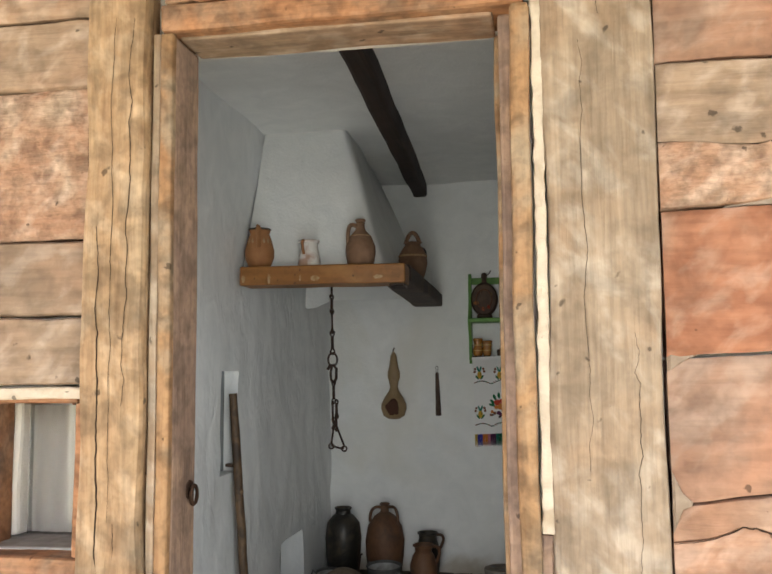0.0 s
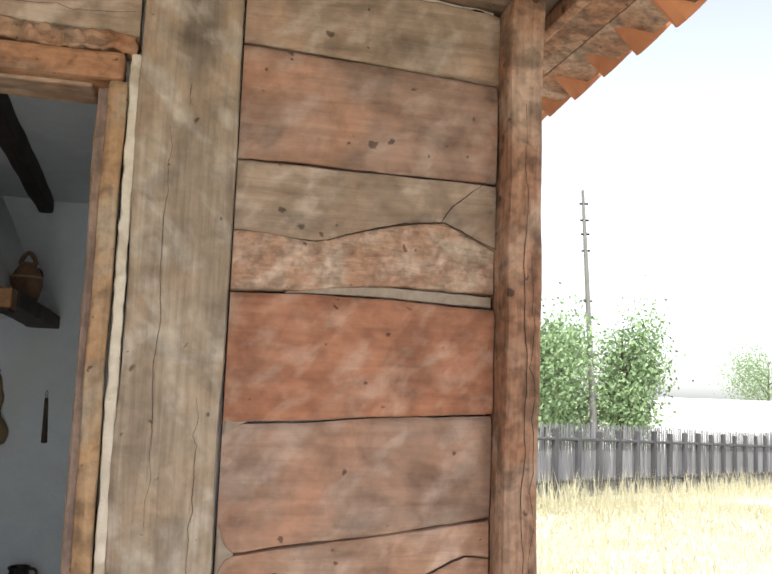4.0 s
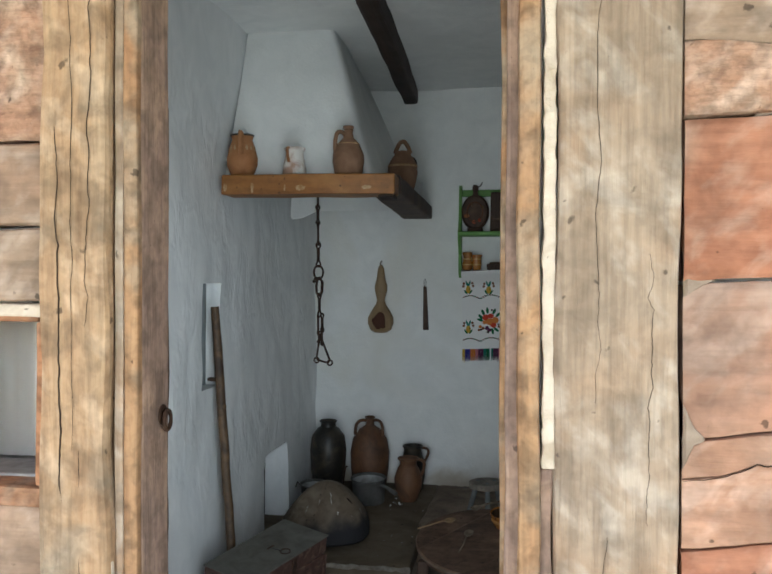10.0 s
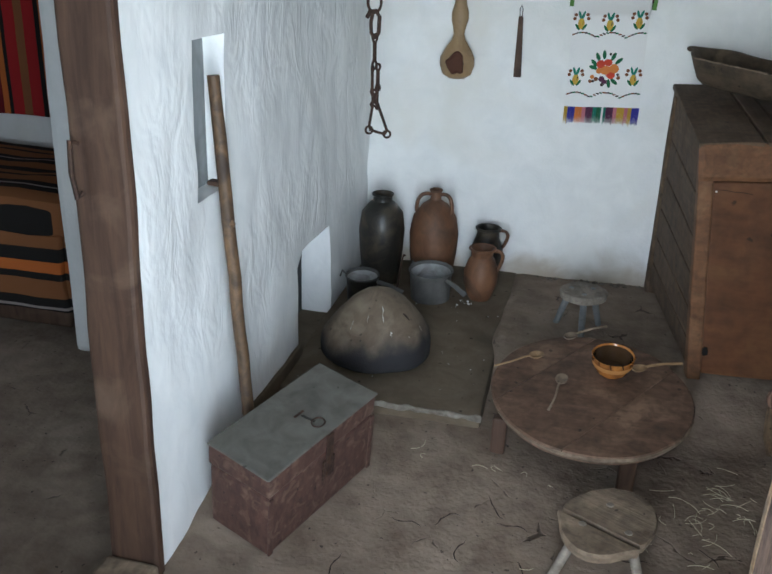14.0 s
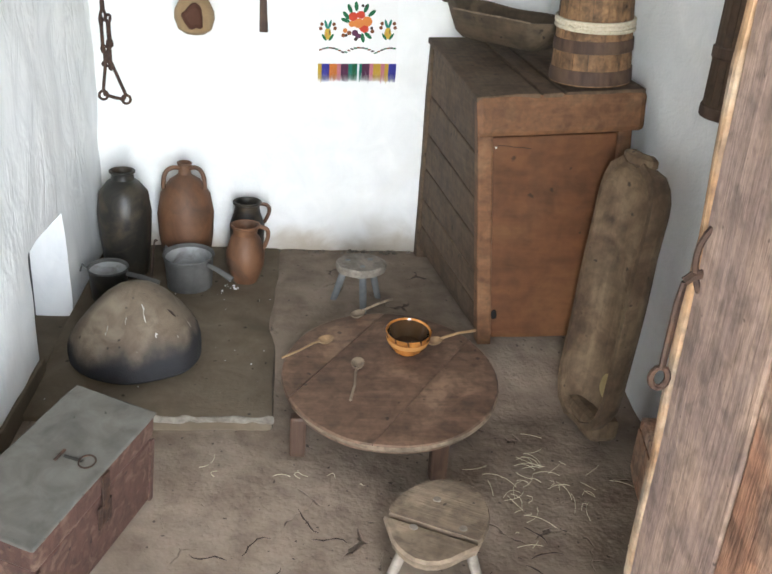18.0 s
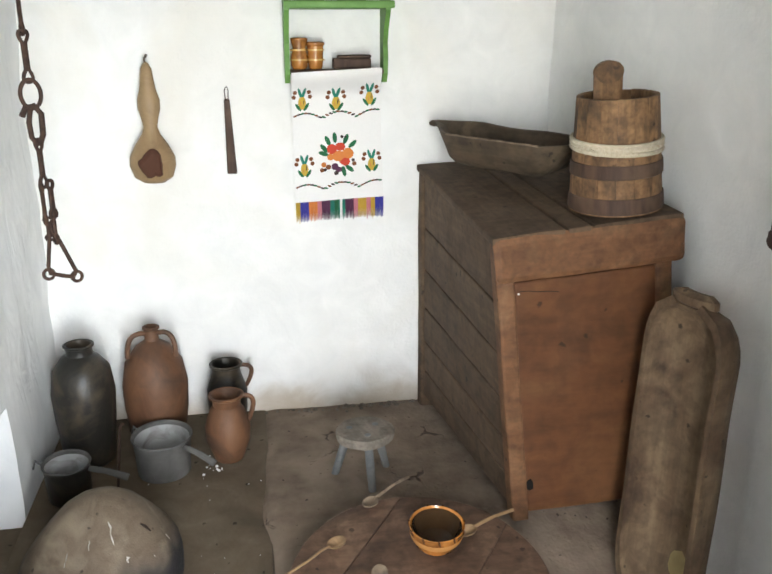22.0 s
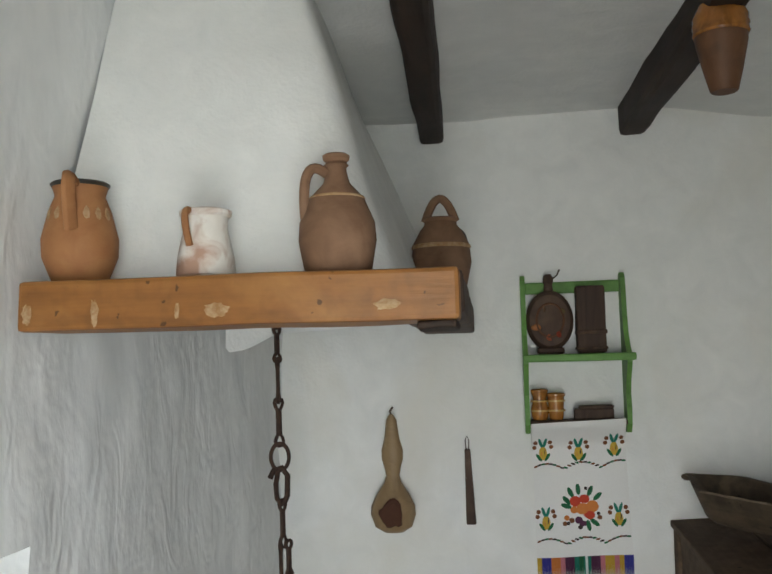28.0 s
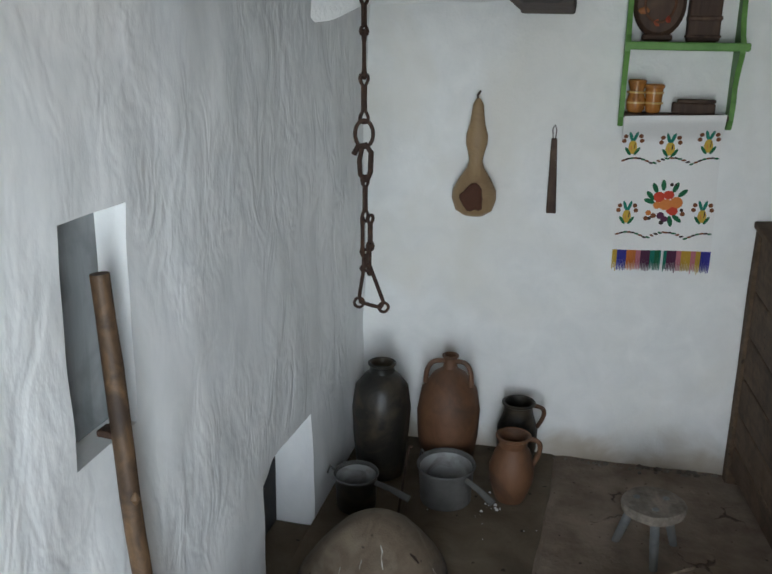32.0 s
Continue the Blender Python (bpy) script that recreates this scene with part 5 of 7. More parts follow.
def link(z0, z1, turn, r=0.0048, x=0.0, eye=0.0105):
    """A long link: two eyes joined by pinched bars."""
    pts, h = [], z1 - z0
    for d, z in ((0.35, 0.0), (0.85, 0.03), (1.0, 0.09), (0.8, 0.16), (0.33, 0.24), (0.30, 0.5), (0.33, 0.76), (0.8, 0.84), (1.0, 0.91), (0.85, 0.97), (0.35, 1.0)):
        pts.append((d * eye, z0 + z * h))
    loop = pts + [(-d, z) for d, z in pts[::-1]]
    c, q = math.cos(radians(turn)), math.sin(radians(turn))
    return tube([(x + d * c, d * q, z) for d, z in loop], r, 6, closed=True)


part("bar", tube([(0, 0, 1.14), (0, 0, 0.775)], 0.0055, 6), M["iron"], chain)
part("cross_bar", tube([(-0.2, 0, 1.13), (0.22, 0, 1.13)], 0.009, 8), M["iron"], chain, "iron bar across the hood")
for k, (a, b) in enumerate(((0.69, 0.785), (0.585, 0.70), (0.475, 0.595))):
    part("link", link(a, b, 30 + 70 * k), M["iron"], chain)
part("ring", tube([(0.023 * math.cos(a), 0, 0.447 + 0.034 * math.sin(a)) for a in (k * math.pi / 12 for k in range(24))], 0.0052, 8, closed=True), M["iron"], chain)
part("hook", tube([(-0.026, 0.004, 0.395), (-0.016, 0, 0.415), (0.004, 0, 0.42), (0.018, 0, 0.40), (0.016, 0, 0.35), (0.004, 0, 0.325)], 0.0075, 8), M["iron"], chain)
part("hook", tube([(-0.006, 0, 0.41), (-0.012, 0, 0.38), (-0.010, 0, 0.345), (0.004, 0, 0.325)], 0.0065, 8), M["iron"], chain)
for k, (a, b, x) in enumerate(((0.225, 0.34, 0.003), (0.135, 0.235, -0.004), (0.095, 0.15, 0.002), (0.15, 0.24, 0.016), (0.085, 0.165, 0.014))):
    part("link", link(a, b, 35 + 62 * k, x=x), M["iron"], chain)
part("triangle_hook", tube([(0.008, 0, 0.112), (0.0, 0, 0.105), (-0.012, 0, 0.03), (-0.010, 0, 0.012), (0.02, 0.0, 0.002), (0.045, 0, -0.004), (0.052, 0, 0.008), (0.016, 0, 0.105)], 0.0052, 8, closed=True), M["iron"], chain)
for x, z in ((-0.013, 0.010), (0.052, -0.004)):
    part("eye", tube([(x + 0.0125 * math.cos(a), 0.002, z + 0.0125 * math.sin(a)) for a in (k * math.pi / 8 for k in range(16))], 0.0042, 6, closed=True), M["iron"], chain)

# ---- things on the back wall ----
gourd = thing("gourd_ladle", "dried bottle gourd with a ragged hole, hung on a nail", "gourd", pose(0.403, BACK - 0.062, 1.047, 0, 0, 0))
part("body", lathe([(0.001, 0.0), (0.035, 0.004), (0.064, 0.022), (0.077, 0.062), (0.075, 0.092), (0.056, 0.130), (0.030, 0.168), (0.023, 0.192), (0.028, 0.218), (0.037, 0.250), (0.037, 0.280), (0.027, 0.312), (0.022, 0.345), (0.018, 0.380), (0.008, 0.398), (0.001, 0.402)], 28, 0.72, 0.04), M["gourd"], gourd, smooth=True)
part("hole", lathe([(0.043, 0.0), (0.038, 0.005), (0.028, 0.001)], 22, 1.0, 0.45, m=pose(0.004, -0.056, 0.072, 94, 0, 0)), plain("dark_inside", (0.075, 0.028, 0.014), 0.8), gourd, "dark ragged opening")
part("stalk", tube([(0.0, 0, 0.395), (-0.004, 0, 0.41), (0.006, 0, 0.425)], 0.004, 6), M["bark"], gourd)

spatula = thing("spatula", "dark tapered wooden spatula hung by a wire loop", "spatula", pose(0.664, BACK - 0.016, 1.066, 0, 0, 0))
sb = rough_box(-0.017, 0.017, -0.008, 0.008, 0.0, 0.255, (1, 1, 8), 0.001, 1, 8, 0.003)
for v in sb.verts:
    k = v.co.z / 0.255
    v.co.x = v.co.x * (1 - 0.42 * k) - 0.006 * k
part("blade", sb, M["dark_wood"], spatula)
part("wire_loop", tube([(-0.01, 0, 0.25), (-0.013, 0, 0.285), (-0.006, -0.002, 0.30), (0.0, 0, 0.285), (-0.002, 0, 0.25)], 0.0018, 6), M["iron"], spatula)

shelf = thing("wall_shelf", "green painted two-tier wall shelf with scalloped sides", "shelf", pose(0.858, BACK, 1.373))


def shelf_side(x):
    outline = [(0, 0.0), (-0.05, 0.0), (-0.075, 0.03), (-0.085, 0.085), (-0.075, 0.13), (-0.095, 0.175), (-0.13, 0.215), (-0.145, 0.235), (-0.145, 0.262), (-0.115, 0.285), (-0.085, 0.33), (-0.07, 0.39), (-0.066, 0.45), (-0.058, 0.515), (-0.035, 0.535), (-0.01, 0.53), (0, 0.515)]
    bm = bmesh.new()
    f = bm.faces.new([bm.verts.new((x - 0.008, y, z)) for y, z in outline])
    made = bmesh.ops.extrude_face_region(bm, geom=[f])
    bmesh.ops.translate(bm, vec=(0.016, 0, 0), verts=[g for g in made["geom"] if isinstance(g, bmesh.types.BMVert)])
    bmesh.ops.recalc_face_normals(bm, faces=bm.faces)
    return bm


part("side_panel", shelf_side(0.008), M["green"], shelf)
part("side_panel", shelf_side(0.340), M["green"], shelf)
part("shelf_board", rough_box(0.0, 0.362, -0.147, 0.0, 0.240, 0.265, (4, 2, 1), 0.001, 3, 8, 0.004), M["green"], shelf)
part("shelf_board", rough_box(0.016, 0.333, -0.085, 0.0, 0.028, 0.045, (4, 2, 1), 0.001, 4, 8, 0.004), M["dark_wood"], shelf)
part("top_rail", rough_box(0.016, 0.338, -0.018, 0.0, 0.472, 0.512, (4, 1, 1), 0.001, 5, 8, 0.004), M["green"], shelf)

flask = thing("wooden_flask", "round dark wooden flask carved in red and brown", "flask", pose(0.952, BACK - 0.055, 1.639))
part("body", lathe([(0.03, -0.038), (0.07, -0.034), (0.082, -0.018), (0.084, 0.0), (0.082, 0.018), (0.07, 0.034), (0.03, 0.038)], 36, m=pose(0, 0, 0.112, 90, 0, 0) @ Matrix.Diagonal((0.95, 1.22, 1, 1))), M["dark_wood"], flask, smooth=True)
part("carved_ring", tube([(0.045 * math.cos(a), -0.037, 0.112 + 0.056 * math.sin(a)) for a in (k * math.pi / 12 for k in range(24))], 0.004, 6, closed=True), M["cup_wood"], flask)
for n, (x, z, c) in enumerate(((-0.045, 0.09, (0.30, 0.11, 0.03)), (0.03, 0.065, (0.33, 0.05, 0.025)), (-0.02, 0.15, (0.22, 0.1, 0.03)), (0.035, 0.14, (0.12, 0.08, 0.03)), (0.0, 0.055, (0.36, 0.08, 0.03)))):
    part("painted_leaf", lathe([(0.018, 0), (0.012, 0.003)], 12, 0.6, 0.2, m=pose(x, -0.0365, z, 90, 0, n * 50)), plain("flask_paint", c, 0.6), flask)
part("neck", lathe([(0.016, 0.205), (0.014, 0.235), (0.018, 0.245), (0.016, 0.262), (0.010, 0.27)], 14), M["dark_wood"], flask)
part("foot", rough_box(-0.045, 0.045, -0.03, 0.03, 0.0, 0.022, (2, 1, 1), 0.002, 3, 8, 0.006), M["dark_wood"], flask)
part("cord", tube([(0.008, 0, 0.25), (0.03, 0, 0.265), (0.04, 0, 0.285)], 0.003, 6), M["bark"], flask)

mould = thing("wooden_box", "tall dark wooden box on the shelf", "box", pose(1.088, BACK - 0.05, 1.639))
part("body", rough_box(-0.048, 0.048, -0.035, 0.035, 0.0, 0.225, (2, 1, 6), 0.003, 6, 9, 0.005), M["dark_wood"], mould)
part("band", rough_box(-0.051, 0.051, -0.038, 0.038, 0.062, 0.078, (2, 1, 1), 0.002, 7, 9, 0.004), M["dark_wood"], mould)
part("band", rough_box(-0.051, 0.051, -0.038, 0.038, 0.012, 0.022, (2, 1, 1), 0.002, 8, 9, 0.003), M["dark_wood"], mould)

for x, prof, lab in ((0.908, [(0.022, 0), (0.028, 0.01), (0.030, 0.035), (0.023, 0.062), (0.022, 0.07), (0.029, 0.095), (0.026, 0.10)], "small brown glazed pot with yellow bands"), (0.962, [(0.020, 0), (0.024, 0.008), (0.026, 0.04), (0.028, 0.08), (0.029, 0.086)], "small amber glazed mug with light stripes")):
    c = pot("glazed_pot", lab, prof, M["glaze"], x, BACK - 0.05, 1.419, 20, "glazed pots on the shelf", 0.003, 24, "pot")
    for z in (0.028, 0.06):
        part("painted_band", lathe([(0.0306, z), (0.0308, z + 0.003), (0.0306, z + 0.006)], 24), plain("yellow_slip", (0.55, 0.34, 0.10), 0.35), c)
comb = thing("wooden_comb_box", "flat dark carved wooden box", "box", pose(1.085, BACK - 0.05, 1.419))
part("body", rough_box(-0.065, 0.065, -0.025, 0.025, 0.0, 0.036, (6, 2, 1), 0.002, 9, 12, 0.004), M["dark_wood"], comb)
part("lid", rough_box(-0.05, 0.066, -0.022, 0.022, 0.034, 0.046, (6, 2, 1), 0.002, 10, 12, 0.004), M["dark_wood"], comb)

# embroidered towel
TW, TH = 0.306, 0.464
towel = thing("embroidered_towel", "white linen towel with embroidered flowers and coloured fringe", "towel", pose(0.876, BACK - 0.02, 0.946, 0, 0, 0))


def cloth_y(x, z):
    return -0.012 - 0.075 * ramp01(0.37, 0.464, z) - 0.004 * math.sin(x * 24 + z * 5) - 0.003 * noise.noise(Vector((x * 9, z * 6, 2)))


def cloth_shear(x, z):
    return Vector((x + 0.012 * (0.46 - z) / 0.46 * (1 if x > 0.16 else 0.3), cloth_y(x, z), z + 0.014 * x / TW))


part("cloth", sheet(lambda u, v: cloth_shear(TW * u, TH * v), 30, 34), M["linen"], towel, smooth=True)
stitch = {k: plain("thread_" + k, c, 0.9) for k, c in {"green": (0.02, 0.13, 0.055), "red": (0.55, 0.06, 0.03), "orange": (0.62, 0.21, 0.05), "gold": (0.55, 0.36, 0.05), "brown": (0.20, 0.075, 0.03), "plum": (0.10, 0.03, 0.07), "blue": (0.05, 0.05, 0.3), "pink": (0.55, 0.2, 0.25), "teal": (0.02, 0.2, 0.14), "dark": (0.05, 0.035, 0.03)}.items()}


def patch(x, z, rx, rz, turn, color, seed=0.0):
    """A patch of satin stitch that lies on the towel."""
    bm, n = bmesh.new(), 10
    mid = bm.verts.new(cloth_shear(x, z) + Vector((0, -0.0022, 0)))
    ring = []
    for k in range(n):
        a = 2 * math.pi * k / n
        px, pz = rx * math.cos(a) * (1 + 0.15 * noise.noise(Vector((k, seed, x)))), rz * math.sin(a)
        c, s = math.cos(radians(turn)), math.sin(radians(turn))
        ring.append(bm.verts.new(cloth_shear(x + px * c - pz * s, z + px * s + pz * c) + Vector((0, -0.0012, 0))))
    for k in range(n):
        bm.faces.new([mid, ring[k], ring[(k + 1) % n]])
    bmesh.ops.recalc_face_normals(bm, faces=bm.faces)
    return part("stitching", bm, stitch[color], towel)


def sprig(x, z, k=1.25, flip=1):
    patch(x, z, 0.011 * k, 0.019 * k, 0, "gold", x)
    patch(x - 0.004, z - 0.002, 0.0035 * k, 0.014 * k, 8, "orange", z)
    patch(x + 0.006, z + 0.002, 0.0025 * k, 0.013 * k, -6, "dark", z)
    patch(x - 0.014, z - 0.014, 0.0055, 0.016, 35, "green")
    patch(x + 0.014, z - 0.014, 0.0055, 0.016, -35, "green")
    patch(x - 0.007, z + 0.034, 0.0055, 0.019, 18, "teal")
    patch(x + 0.007, z + 0.034, 0.0055, 0.019, -18, "teal")
    for dx, dz in ((-0.024, 0.036), (-0.028, 0.020), (0.024, 0.036), (0.028, 0.020)):
        patch(x + dx, z + dz, 0.0075, 0.0075, 0, "brown", dx)


for x, z in ((0.036, 0.358), (0.153, 0.352), (0.268, 0.362), (0.036, 0.128), (0.268, 0.132)):
    sprig(x, z)
for row in (0.302, 0.054):
    for k in range(24):
        x = 0.010 + 0.286 * k / 23
        patch(x, row + 0.020 * abs(math.sin(x * 26.5 + 0.4)), 0.0078, 0.0034, 20 * math.cos(x * 26.5), ("brown", "dark", "green")[k % 3])
for dx, dz, r, c in ((-0.018, 0.018, 0.016, "red"), (0.006, 0.024, 0.013, "red"), (0.026, 0.002, 0.018, "orange"), (0.000, -0.004, 0.017, "orange"), (0.018, -0.022, 0.014, "red"), (-0.022, -0.006, 0.011, "orange"), (-0.010, -0.036, 0.011, "plum"), (0.000, -0.046, 0.009, "plum"), (-0.006, -0.056, 0.007, "dark"), (-0.03, -0.036, 0.008, "brown"), (-0.044, -0.028, 0.008, "orange"), (-0.05, -0.044, 0.007, "brown"), (0.045, -0.03, 0.007, "brown")):
    patch(0.155 + dx * 1.15, 0.172 + dz * 1.15, r * 1.18, r * 1.12, 0, c, dx * 9)
for dx, dz, t in ((-0.044, 0.006, 70), (-0.042, 0.022, 40), (-0.03, 0.044, 25), (-0.008, 0.052, 5), (0.022, 0.046, -25), (0.042, 0.03, -50), (0.03, -0.044, -130), (0.012, -0.052, 190)):
    patch(0.155 + dx * 1.15, 0.172 + dz * 1.15, 0.008, 0.019, t, "green", dz)
for dx, dz in ((0.012, 0.062), (0.026, 0.06), (-0.046, -0.05), (0.048, -0.022)):
    patch(0.155 + dx, 0.172 + dz, 0.006, 0.006, 0, "dark")
fringe = ["gold", "blue", "blue", "orange", "orange", "pink", "plum", "plum", "teal", "green", "teal", "plum", "plum", "pink", "gold", "gold", "pink", "gold", "blue", "blue"]
for k in range(60):
    x = TW * (k + 0.5) / 60
    c = fringe[int(k / 60 * len(fringe))]
    h = 0.058 + 0.014 * noise.noise(Vector((k * 1.7, 0, 0)))
    p = cloth_shear(x, 0.0)
    part("tassel", tube([p + Vector((0, -0.001, 0.012)), p + Vector((0.003 * noise.noise(Vector((k, 3, 0))), -0.003, -h * 0.5)), p + Vector((0.006 * noise.noise(Vector((k, 9, 0))), 0, -h))], [0.0028, 0.0026, 0.0012], 5), stitch[c], towel)

# ---- on the floor of the room ----
trunk = thing("blanket_box", "scuffed maroon wooden trunk with a dusty grey lid", "trunk", pose(0.261, 1.629, 0.006, 8.0, -6.4, 68.0))
TL_, TW_, TH_ = 0.465, 0.215, 0.292
part("body", rough_box(0, TL_, 0, TW_, -0.004, 0.212, (8, 4, 4), 0.003, 160, 6, 0.006), M["trunk_side"], trunk)
lid = part("lid", rough_box(-0.004, TL_ + 0.004, -0.004, TW_ + 0.003, 0.216, TH_ - 0.006, (8, 4, 1), 0.003, 161, 6, 0.006), M["trunk_side"], trunk)
part("lid_top", rough_box(-0.008, TL_ + 0.008, -0.008, TW_ + 0.004, TH_ - 0.006, TH_, (8, 4, 1), 0.002, 162, 6, 0.003), M["trunk_top"], trunk, "dusty grey lid board")
part("hinge_strap", rough_box(0.222, 0.262, 0.101, 0.109, TH_ + 0.0005, TH_ + 0.003, (4, 1, 1), 0.003, 1, 20, 0.001), M["iron"], lid, "black iron strap")
part("hinge_strap", rough_box(0.243, 0.252, 0.050, 0.10, TH_ + 0.0005, TH_ + 0.003, (1, 4, 1), 0.003, 5, 20, 0.001), M["clay_black"], lid)
part("handle_ring", tube([(0.25 + 0.021 * math.cos(a), 0.040 + 0.018 * math.sin(a), TH_ + 0.004) for a in (k * math.pi / 8 for k in range(16))], 0.0022, 6, closed=True), M["iron"], lid)
part("hasp", rough_box(0.235, 0.262, -0.012, -0.004, 0.13, TH_ - 0.01, (1, 1, 3), 0.001, 2, 9, 0.002), M["iron"], trunk)
part("lock_plate", rough_box(0.222, 0.275, -0.009, -0.003, 0.12, 0.19, (1, 1, 1), 0.001, 3, 9, 0.002), M["iron"], trunk)
for x0 in (0.0, TL_ - 0.012):
    part("corner_batten", rough_box(x0 - 0.003, x0 + 0.015, -0.007, 0.0, 0.0, 0.21, (1, 1, 4), 0.001, 4, 9, 0.002), M["trunk_side"], trunk)

stick = thing("long_stick", "long mottled peeled stick leaning in the wall niche", "stick", pose(0.115, 1.885, 0.0))
pts = [Vector((0.015 - 0.104 * k / 16 + 0.004 * noise.noise(Vector((k * 0.6, 0, 0))), 0.035 * k / 16 + 0.005 * noise.noise(Vector((k * 0.6, 4, 0))), 0.0 + 1.258 * k / 16)) for k in range(17)]
part("shaft", tube(pts, [0.018 if k < 15 else 0.0165 for k in range(17)], 12), M["stick"], stick, smooth=True)
part("knot", lathe([(0.003, -0.012), (0.010, 0.0), (0.003, 0.012)], 8, m=pose(pts[11].x + 0.015, pts[11].y - 0.008, pts[11].z)), M["stick"], stick, smooth=True)
part("foot", tube([pts[0] + Vector((0, 0, 0.0)), pts[0].lerp(pts[1], 0.35)], 0.0195, 12), M["clay_black"], stick, "blackened foot")

hole_dark = surface("stove_hole_dark", (0.010, 0.010, 0.012), (0.028, 0.028, 0.03), (0.06, 0.05, 0.042), 16, (1, 1, 1), 9, 0.4, 0.7, 0.3, 0.003, 0.0)
dome_mat = surface("sooted_clay_dome", (0.095, 0.069, 0.046), (0.165, 0.124, 0.086), (0.235, 0.187, 0.135), 16, (1, 1, 1), 11, 0.45, 0.8, 0.6, 0.007, 0.0, specks=18, low=(0.10, 0.05, 0.20, (0.016, 0.016, 0.019), 0.97))
HZ = 0.118
dome = thing("baking_dome", "clay baking dome, brown above and sooty black below", "baking dome", pose(0.295, 2.735, HZ, 0, 0, 20))
part("dome", lathe([(0.200, 0.0), (0.212, 0.012), (0.214, 0.04), (0.212, 0.07), (0.204, 0.10), (0.181, 0.137), (0.147, 0.18), (0.106, 0.222), (0.066, 0.249), (0.032, 0.263), (0.001, 0.267)], 44, 0.92, 0.07), dome_mat, dome, smooth=True)


def on_dome(a, z):
    r = 0.214 * math.sqrt(max(0.0, 1 - (z / 0.268) ** 2.1)) * 0.975
    return Vector((r * math.cos(a), r * 0.92 * math.sin(a), z))


for a, z, ln, w in ((-1.55, 0.232, 0.045, 0.0045), (-1.95, 0.205, 0.02, 0.003), (-1.40, 0.155, 0.014, 0.006), (-2.3, 0.18, 0.03, 0.002), (-1.0, 0.13, 0.02, 0.0025), (-0.6, 0.15, 0.02, 0.002), (-1.75, 0.11, 0.010, 0.004)):
    part("lime_drip", tube([on_dome(a + 0.03 * noise.noise(Vector((k, a, z))), z - ln * k / 4) for k in range(5)], [w * q * 0.75 for q in (0.4, 1.0, 0.5, 0.8, 0.2)], 5, flat=0.5), M["drip"], dome, "dried whitewash drip")
part("chip", tube([on_dome(-0.95, 0.205), on_dome(-0.9, 0.195), on_dome(-0.86, 0.18)], [0.002, 0.004, 0.002], 5), crack, dome)

FZ = 0.148
j = pot("storage_jar", "tall sooty black clay jar in the corner", [(0.078, 0), (0.082, 0.004), (0.098, 0.16), (0.103, 0.25), (0.092, 0.33), (0.060, 0.372), (0.044, 0.382), (0.041, 0.40), (0.046, 0.415)], M["clay_black"], 0.142, 3.40, FZ, 0, "clay jars by the back wall", category="jar")
j = pot("storage_jar", "big red-brown clay jar with a narrow neck", [(0.085, 0), (0.09, 0.004), (0.108, 0.13), (0.112, 0.22), (0.098, 0.30), (0.06, 0.355), (0.026, 0.378), (0.022, 0.40), (0.026, 0.425)], M["clay_red"], 0.362, 3.51, FZ, 0, "clay jars by the back wall", category="jar")
handle(arc((0.020, -0.01, 0.405), (0.085, -0.03, 0.43), (0.080, -0.03, 0.325), 10), 0.009, M["clay_red"], j)
handle(arc((-0.020, -0.01, 0.405), (-0.085, -0.03, 0.42), (-0.080, -0.03, 0.325), 10), 0.009, M["clay_red"], j)
j = pot("storage_jar", "red-brown clay jug with a side handle", [(0.045, 0), (0.05, 0.006), (0.074, 0.075), (0.076, 0.125), (0.058, 0.18), (0.046, 0.197), (0.048, 0.220), (0.056, 0.235)], M["clay_red"], 0.610, 3.33, FZ, 0, "clay jars by the back wall", category="jar")
handle(arc((0.05, 0, 0.226), (0.115, 0, 0.235), (0.070, 0, 0.138), 12), 0.0085, M["clay_red"], j)
j = pot("storage_jar", "dark clay jug standing behind the others", [(0.05, 0), (0.055, 0.006), (0.07, 0.085), (0.072, 0.16), (0.055, 0.21), (0.05, 0.235), (0.056, 0.258)], M["clay_black"], 0.605, 3.555, FZ, 0, "clay jars by the back wall", category="jar")
handle(arc((0.05, 0, 0.248), (0.12, 0, 0.254), (0.068, 0, 0.168), 12), 0.008, M["clay_red"], j)

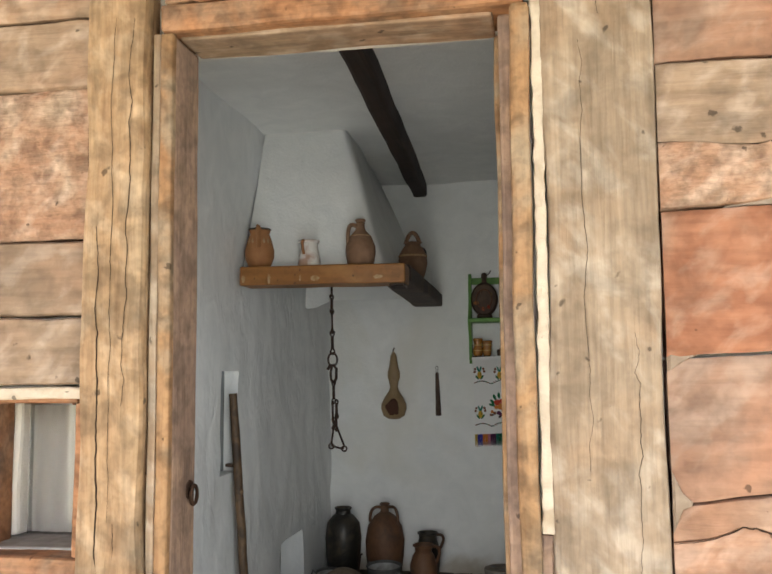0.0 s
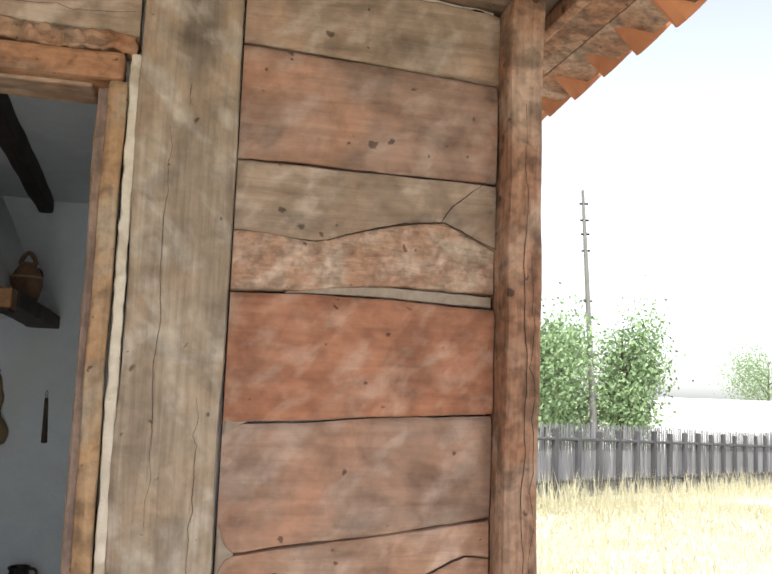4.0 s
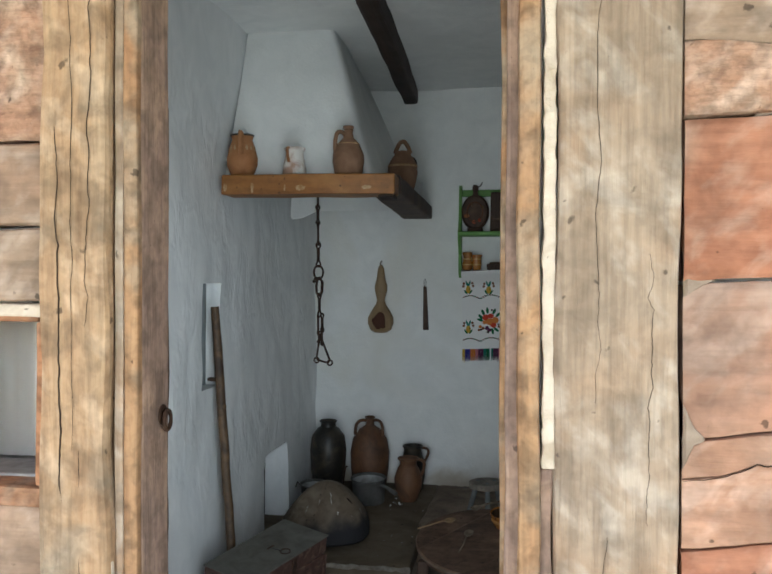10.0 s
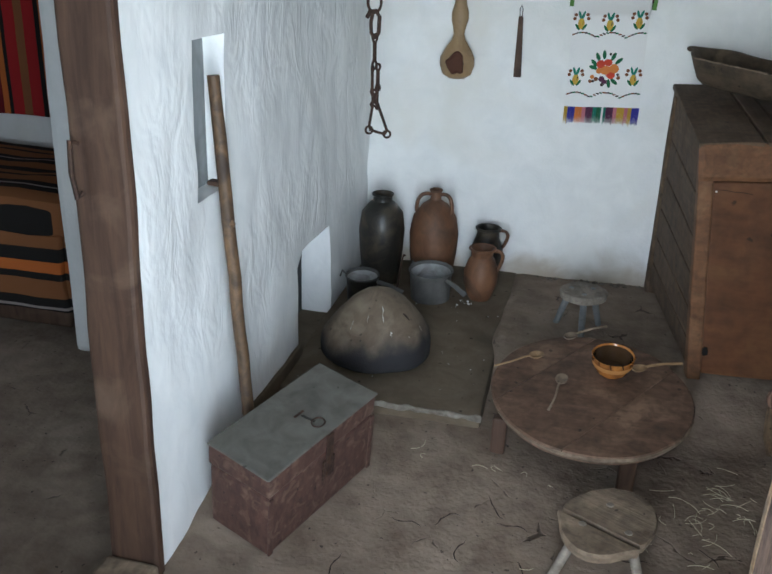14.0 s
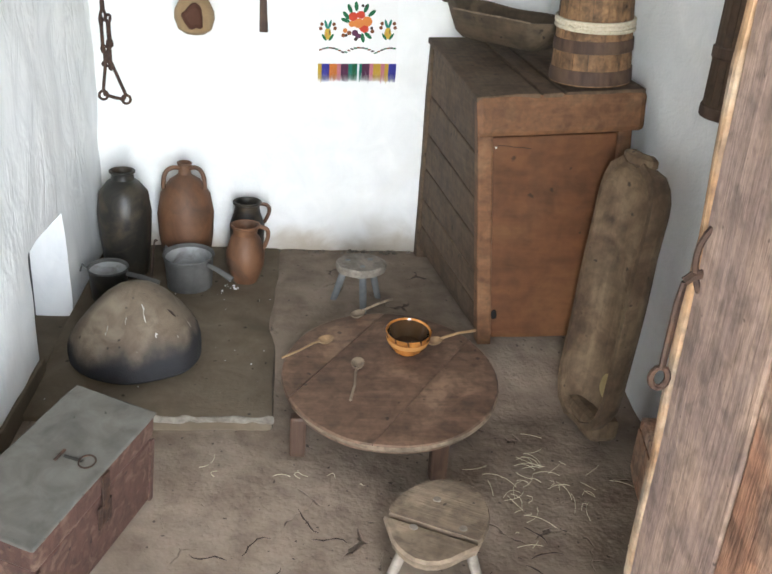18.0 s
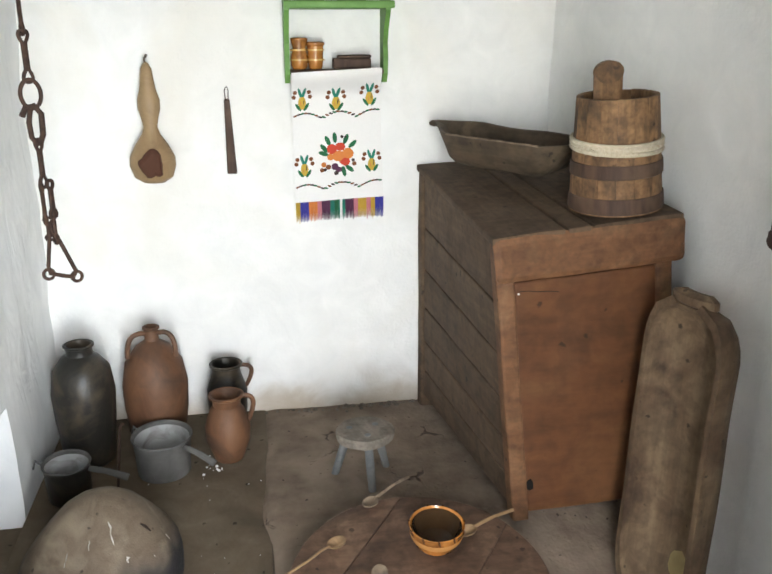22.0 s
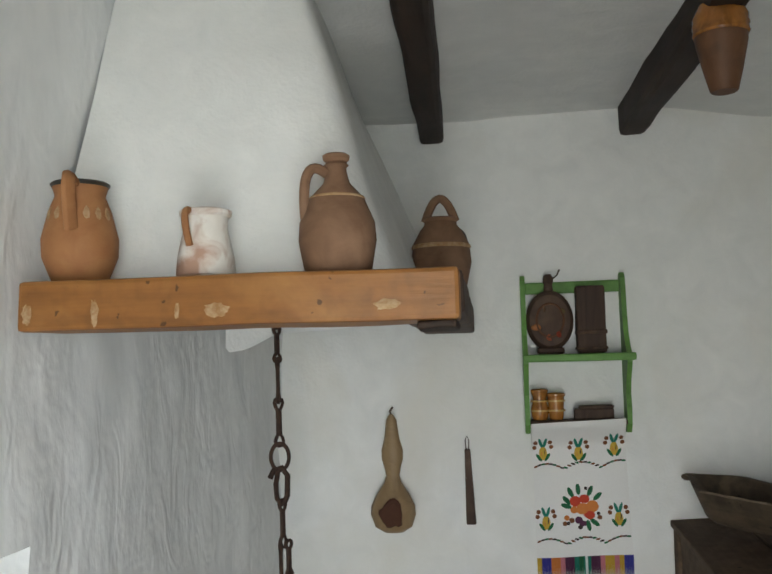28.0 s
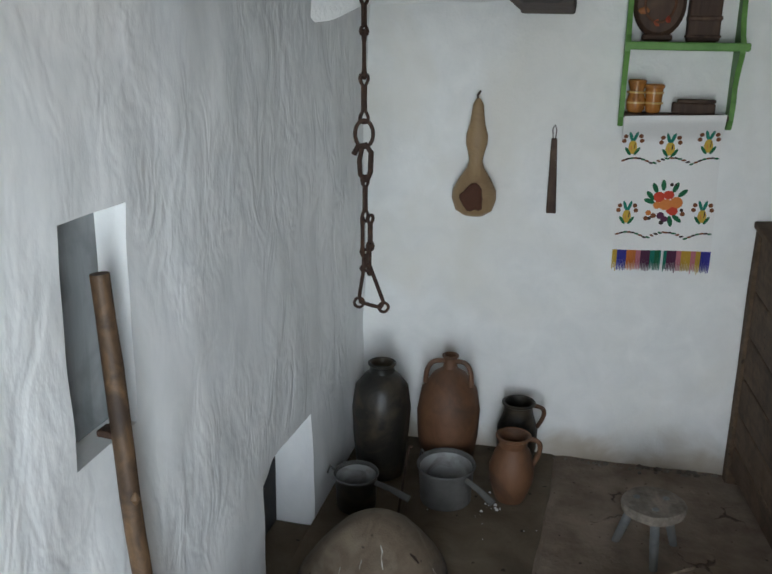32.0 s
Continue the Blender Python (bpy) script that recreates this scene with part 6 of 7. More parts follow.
for x, y, r, h, mt, a, lab in ((0.398, 3.285, 0.095, 0.135, "enamel", -38, "wide grey metal saucepan with a long handle"), (0.118, 3.17, 0.072, 0.12, "clay_black", -15, "sooty black saucepan with a pale rim")):
    p = thing("saucepan", lab, "saucepan", pose(x, y, FZ - 0.01, 4, 0, 0), "saucepans on the hearth")
    part("body", lathe([(r * 0.86, 0), (r * 0.9, 0.004), (r * 0.97, h * 0.9), (r, h), (r * 1.03, h + 0.002), (r * 0.97, h + 0.001), (r * 0.93, h * 0.9), (r * 0.84, 0.008), (0.001, 0.008)], 36), M[mt], p, smooth=True)
    part("lining", lathe([(r * 0.925, h * 0.95), (r * 0.915, h * 0.85), (r * 0.83, 0.018), (r * 0.6, 0.011), (0.001, 0.011)], 36, cap=False), M["pan_lining"], p, "worn pale inside", smooth=True)
    part("rim", lathe([(r * 1.0, h), (r * 1.045, h + 0.002), (r * 1.02, h + 0.007), (r * 0.96, h + 0.003), (r * 0.95, h - 0.006)], 36, cap=False), M["enamel"], p, "pale worn rim", smooth=True)
    c, s = math.cos(radians(a)), math.sin(radians(a))
    part("long_handle", tube([(c * r, s * r, h - 0.012), (c * (r + 0.06), s * (r + 0.06), h - 0.018), (c * (r + 0.125), s * (r + 0.125), h - 0.035)], [0.009, 0.010, 0.012], 8, flat=0.4), M["enamel"], p)
    part("hook_handle", tube([(-c * r, -s * r, h - 0.02), (-c * (r + 0.03), -s * (r + 0.03), h + 0.0), (-c * (r + 0.04), -s * (r + 0.04), h - 0.03)], 0.004, 6), M["enamel"], p)
crumbs = bmesh.new()
rnd = random.Random(5)
for k in range(46):
    if k < 15:
        x, y = 0.549 + rnd.gauss(0, 0.018), 3.27 + rnd.gauss(0, 0.035)
    else:
        x, y = rnd.uniform(0.05, 0.72), rnd.uniform(2.45, 3.2)
    r = rnd.uniform(0.0015, 0.007 if k < 15 else 0.0025)
    z = 0.10 + 0.055 * ramp01(2.4, 3.6, y)
    lathe([(r, 0.0), (r * 0.7, r * 0.7), (0.0005, r)], 6, 1.0, 0.4, crumbs, pose(x, y, z))
tagged(part("lime_crumbs", crumbs, M["ash"], None, "scattered white crumbs of fallen limewash on the hearth"), category="crumbs", kind="stuff")
rubble = bmesh.new()
for k in range(60):
    x = 0.74 + 0.64 * rnd.random()
    y = BACK - 0.012 - abs(rnd.gauss(0, 0.022))
    r = rnd.uniform(0.003, 0.013)
    lathe([(r, -0.004), (r * 0.8, r * 0.5), (0.0006, r * 0.8)], 7, 0.7, 0.5, rubble, pose(x, y, floor_z(x, y), 0, 0, rnd.uniform(0, 180)))
tagged(part("plaster_rubble", rubble, M["trim_lime"], None, "crumbs of fallen plaster along the foot of the wall"), category="rubble", kind="stuff")
poker = thing("iron_poker", "thin black iron poker leaning by the saucepans", "poker", pose(0.268, 3.12, FZ - 0.012))
part("rod", tube([(0.0, 0, 0.0), (0.004, 0.06, 0.10), (0.008, 0.11, 0.19)], 0.0045, 6), M["iron"], poker)
part("hook", tube(arc((0.008, 0.11, 0.188), (0.01, 0.125, 0.215), (0.02, 0.115, 0.205), 6), 0.004, 6), M["iron"], poker)
grate = thing("stove_mouth", "dark stove hole in the whitewashed wall above the hearth", "stove mouth", pose(0, 2.66, 0.1), kind="structure")
# black board in place of the hole's unlit depth
part("back", boxed(-0.140, -0.124, -0.03, 0.44, -0.05, 0.44), hole_dark, grate, "black back of the hole, its darkness put into the colour")
part("sill", rough_box(-0.122, 0.008, 0.003, 0.397, -0.012, 0.012, (3, 6, 1), 0.004, 3, 8, 0.004), M["hearth"], grate, "brown clay sill")
part("skirting", rough_box(0.002, 0.018, -0.62, 0.0, -0.10, 0.05, (1, 6, 1), 0.004, 3, 8, 0.004), M["hearth"], grate, "brown clay skirting along the wall")

peg = thing("wall_peg", "small dark wooden peg that steadies the stick", "peg", pose(0.0, 1.945, 0.968) @ Matrix.Scale(0.6, 4))
part("wedge", rough_box(-0.01, 0.062, -0.045, 0.012, -0.012, 0.010, (3, 3, 1), 0.003, 31, 14, 0.004), M["dark_wood"], peg)
part("tip", rough_box(0.05, 0.07, -0.02, 0.025, -0.006, 0.006, (2, 2, 1), 0.002, 32, 14, 0.003), M["dark_wood"], peg)

# low round table, tilted with the floor
table = thing("round_table", "low round table of worn dark planks on three legs", "table", pose(1.10, 2.445, 0.0, 0, 0, 0))
TT = pose(0, 0, 0.225, 8.5, 0, 0)
R = 0.332


def top_plank(x0, x1, z0, z1):
    """A slice of the round top between two parallel cuts."""
    n, bm = 14, bmesh.new()
    ys = []
    for k in range(n + 1):
        x = x0 + (x1 - x0) * k / n
        ys.append((x, math.sqrt(max(R * R - x * x, 1e-5)) * (1 + 0.012 * noise.noise(Vector((x * 9, 1, 0))))))
    loop = [(x, y) for x, y in ys] + [(x, -y) for x, y in ys[::-1]]
    lo, mid, hi = ([bm.verts.new((x * k, y * k, z)) for x, y in loop] for k, z in ((0.985, z0), (1.0, z1 - 0.006), (0.988, z1)))
    bm.faces.new(lo[::-1])
    bm.faces.new(hi)
    for a, b in ((lo, mid), (mid, hi)):
        for i in range(len(loop)):
            t = (i + 1) % len(loop)
            bm.faces.new([a[i], a[t], b[t], b[i]])
    bmesh.ops.recalc_face_normals(bm, faces=bm.faces)
    bmesh.ops.transform(bm, matrix=TT @ pose(0, 0, 0, 0, 0, -35), verts=bm.verts)
    return bm


for a, b in ((-0.331, -0.186), (-0.183, 0.120), (0.123, 0.331)):
    part("plank", top_plank(a, b, -0.030, 0.0), M["table_wood"], table)
part("worn_edge", tube([TT @ Vector((R * 0.996 * math.cos(a), R * 0.996 * math.sin(a), -0.012)) for a in (radians(-150 + k * 6.0) for k in range(24))], [0.004 + 0.004 * math.sin(math.pi * k / 23) for k in range(24)], 6), M["old_wood"], table, "pale worn edge")
for x, y, w in ((-0.280, -0.165, 0.024), (0.13, -0.22, 0.026), (0.16, 0.2, 0.026)):
    z1 = 0.205 + 0.15 * y
    part("leg", rough_box(x - w, x + w, y - 0.022, y + 0.022, floor_z(1.10 + x, 2.445 + y) - 0.005, z1 - 0.006, (1, 1, 6), 0.004, x * 9, 6, 0.006), M["dark_wood"], table)


def on_table(x, y, lift=0.001):
    return pose(1.10, 2.445, 0) @ TT @ pose(x, y, lift)


bowl = thing("glazed_bowl", "amber glazed clay bowl with brown drips", "bowl", on_table(0.062, 0.115))
part("body", lathe([(0.034, 0.0), (0.038, 0.003), (0.056, 0.022), (0.068, 0.052), (0.071, 0.074), (0.073, 0.078), (0.070, 0.080), (0.066, 0.074), (0.062, 0.052), (0.048, 0.022), (0.001, 0.012)], 36, 1.0, 0.01), M["glaze"], bowl, smooth=True)
part("inside", lathe([(0.0655, 0.0745), (0.0605, 0.0525), (0.0465, 0.0245), (0.001, 0.0145)], 32, cap=False), plain("dark_glaze", (0.055, 0.03, 0.014), 0.12), bowl, "dark brown glazed inside", smooth=True)
part("band", lathe([(0.0665, 0.043), (0.0695, 0.050), (0.0705, 0.058), (0.0700, 0.060)], 36, cap=False), plain("pale_glaze", (0.42, 0.20, 0.065), 0.2), bowl, "pale glazed band", smooth=True)
for k in range(11):
    a = 2 * math.pi * k / 11
    part("glaze_drip", tube([(0.0725 * math.cos(a), 0.0725 * math.sin(a), 0.080), (0.0722 * math.cos(a + 0.05), 0.0722 * math.sin(a + 0.05), 0.066)], [0.0035, 0.002], 5), plain("brown_glaze", (0.09, 0.035, 0.012), 0.2), bowl)


def spoon(x, y, turn, mt, lab, k=1.0):
    s = thing("wooden_spoon", lab, "spoon", on_table(x, y, 0.010) @ pose(0, 0, 0, 0, 0, turn), "spoons on the table")
    part("bowl", lathe([(0.001, -0.006), (0.016, -0.004), (0.026, 0.003), (0.029, 0.009), (0.026, 0.009), (0.015, 0.001), (0.001, -0.002)], 20, 0.7, m=Matrix.Scale(k, 4)), mt, s, smooth=True)
    part("shaft", tube([(0.024 * k, 0, 0.008), (0.05 * k, 0, 0.010), (0.10 * k, 0.004, 0.006), (0.165 * k, 0.0, 0.0)], [0.0045, 0.005, 0.0045, 0.0055], 8, flat=0.7), mt, s, smooth=True)
    return s


pale_wood = surface("pale_spoon_wood", (0.20, 0.115, 0.055), (0.34, 0.22, 0.115), (0.10, 0.06, 0.034), 30, (0.2, 1, 1), 18, 0.35, 0.6, 0.2, 0.001, 0.0)
spoon(0.155, 0.150, 26, pale_wood, "carved wooden spoon beside the bowl")
spoon(-0.195, 0.150, 214, pale_wood, "carved wooden spoon lying on the table edge")
spoon(-0.085, 0.300, 40, M["old_wood"], "dark old wooden spoon behind the bowl")
spoon(-0.100, 0.025, -100, M["old_wood"], "grey wooden spoon lying across the table", 1.05)


def stool(name, label, x, y, z, r, h, turn, mt, legmat, split=True, seed=0.0, long=1.0):
    s = thing(name, label, "stool", pose(x, y, z, 0, 0, turn), "low three-legged stools")
    t = 0.030
    n = 26

    def half(sign, x0, x1):
        bm = bmesh.new()
        pts2 = []
        for k in range(n):
            a = 2 * math.pi * k / n
            rr = r * (1 + 0.05 * noise.noise(Vector((math.cos(a), math.sin(a), seed)))) * (1.0 if math.cos(a) > -0.5 else 0.93)
            px, py = rr * long * math.cos(a), rr * (0.94 if long == 1.0 else 0.83) * math.sin(a)
            pts2.append((min(max(px, x0), x1), py))
        lo, mid, hi = ([bm.verts.new((q[0] * kk, q[1] * kk, zz)) for q in pts2] for kk, zz in ((0.95, h - t), (1.0, h - 0.008), (0.97, h)))
        bm.faces.new(lo[::-1])
        bm.faces.new(hi)
        for a, b in ((lo, mid), (mid, hi)):
            for i in range(n):
                q = (i + 1) % n
                bm.faces.new([a[i], a[q], b[q], b[i]])
        bmesh.ops.remove_doubles(bm, verts=bm.verts, dist=0.0004)
        bmesh.ops.recalc_face_normals(bm, faces=bm.faces)
        return bm

    if split:
        part("seat", half(1, -0.034, 9), mt, s)
        part("seat", half(-1, -9, -0.053), mt, s)
    else:
        part("seat", half(1, -9, 9), mt, s)
    for k in range(3):
        a = 2 * math.pi * k / 3 + 0.4
        c, q = math.cos(a), math.sin(a)
        part("leg", tube([(c * r * 0.52, q * r * 0.48, h - 0.006), (c * r * 0.78, q * r * 0.74, h * 0.45), (c * r * 1.02, q * r * 0.98, 0.0)], [0.013, 0.014, 0.012], 10), legmat, s, smooth=True)
        part("peg", lathe([(0.011, h - 0.002), (0.010, h + 0.0025), (0.004, h + 0.003)], 10, m=pose(c * r * 0.5, q * r * 0.46, 0)), legmat, s)
    return s


stool("stool", "three-legged stool with a split grey plank seat", 1.157, 1.81, 0.0, 0.147, 0.178, 62, M["old_wood"], M["stool_grey"], True, 1, 1.18)
stool("stool", "small grey stool standing behind the table", 1.047, 3.125, 0.147, 0.100, 0.172, 15, M["stool_grey"], surface("faded_blue_paint", (0.13, 0.135, 0.135), (0.21, 0.215, 0.21), None, 20, (1, 1, 1), 8, 0.4, 0.85, 0.3, 0.002, 0.0), False, 4)

# grain chest
chest = thing("grain_chest", "tall brown wooden chest with a planked lid", "chest", pose(1.358, 2.768, 0.0, 0, 0, 2.0))
CW, CD, CZ, CH = 0.505, 0.915, 0.195, 1.058
for k, (z0, z1) in enumerate(((0.30, 0.42), (0.42, 0.555), (0.555, 0.70), (0.70, 0.86), (0.86, CH - 0.004))):
    part("side_plank", rough_box(0.012, 0.034, 0.03, CD - 0.02, z0 + 0.002, z1 - 0.003, (1, 10, 1), 0.003, 170 + k, 5, 0.004), M["cup_side"], chest)
part("side_plank", rough_box(0.012, 0.034, 0.03, CD - 0.02, CZ, 0.298, (1, 10, 1), 0.003, 179, 5, 0.004), M["cup_side"], chest)
for x, y in ((0.0, 0.0), (0.0, CD - 0.055), (CW - 0.05, 0.0), (CW - 0.05, CD - 0.055)):
    part("corner_post", rough_box(x, x + 0.05, y, y + 0.05, 0.17 if y == 0 else 0.10, CH, (1, 1, 10), 0.003, 181 + x + y, 5, 0.005), M["cup_side"] if y else M["cup_rail"], chest)
part("front_panel", rough_box(0.05, CW - 0.002, 0.006, 0.028, CZ, 0.938, (8, 1, 10), 0.004, 185, 4, 0.004), M["cup_wood"], chest)
part("front_rail", rough_box(-0.004, CW + 0.035, -0.014, 0.012, 0.944, CH + 0.016, (10, 1, 2), 0.006, 186, 7, 0.012), M["cup_rail"], chest, "lighter worn top rail")
part("mouse_hole", lathe([(0.013, 0), (0.012, 0.002)], 14, 1.35, 0.35, m=pose(0.060, 0.0045, 0.288, 90, 0, 0)), plain("hole_black", (0.003, 0.003, 0.003), 1.0), chest, "black mouse hole")
part("crack", tube([(0.062 + 0.028 * k, 0.0045, 0.912 - 0.004 * k + 0.002 * (k % 2)) for k in range(5)], 0.0012, 5), crack, chest)
part("nail", lathe([(0.004, 0), (0.002, 0.003)], 8, m=pose(0.060, 0.0045, 0.905, 90, 0, 0)), M["ash"], chest)
for k, (a, b) in enumerate(((-0.006, 0.196), (0.206, 0.270), (0.280, CW + 0.03))):
    part("lid_plank", rough_box(a, b, -0.008, CD, CH, CH + 0.022, (3, 10, 1), 0.003, 190 + k, 5, 0.003), M["cup_side"], chest)
part("back_panel", rough_box(0.02, CW - 0.01, CD - 0.03, CD - 0.01, CZ, CH, (2, 1, 2), 0.002, 195, 5, 0.003), M["cup_side"], chest)
part("right_panel", rough_box(CW - 0.03, CW - 0.008, 0.03, CD - 0.02, CZ, CH, (1, 2, 2), 0.002, 196, 5, 0.003), M["cup_side"], chest)
part("bottom_panel", rough_box(0.02, CW - 0.01, 0.02, CD - 0.02, CZ, CZ + 0.02, (2, 2, 1), 0.002, 197, 5, 0.003), M["cup_side"], chest)
# the chest is sheared to fit the camera's view: its front leans, its lid falls to the front
for ob in chest.children:
    for v in ob.data.vertices:
        w = v.co.y / CD
        x_, z_ = v.co.x, v.co.z
        v.co.x += (1 - w) * 0.097 * (1.02 - z_)
        v.co.z += (-0.061 * (1 - w) + 0.085 * x_ * (1 - 0.5 * w)) * z_ / 1.07



def trough(name, label, length, width, deep, mt, m, ends=0.07, lugs=0.0, wall=0.014, tags="trough"):
    """A hollowed log: along local x, open towards local z."""
    ob = thing(name, label, tags, m)
    nu, nv = 26, 14

    def shape(u, v, inner):
        x = -length / 2 + length * u
        e = min(1.0, min(u, 1 - u) / ends) if ends else 1.0
        k = math.sqrt(max(0.0, 1 - (1 - e) ** 2)) if e < 1 else 1.0
        w, d = width / 2 * (0.36 + 0.64 * k), deep * (0.25 + 0.75 * k)
        if inner:
            w, d = max(w - wall, 0.004), max(d - wall * 1.2, 0.002)
            x = x * (1 - 2 * wall / length)
        a = math.pi * v
        return Vector((x, -w * math.cos(a), deep - d * math.sin(a) ** 0.8)) + noise.noise_vector(Vector((x * 4, v * 3, 1))) * 0.004

    bm = bmesh.new()
    outer = [[bm.verts.new(shape(i / nu, j / nv, False)) for j in range(nv + 1)] for i in range(nu + 1)]
    inner = [[bm.verts.new(shape(i / nu, j / nv, True)) for j in range(nv + 1)] for i in range(nu + 1)]
    for i in range(nu):
        for j in range(nv):
            bm.faces.new([outer[i][j], outer[i][j + 1], outer[i + 1][j + 1], outer[i + 1][j]])
            bm.faces.new([inner[i][j], inner[i + 1][j], inner[i + 1][j + 1], inner[i][j + 1]])
        for j in (0, nv):
            bm.faces.new([outer[i][j], outer[i + 1][j], inner[i + 1][j], inner[i][j]])
    for i in (0, nu):
        for j in range(nv):
            bm.faces.new([outer[i][j], outer[i][j + 1], inner[i][j + 1], inner[i][j]])
    bmesh.ops.recalc_face_normals(bm, faces=bm.faces)
    part("hollow", bm, mt, ob, smooth=True)
    if lugs:
        lb = rough_box(0, lugs, -width * 0.26, width * 0.26, deep - 0.05, deep - 0.004, (4, 6, 2), 0.007, 3, 12, 0.018, m=pose(length / 2 - 0.020, 0, 0))
        part("grip", lb, mt, ob, "stubby worn grip")
    return ob


boat = thing("dough_trough", "long dark wooden dough trough lying on the chest", "trough", pose(1.540, 3.350, 1.118, 3, 2, -50) @ Matrix.Diagonal((0.86, 1.0, 0.86, 1)))


def boat_ring(u, inner):
    """Half widths and heights of the hull at u from the pointed tip to the far end."""
    x = -0.325 + 0.65 * u
    w = 0.010 + 0.115 * ramp01(-0.02, 0.26, u) * (1 - 0.8 * ramp01(0.84, 1.0, u))
    rim = 0.140 - 0.020 * ramp01(0.0, 0.4, u)
    keel = (rim - 0.022) * (1 - ramp01(0.05, 0.27, u)) + (rim - 0.03) * ramp01(0.82, 0.99, u)
    base = w * (0.25 + 0.42 * ramp01(0.05, 0.3, u))
    if inner:
        w, base, keel = max(w - 0.014, 0.003), max(base - 0.010, 0.002), min(keel + 0.016, rim - 0.003)
    ring = [(-w, rim), (-(w * 0.72 + base * 0.28), keel + (rim - keel) * 0.6), (-(w * 0.3 + base * 0.7), keel + (rim - keel) * 0.2), (-base * 0.8, keel), (0, keel - 0.002), (base * 0.8, keel), (w * 0.3 + base * 0.7, keel + (rim - keel) * 0.2), (w * 0.72 + base * 0.28, keel + (rim - keel) * 0.6), (w, rim)]
    return [Vector((x, y, z)) + noise.noise_vector(Vector((x * 7, y * 7, z * 7))) * 0.004 for y, z in ring]


bb, NB = bmesh.new(), 34
hull = [[[bb.verts.new(p) for p in boat_ring(i / NB, inner)] for i in range(NB + 1)] for inner in (False, True)]
for i in range(NB):
    for k in range(8):
        bb.faces.new([hull[0][i][k], hull[0][i][k + 1], hull[0][i + 1][k + 1], hull[0][i + 1][k]])
        bb.faces.new([hull[1][i][k], hull[1][i + 1][k], hull[1][i + 1][k + 1], hull[1][i][k + 1]])
    for k in (0, 8):
        bb.faces.new([hull[0][i][k], hull[0][i + 1][k], hull[1][i + 1][k], hull[1][i][k]])
for i in (0, NB):
    for k in range(8):
        bb.faces.new([hull[0][i][k], hull[0][i][k + 1], hull[1][i][k + 1], hull[1][i][k]])
bmesh.ops.recalc_face_normals(bb, faces=bb.faces)
part("hull", bb, M["boat_wood"], boat, smooth=True)
part("grip", rough_box(-0.345, -0.305, -0.014, 0.014, 0.116, 0.140, (3, 2, 1), 0.003, 4, 9, 0.010), M["boat_wood"], boat)
part("rim_chip", tube([(-0.16 + 0.05 * k, -0.122, 0.122 + 0.002 * (k % 2)) for k in range(9)], 0.004, 6), M["old_wood"], boat, "paler worn rim")

LM = Matrix(((0.085, -0.174, -0.981, 1.868), (0.05, 0.984, -0.171, 2.52), (0.994, -0.043, 0.080, 0.455), (0, 0, 0, 1)))
lean = trough("leaning_trough", "tall hollowed wooden trough leaning against the wall", 0.875, 0.300, 0.125, M["trough_wood"], LM, 0.17, 0.042, 0.018)
part("foot_block", rough_box(-0.458, -0.377, -0.105, 0.105, 0.004, 0.112, (2, 4, 2), 0.006, 14, 7, 0.02), M["trough_wood"], lean, "solid foot of the trough")
part("crack", tube([(0.30 - 0.06 * k, -0.028 + 0.004 * (k % 2), 0.021) for k in range(10)], 0.0016, 5), crack, lean)
# lighter yellow disc at the lower end of the hollow
part("worn_floor", lathe([(0.12, 0.0), (0.09, 0.003), (0.001, 0.004)], 24, 0.8, 0.35, m=pose(-0.315, 0.01, 0.025, 0, 8, 0) @ Matrix.Diagonal((1, 0.8, 1, 1))), surface("yellow_trough_wood", (0.33, 0.25, 0.11), (0.45, 0.36, 0.18), (0.25, 0.18, 0.1), 14, (1, 1, 1), 9, 0.4, 0.85, 0.3, 0.003, 0.0), lean, "yellow patch at the foot of the hollow", smooth=True)

churn = thing("butter_churn", "staved wooden churn bound with pale rope", "churn", pose(1.743, 2.905, 1.066, 3, -4, 0) @ Matrix.Diagonal((0.90, 0.90, 0.95, 1)))
NST = 16
for k in range(NST):
    a0, a1 = 2 * math.pi * (k + 0.008) / NST, 2 * math.pi * (k + 0.992) / NST
    bm = bmesh.new()
    ring = []
    top = 0.325 + 0.006 * noise.noise(Vector((k * 2.2, 0, 0)))
    for z, r in ((0.0, 0.143), (0.16, 0.133), (top, 0.122)):
        ring.append([bm.verts.new((rr * math.cos(a), rr * math.sin(a), z)) for rr, a in ((r, a0), (r + 0.001, (a0 + a1) / 2), (r, a1), (r - 0.014, a1), (r - 0.014, a0))])
    for a, b in zip(ring, ring[1:]):
        for i in range(5):
            t = (i + 1) % 5
            bm.faces.new([a[i], a[t], b[t], b[i]])
    bm.faces.new(ring[0][::-1])
    bm.faces.new(ring[-1])
    part("stave", bm, M["churn_wood"], churn)
part("hoop", lathe([(0.144, 0.004), (0.147, 0.006), (0.144, 0.05), (0.141, 0.05)], 40, cap=False), M["dark_wood"], churn, "dark wooden hoop", smooth=True)
part("hoop", lathe([(0.1385, 0.105), (0.141, 0.107), (0.139, 0.145), (0.136, 0.145)], 40, cap=False), M["dark_wood"], churn, "dark wooden hoop", smooth=True)
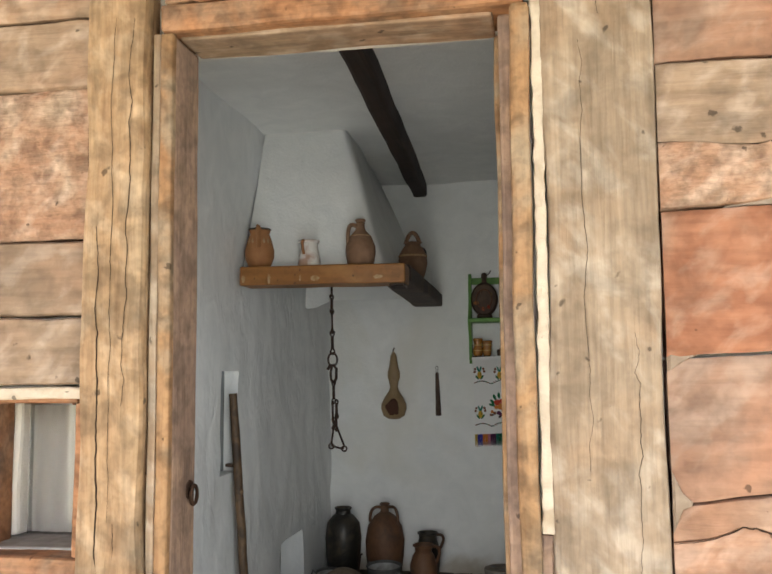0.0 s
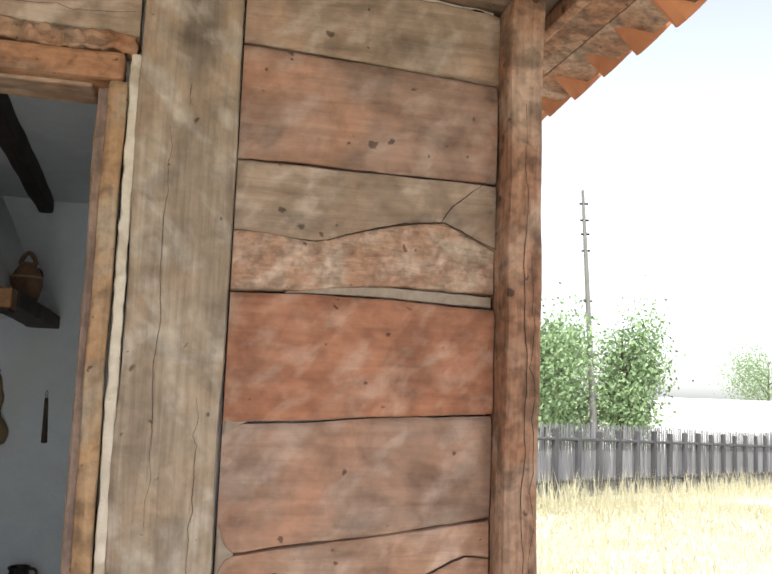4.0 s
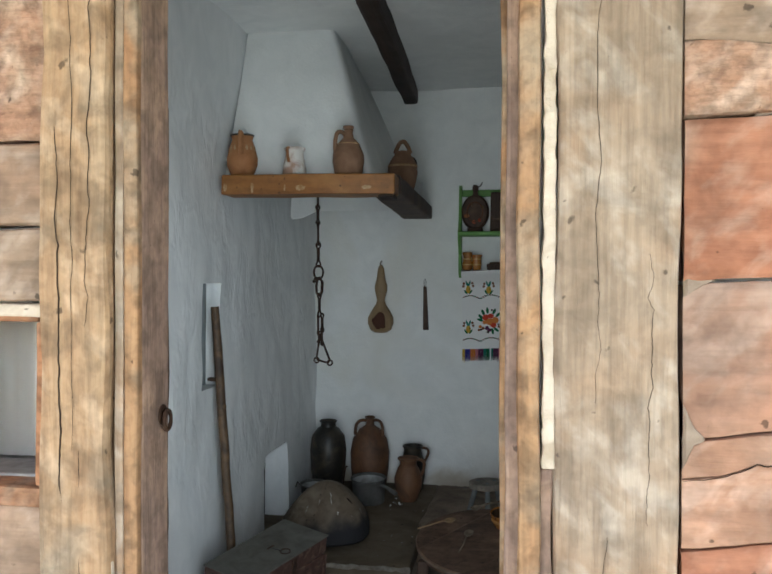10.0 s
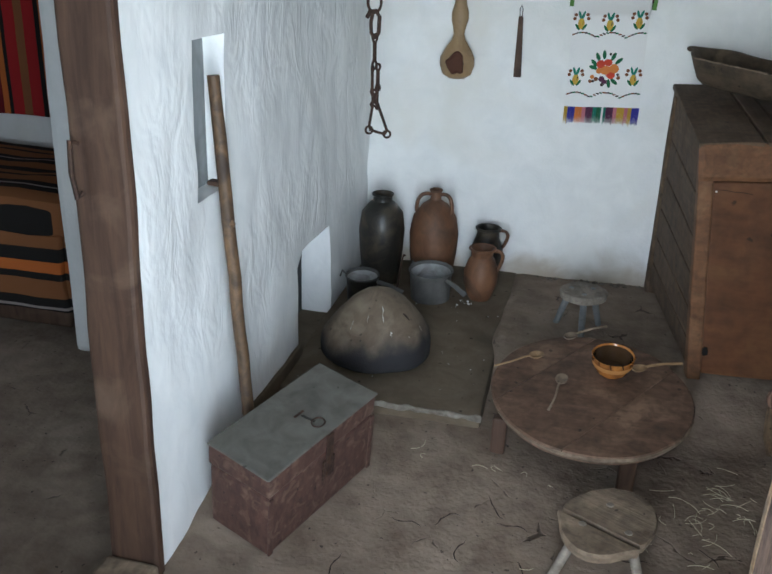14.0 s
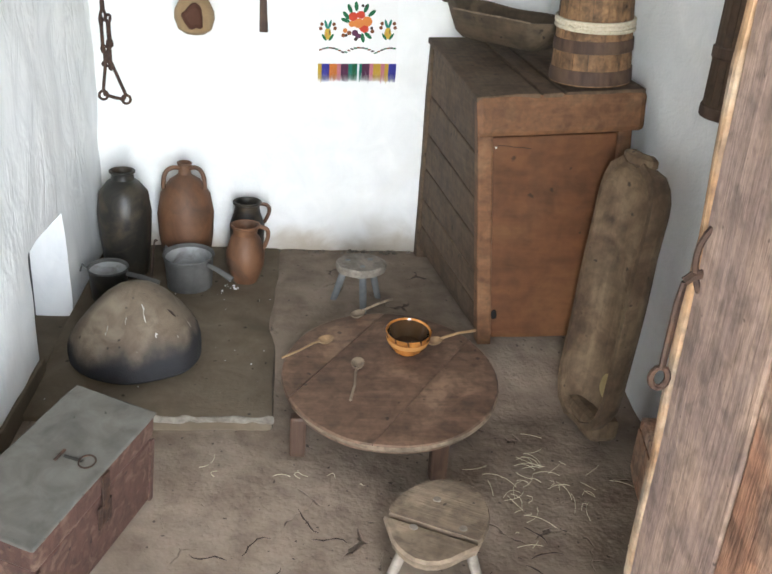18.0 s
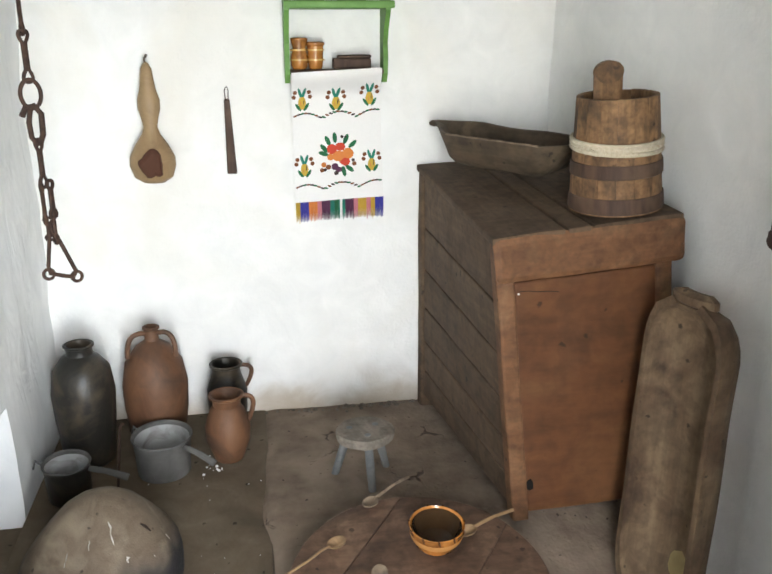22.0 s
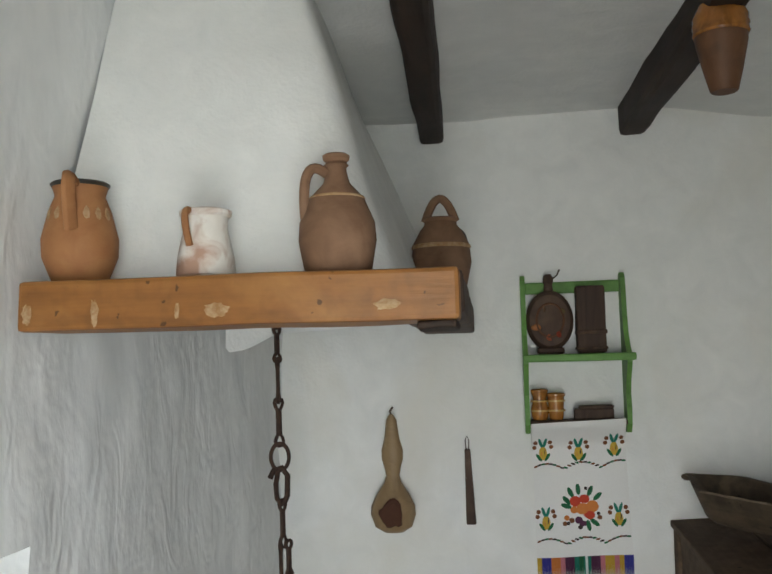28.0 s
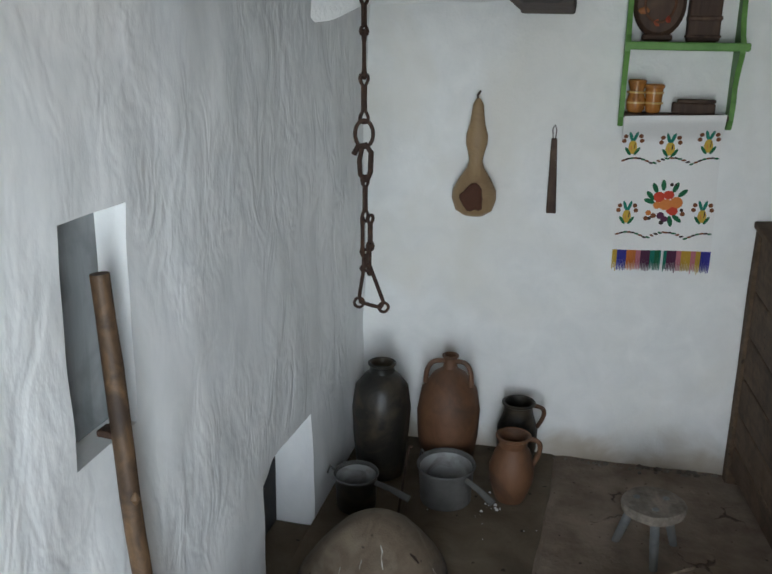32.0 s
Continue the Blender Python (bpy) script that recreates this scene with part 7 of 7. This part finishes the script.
for z in (0.178, 0.192, 0.204):
    part("rope", tube([((0.139 - z * 0.02) * math.cos(a), (0.139 - z * 0.02) * math.sin(a), z + 0.006 * math.sin(a + z * 30)) for a in (2 * math.pi * k / 40 for k in range(40))], 0.0068, 6, closed=True), M["rope"], churn, smooth=True)
part("rope_end", tube([(-0.085, -0.108, 0.19), (-0.105, -0.10, 0.18), (-0.12, -0.085, 0.188)], 0.0075, 6), M["rope"], churn)
part("churn_lid", lathe([(0.108, 0.285), (0.106, 0.297)], 30), M["dark_wood"], churn)
part("paddle", rough_box(-0.085, 0.005, -0.03, -0.012, 0.27, 0.395, (4, 1, 6), 0.002, 8, 6, 0.01), M["churn_wood"], churn, "rounded paddle board")
part("paddle_top", lathe([(0.045, -0.009), (0.045, 0.009)], 22, 0.7, m=pose(-0.04, -0.021, 0.393, 90, 0, 0)), M["churn_wood"], churn)

M["vat_wood"] = surface("old_brown_staves", (0.040, 0.022, 0.011), (0.104, 0.060, 0.034), (0.144, 0.092, 0.056), 22, (1, 1, 0.1), 7, 0.35, 0.75, 0.4, 0.003, 0.15, streak=0.35)
vat = thing("hanging_vat", "tall narrow vessel of dark staves hung on the wall", "vessel", pose(1.917, 2.302, 1.072))
for k in range(9):
    a0, a1 = math.pi * (0.5 + (k + 0.02) / 9), math.pi * (0.5 + (k + 0.98) / 9)
    bm = bmesh.new()
    rings = []
    for z, r in ((0.0, 0.092), (0.28, 0.086), (0.56, 0.078)):
        rings.append([bm.verts.new((0.62 * rr * math.cos(a), rr * math.sin(a), z)) for rr, a in ((r, a0), (r, a1), (r - 0.012, a1), (r - 0.012, a0))])
    for a, b in zip(rings, rings[1:]):
        for i in range(4):
            bm.faces.new([a[i], a[(i + 1) % 4], b[(i + 1) % 4], b[i]])
    bm.faces.new(rings[0][::-1])
    bm.faces.new(rings[-1])
    part("stave", bm, M["vat_wood"], vat)
part("back_board", rough_box(0.0, 0.02, -0.086, 0.086, 0.0, 0.56, (1, 2, 6), 0.002, 3, 6, 0.004), M["dark_wood"], vat)
part("bottom", rough_box(-0.042, 0.0, -0.076, 0.076, 0.004, 0.02, (2, 3, 1), 0.002, 4, 6, 0.004), M["dark_wood"], vat)
for z, r in ((0.0, 0.096), (0.15, 0.092), (0.345, 0.089), (0.505, 0.084)):
    bm = bmesh.new()
    rings = []
    for k in range(19):
        a = math.pi * (0.5 + k / 18)
        rings.append([bm.verts.new((0.62 * q * math.cos(a), q * math.sin(a), z + dz)) for q, dz in ((r - 0.003, 0.0), (r + 0.0015, 0.004), (r + 0.0015, 0.030), (r - 0.003, 0.034))])
    for a, b in zip(rings, rings[1:]):
        for i in range(4):
            bm.faces.new([a[i], a[(i + 1) % 4], b[(i + 1) % 4], b[i]])
    bmesh.ops.recalc_face_normals(bm, faces=bm.faces)
    part("hoop", bm, M["dark_wood"], vat, "dark wooden hoop")
part("handle_board", rough_box(-0.03, -0.008, -0.085, -0.045, 0.50, 0.665, (1, 1, 6), 0.003, 5, 6, 0.008), M["dark_wood"], vat)
part("handle_knob", lathe([(0.022, -0.011), (0.022, 0.011)], 16, m=pose(-0.019, -0.066, 0.662, 0, 90, 0)), M["dark_wood"], vat)
part("rod", tube([(-0.02, 0.0, 0.53), (-0.02, 0.004, 0.64)], 0.006, 6), M["dark_wood"], vat)

block = thing("wooden_block", "low worn brown wooden block against the wall", "block", pose(1.905, 2.13, 0.0, 0, 0, -12))
part("block", rough_box(-0.10, 0.07, -0.14, 0.10, 0.0, 0.20, (3, 4, 3), 0.006, 12, 6, 0.01), M["post_red"], block)
part("split_face", rough_box(-0.104, -0.098, -0.10, 0.08, 0.03, 0.17, (1, 3, 2), 0.004, 13, 9, 0.002), M["frame_wood"], block, "paler split face")

hung = thing("hanging_clay_pot", "orange clay pot hung mouth up under the ceiling beam", "pot", pose(1.296, 2.61, 2.205))
part("body", lathe([(0.027, 0.0), (0.030, 0.003), (0.042, 0.05), (0.055, 0.11), (0.058, 0.145), (0.055, 0.165)], 30, 1.0, 0.01), M["clay_red"], hung, smooth=True)
part("band", lathe([(0.0575, 0.125), (0.0605, 0.13), (0.0585, 0.14), (0.0605, 0.148), (0.0585, 0.157), (0.0595, 0.165), (0.054, 0.178), (0.045, 0.195)], 30), M["glaze"], hung, "yellow-brown glazed bands", smooth=True)
part("cord", tube([(0, 0, 0.19), (-0.005, 0, 0.21)], 0.004, 6), M["rope"], hung)

straw = bmesh.new()
rnd = random.Random(11)
for k in range(95):
    if k < 45:
        x, y = 1.50 + rnd.gauss(0, 0.085), 2.18 + rnd.gauss(0, 0.11)
    else:
        x, y = rnd.uniform(0.5, 1.8), rnd.uniform(0.9, 2.3)
    a, ln = rnd.uniform(0, math.pi), rnd.uniform(0.02, 0.10) * (1 if k < 45 else 0.5)
    z = floor_z(x, y) + 0.004
    bend = rnd.uniform(-0.03, 0.03)
    d, nrm = Vector((math.cos(a), math.sin(a), 0)), Vector((-math.sin(a), math.cos(a), 0))
    c = Vector((x, y, z))
    tube(arc(c - d * ln / 2, c + nrm * bend + Vector((0, 0, rnd.uniform(0.0, 0.02))), c + d * ln / 2, 4), 0.0009, 4, straw)
tagged(part("straw_litter", straw, M["straw"], None, "thin dry straw scattered on the earth floor"), category="straw", kind="stuff")
pits = bmesh.new()
for k in range(46):
    x, y = rnd.uniform(0.35, 1.5), rnd.uniform(0.75, 2.0)
    pts3, a = [], rnd.uniform(0, math.pi)
    for s in range(7):
        pts3.append((x, y, floor_z(x, y) - 0.0005))
        a += rnd.uniform(-0.7, 0.7)
        x, y = x + 0.018 * math.cos(a), y + 0.018 * math.sin(a)
    tube(pts3, [0.0006, 0.0022, 0.003, 0.0016, 0.0028, 0.0015, 0.0005], 4, pits)
tagged(part("floor_cracks", pits, crack, None, "dark drying cracks and pits in the earth floor"), category="cracks", kind="stuff")

# ---- outside ----
fence = thing("yard_fence", "long grey fence of weathered upright boards", "fence", pose(0, 0, 0), kind="structure")
FA, FB = Vector((8.6, 17.5, 0)), Vector((27.5, 31.4, 0))
fence_turn = math.atan2(FB.y - FA.y, FB.x - FA.x)
picket, post_ = None, None
for k in range(150):
    p = FA.lerp(FB, k / 149)
    p.z = yard_z(p.x, p.y) - 0.05
    h = 1.93 + 0.35 * k / 149 + 0.10 * noise.noise(Vector((k * 0.9, 0, 0))) + (0.05 if k % 2 else 0.0)
    if picket is None:
        pb = rough_box(-0.066, 0.066, -0.012, 0.012, 0, 1.0, (1, 1, 2), 0.004, 1, 5, 0.004)
        for v in pb.verts:
            if v.co.z > 0.99:
                v.co.x *= 0.35
        picket = part("board", pb, M["fence"], fence)
        o = picket
    else:
        o = new("board", picket.data)
        o.parent = fence
    o.location, o.scale = p, (1, 1, h)
    o.rotation_euler = (0, radians(1.5 * noise.noise(Vector((k * 1.3, 5, 0)))), fence_turn)
    if k % 8 == 2:
        if post_ is None:
            post_ = part("fence_post", rough_box(-0.09, 0.09, -0.14, -0.02, 0, 1.0, (1, 1, 2), 0.004, 2, 5, 0.01), M["fence_post"], fence)
            o = post_
        else:
            o = new("fence_post", post_.data)
            o.parent = fence
        o.location, o.scale, o.rotation_euler = p, (1, 1, h - 0.12), (0, 0, fence_turn)
for z in (0.45, 1.55):
    part("rail", tube([(FA.x + 0.06, FA.y - 0.08, yard_z(FA.x, FA.y) + z), (11.0 + 0.06, 19.2, yard_z(11.0, 19.2) + z), (FB.x, FB.y - 0.08, yard_z(FB.x, FB.y) + z)], 0.05, 6), M["fence_post"], fence)


def tree(x, y, h, w, seed):
    t = thing("tree", "leafy green tree behind the fence", "tree", pose(x, y, yard_z(x, y)), "trees behind the fence")
    r = random.Random(seed)
    part("trunk", tube([(0, 0, 0), (0.05, 0, h * 0.3), (0.0, 0.1, h * 0.6), (0.05, 0.05, h * 0.9)], [0.16, 0.12, 0.08, 0.03], 8), M["bark"], t)
    bm = bmesh.new()
    tips = []
    for k in range(9):
        a, z = r.uniform(0, 2 * math.pi), h * r.uniform(0.25, 0.75)
        e = Vector((math.cos(a) * w * r.uniform(0.4, 0.85), math.sin(a) * w * r.uniform(0.4, 0.85), z + h * r.uniform(0.08, 0.3)))
        tube([(0, 0, z), e * 0.5 + Vector((0, 0, z * 0.5 + 0.1)), e], [0.06, 0.04, 0.015], 5, bm)
        tips.append(e)
    part("limbs", bm, M["bark"], t)
    me, verts, faces = bpy.data.meshes.new("crown"), [], []
    for k in range(6500):
        c = r.choice(tips) + Vector((r.gauss(0, w * 0.30), r.gauss(0, w * 0.30), r.gauss(0, h * 0.11)))
        if r.random() < 0.25:
            c = Vector((r.gauss(0, w * 0.4), r.gauss(0, w * 0.4), h * r.uniform(0.35, 0.98)))
        s = r.uniform(0.04, 0.10)
        n = Vector((r.gauss(0, 1), r.gauss(0, 1), r.gauss(0.4, 1))).normalized()
        u = n.orthogonal().normalized() * s
        v = n.cross(u) * 0.7
        b = len(verts)
        verts += [c - u, c - v, c + u, c + v]
        faces.append((b, b + 1, b + 2, b + 3))
    me.from_pydata([tuple(q) for q in verts], [], faces)
    me.materials.append(M["leaf"])
    o = new("crown", me)
    o.parent = t
    return t


for n, (x, y, h, w) in enumerate(((13.6, 26.0, 5.6, 1.7), (15.9, 29.5, 5.0, 1.5), (18.0, 28.5, 6.0, 1.5), (19.4, 30.0, 4.8, 1.3), (46.5, 57.0, 7.4, 3.2), (11.5, 24.0, 5.2, 1.8))):
    tree(x, y, h, w, 30 + n)
mast = thing("utility_pole", "tall thin pale pole behind the fence", "pole", pose(15.65, 26.0, yard_z(15.65, 26.0)))
part("shaft", tube([(0, 0, 0), (-0.28, 0, 5.0), (-0.6, 0, 10.4)], [0.14, 0.10, 0.05], 10), M["pole"], mast)
for z in (6.4, 8.2, 8.8, 9.3, 9.9):
    part("step_iron", tube([(-0.58 * z / 10.4 - 0.16, 0, z), (-0.58 * z / 10.4 + 0.16, 0, z + 0.02)], 0.035, 6), M["iron"], mast)
hut = thing("far_house", "low white house with a pale roof behind the trees", "house", pose(34.5, 47.0, -4.1, 0, 0, -28))
part("wall", boxed(-6.5, 6.5, -3, 3, -0.3, 2.5), M["plaster"], hut)
rb = bmesh.new()
vs = [rb.verts.new(q) for q in ((-7.0, -3.5, 2.3), (7.0, -3.5, 2.3), (7.0, 3.5, 2.3), (-7.0, 3.5, 2.3), (-3.4, 0, 5.6), (4.0, 0, 5.6))]
for f in ((0, 1, 5, 4), (2, 3, 4, 5), (0, 4, 3), (1, 2, 5), (3, 2, 1, 0)):
    rb.faces.new([vs[i] for i in f])
part("roof", rb, M["ash"], hut)
for x in (-3.2, 0.2, 3.4):
    part("window", boxed(x, x + 0.9, -3.04, -2.98, 0.9, 1.9), M["enamel"], hut)

# eave of the roof beyond the corner: sloping boards with a row of tile ends
eave = thing("roof_eave", "overhanging eave of red boards edged with clay tiles", "roof eave", pose(2.10, 0, 0), kind="structure")
E0, E1 = Vector((0.03, 0, 2.245)), Vector((0.215, 0, 2.205))
for k in range(2):
    a, b = E0.lerp(E1, k / 2), E0.lerp(E1, (k + 0.97) / 2)
    bm = bmesh.new()
    vs = [bm.verts.new(q) for q in ((a.x, -2.3, a.z), (b.x, -2.3, b.z), (b.x, 4.6, b.z), (a.x, 4.6, a.z), (a.x, -2.3, a.z + 0.03), (b.x, -2.3, b.z + 0.03), (b.x, 4.6, b.z + 0.03), (a.x, 4.6, a.z + 0.03))]
    for f in ((3, 2, 1, 0), (4, 5, 6, 7), (0, 1, 5, 4), (1, 2, 6, 5), (2, 3, 7, 6), (3, 0, 4, 7)):
        bm.faces.new([vs[i] for i in f])
    part("soffit_board", bm, M["post_red"], eave)
tile = None
for k in range(46):
    y = -2.25 + k * 0.15
    if tile is None:
        tb = lathe([(0.07, 0), (0.075, 0.4)], 12, 0.55, m=Matrix.Translation((0.245, 0, 2.222)) @ pose(0, 0, 0, 0, -48, 0))
        tile = part("tile", tb, M["roof_tile"], eave)
        tile.location = (0, y, 0)
    else:
        o = new("tile", tile.data)
        o.parent = eave
        o.location = (0, y, 0.01 * noise.noise(Vector((k * 1.1, 2, 0))))
rf = bmesh.new()
vs = [rf.verts.new(q) for q in ((1.98, -2.5, 2.66), (2.33, -2.5, 2.26), (2.33, 4.7, 2.26), (1.98, 4.7, 2.66))]
rf.faces.new(vs)
bmesh.ops.solidify(rf, geom=rf.faces, thickness=0.03)
flat("roof", "clay tiled roof slope over the eave", rf, M["roof_tile"], "roof")
flat("main_roof", "clay tiled main roof above the porch and rooms", boxed(-4.2, 2.1, -2.4, 4.6, 2.72, 2.8), M["roof_tile"], "roof")

# dry grass, tall at the foot of the fence
blades_v, blades_f = [], []
rnd = random.Random(3)
for k in range(26000):
    if k < 3000:
        f = FA.lerp(FB, rnd.random() ** 1.3)
        off = abs(rnd.gauss(0, 1.3)) + 0.15
        x, y = f.x + off * 0.6, f.y - off
        h = 0.25 + 0.75 * rnd.random() ** 2 * (1 if noise.noise(Vector((x * 0.8, y * 0.8, 0))) > -0.1 else 0.4)
        w = 0.012
    else:
        y = 2.0 + 17.0 * rnd.random() ** 0.7
        x = 2.6 + rnd.random() * (2 + y * 0.85)
        if y > 17.5 + (x - 8.6) * 0.735:
            continue
        h = 0.06 + 0.14 * rnd.random()
        w = 0.004 + 0.0006 * y
    lean_ = Vector((rnd.gauss(0, 0.22), rnd.gauss(0, 0.22), 1)) * h
    a = rnd.uniform(0, math.pi)
    wv = Vector((math.cos(a), math.sin(a), 0)) * rnd.uniform(0.5, 1.0) * w
    c = Vector((x, y, yard_z(x, y) - 0.03))
    b = len(blades_v)
    blades_v += [tuple(c - wv), tuple(c + wv), tuple(c + lean_ * 0.6 + wv * 0.8), tuple(c + lean_), tuple(c + lean_ * 0.6 - wv * 0.8)]
    blades_f.append((b, b + 1, b + 2, b + 3, b + 4))
gm = bpy.data.meshes.new("dry_grass")
gm.from_pydata(blades_v, [], blades_f)
gm.materials.append(M["straw"])
tagged(new("dry_grass", gm), "tall pale dry grass in the sunny yard", "grass", kind="stuff")
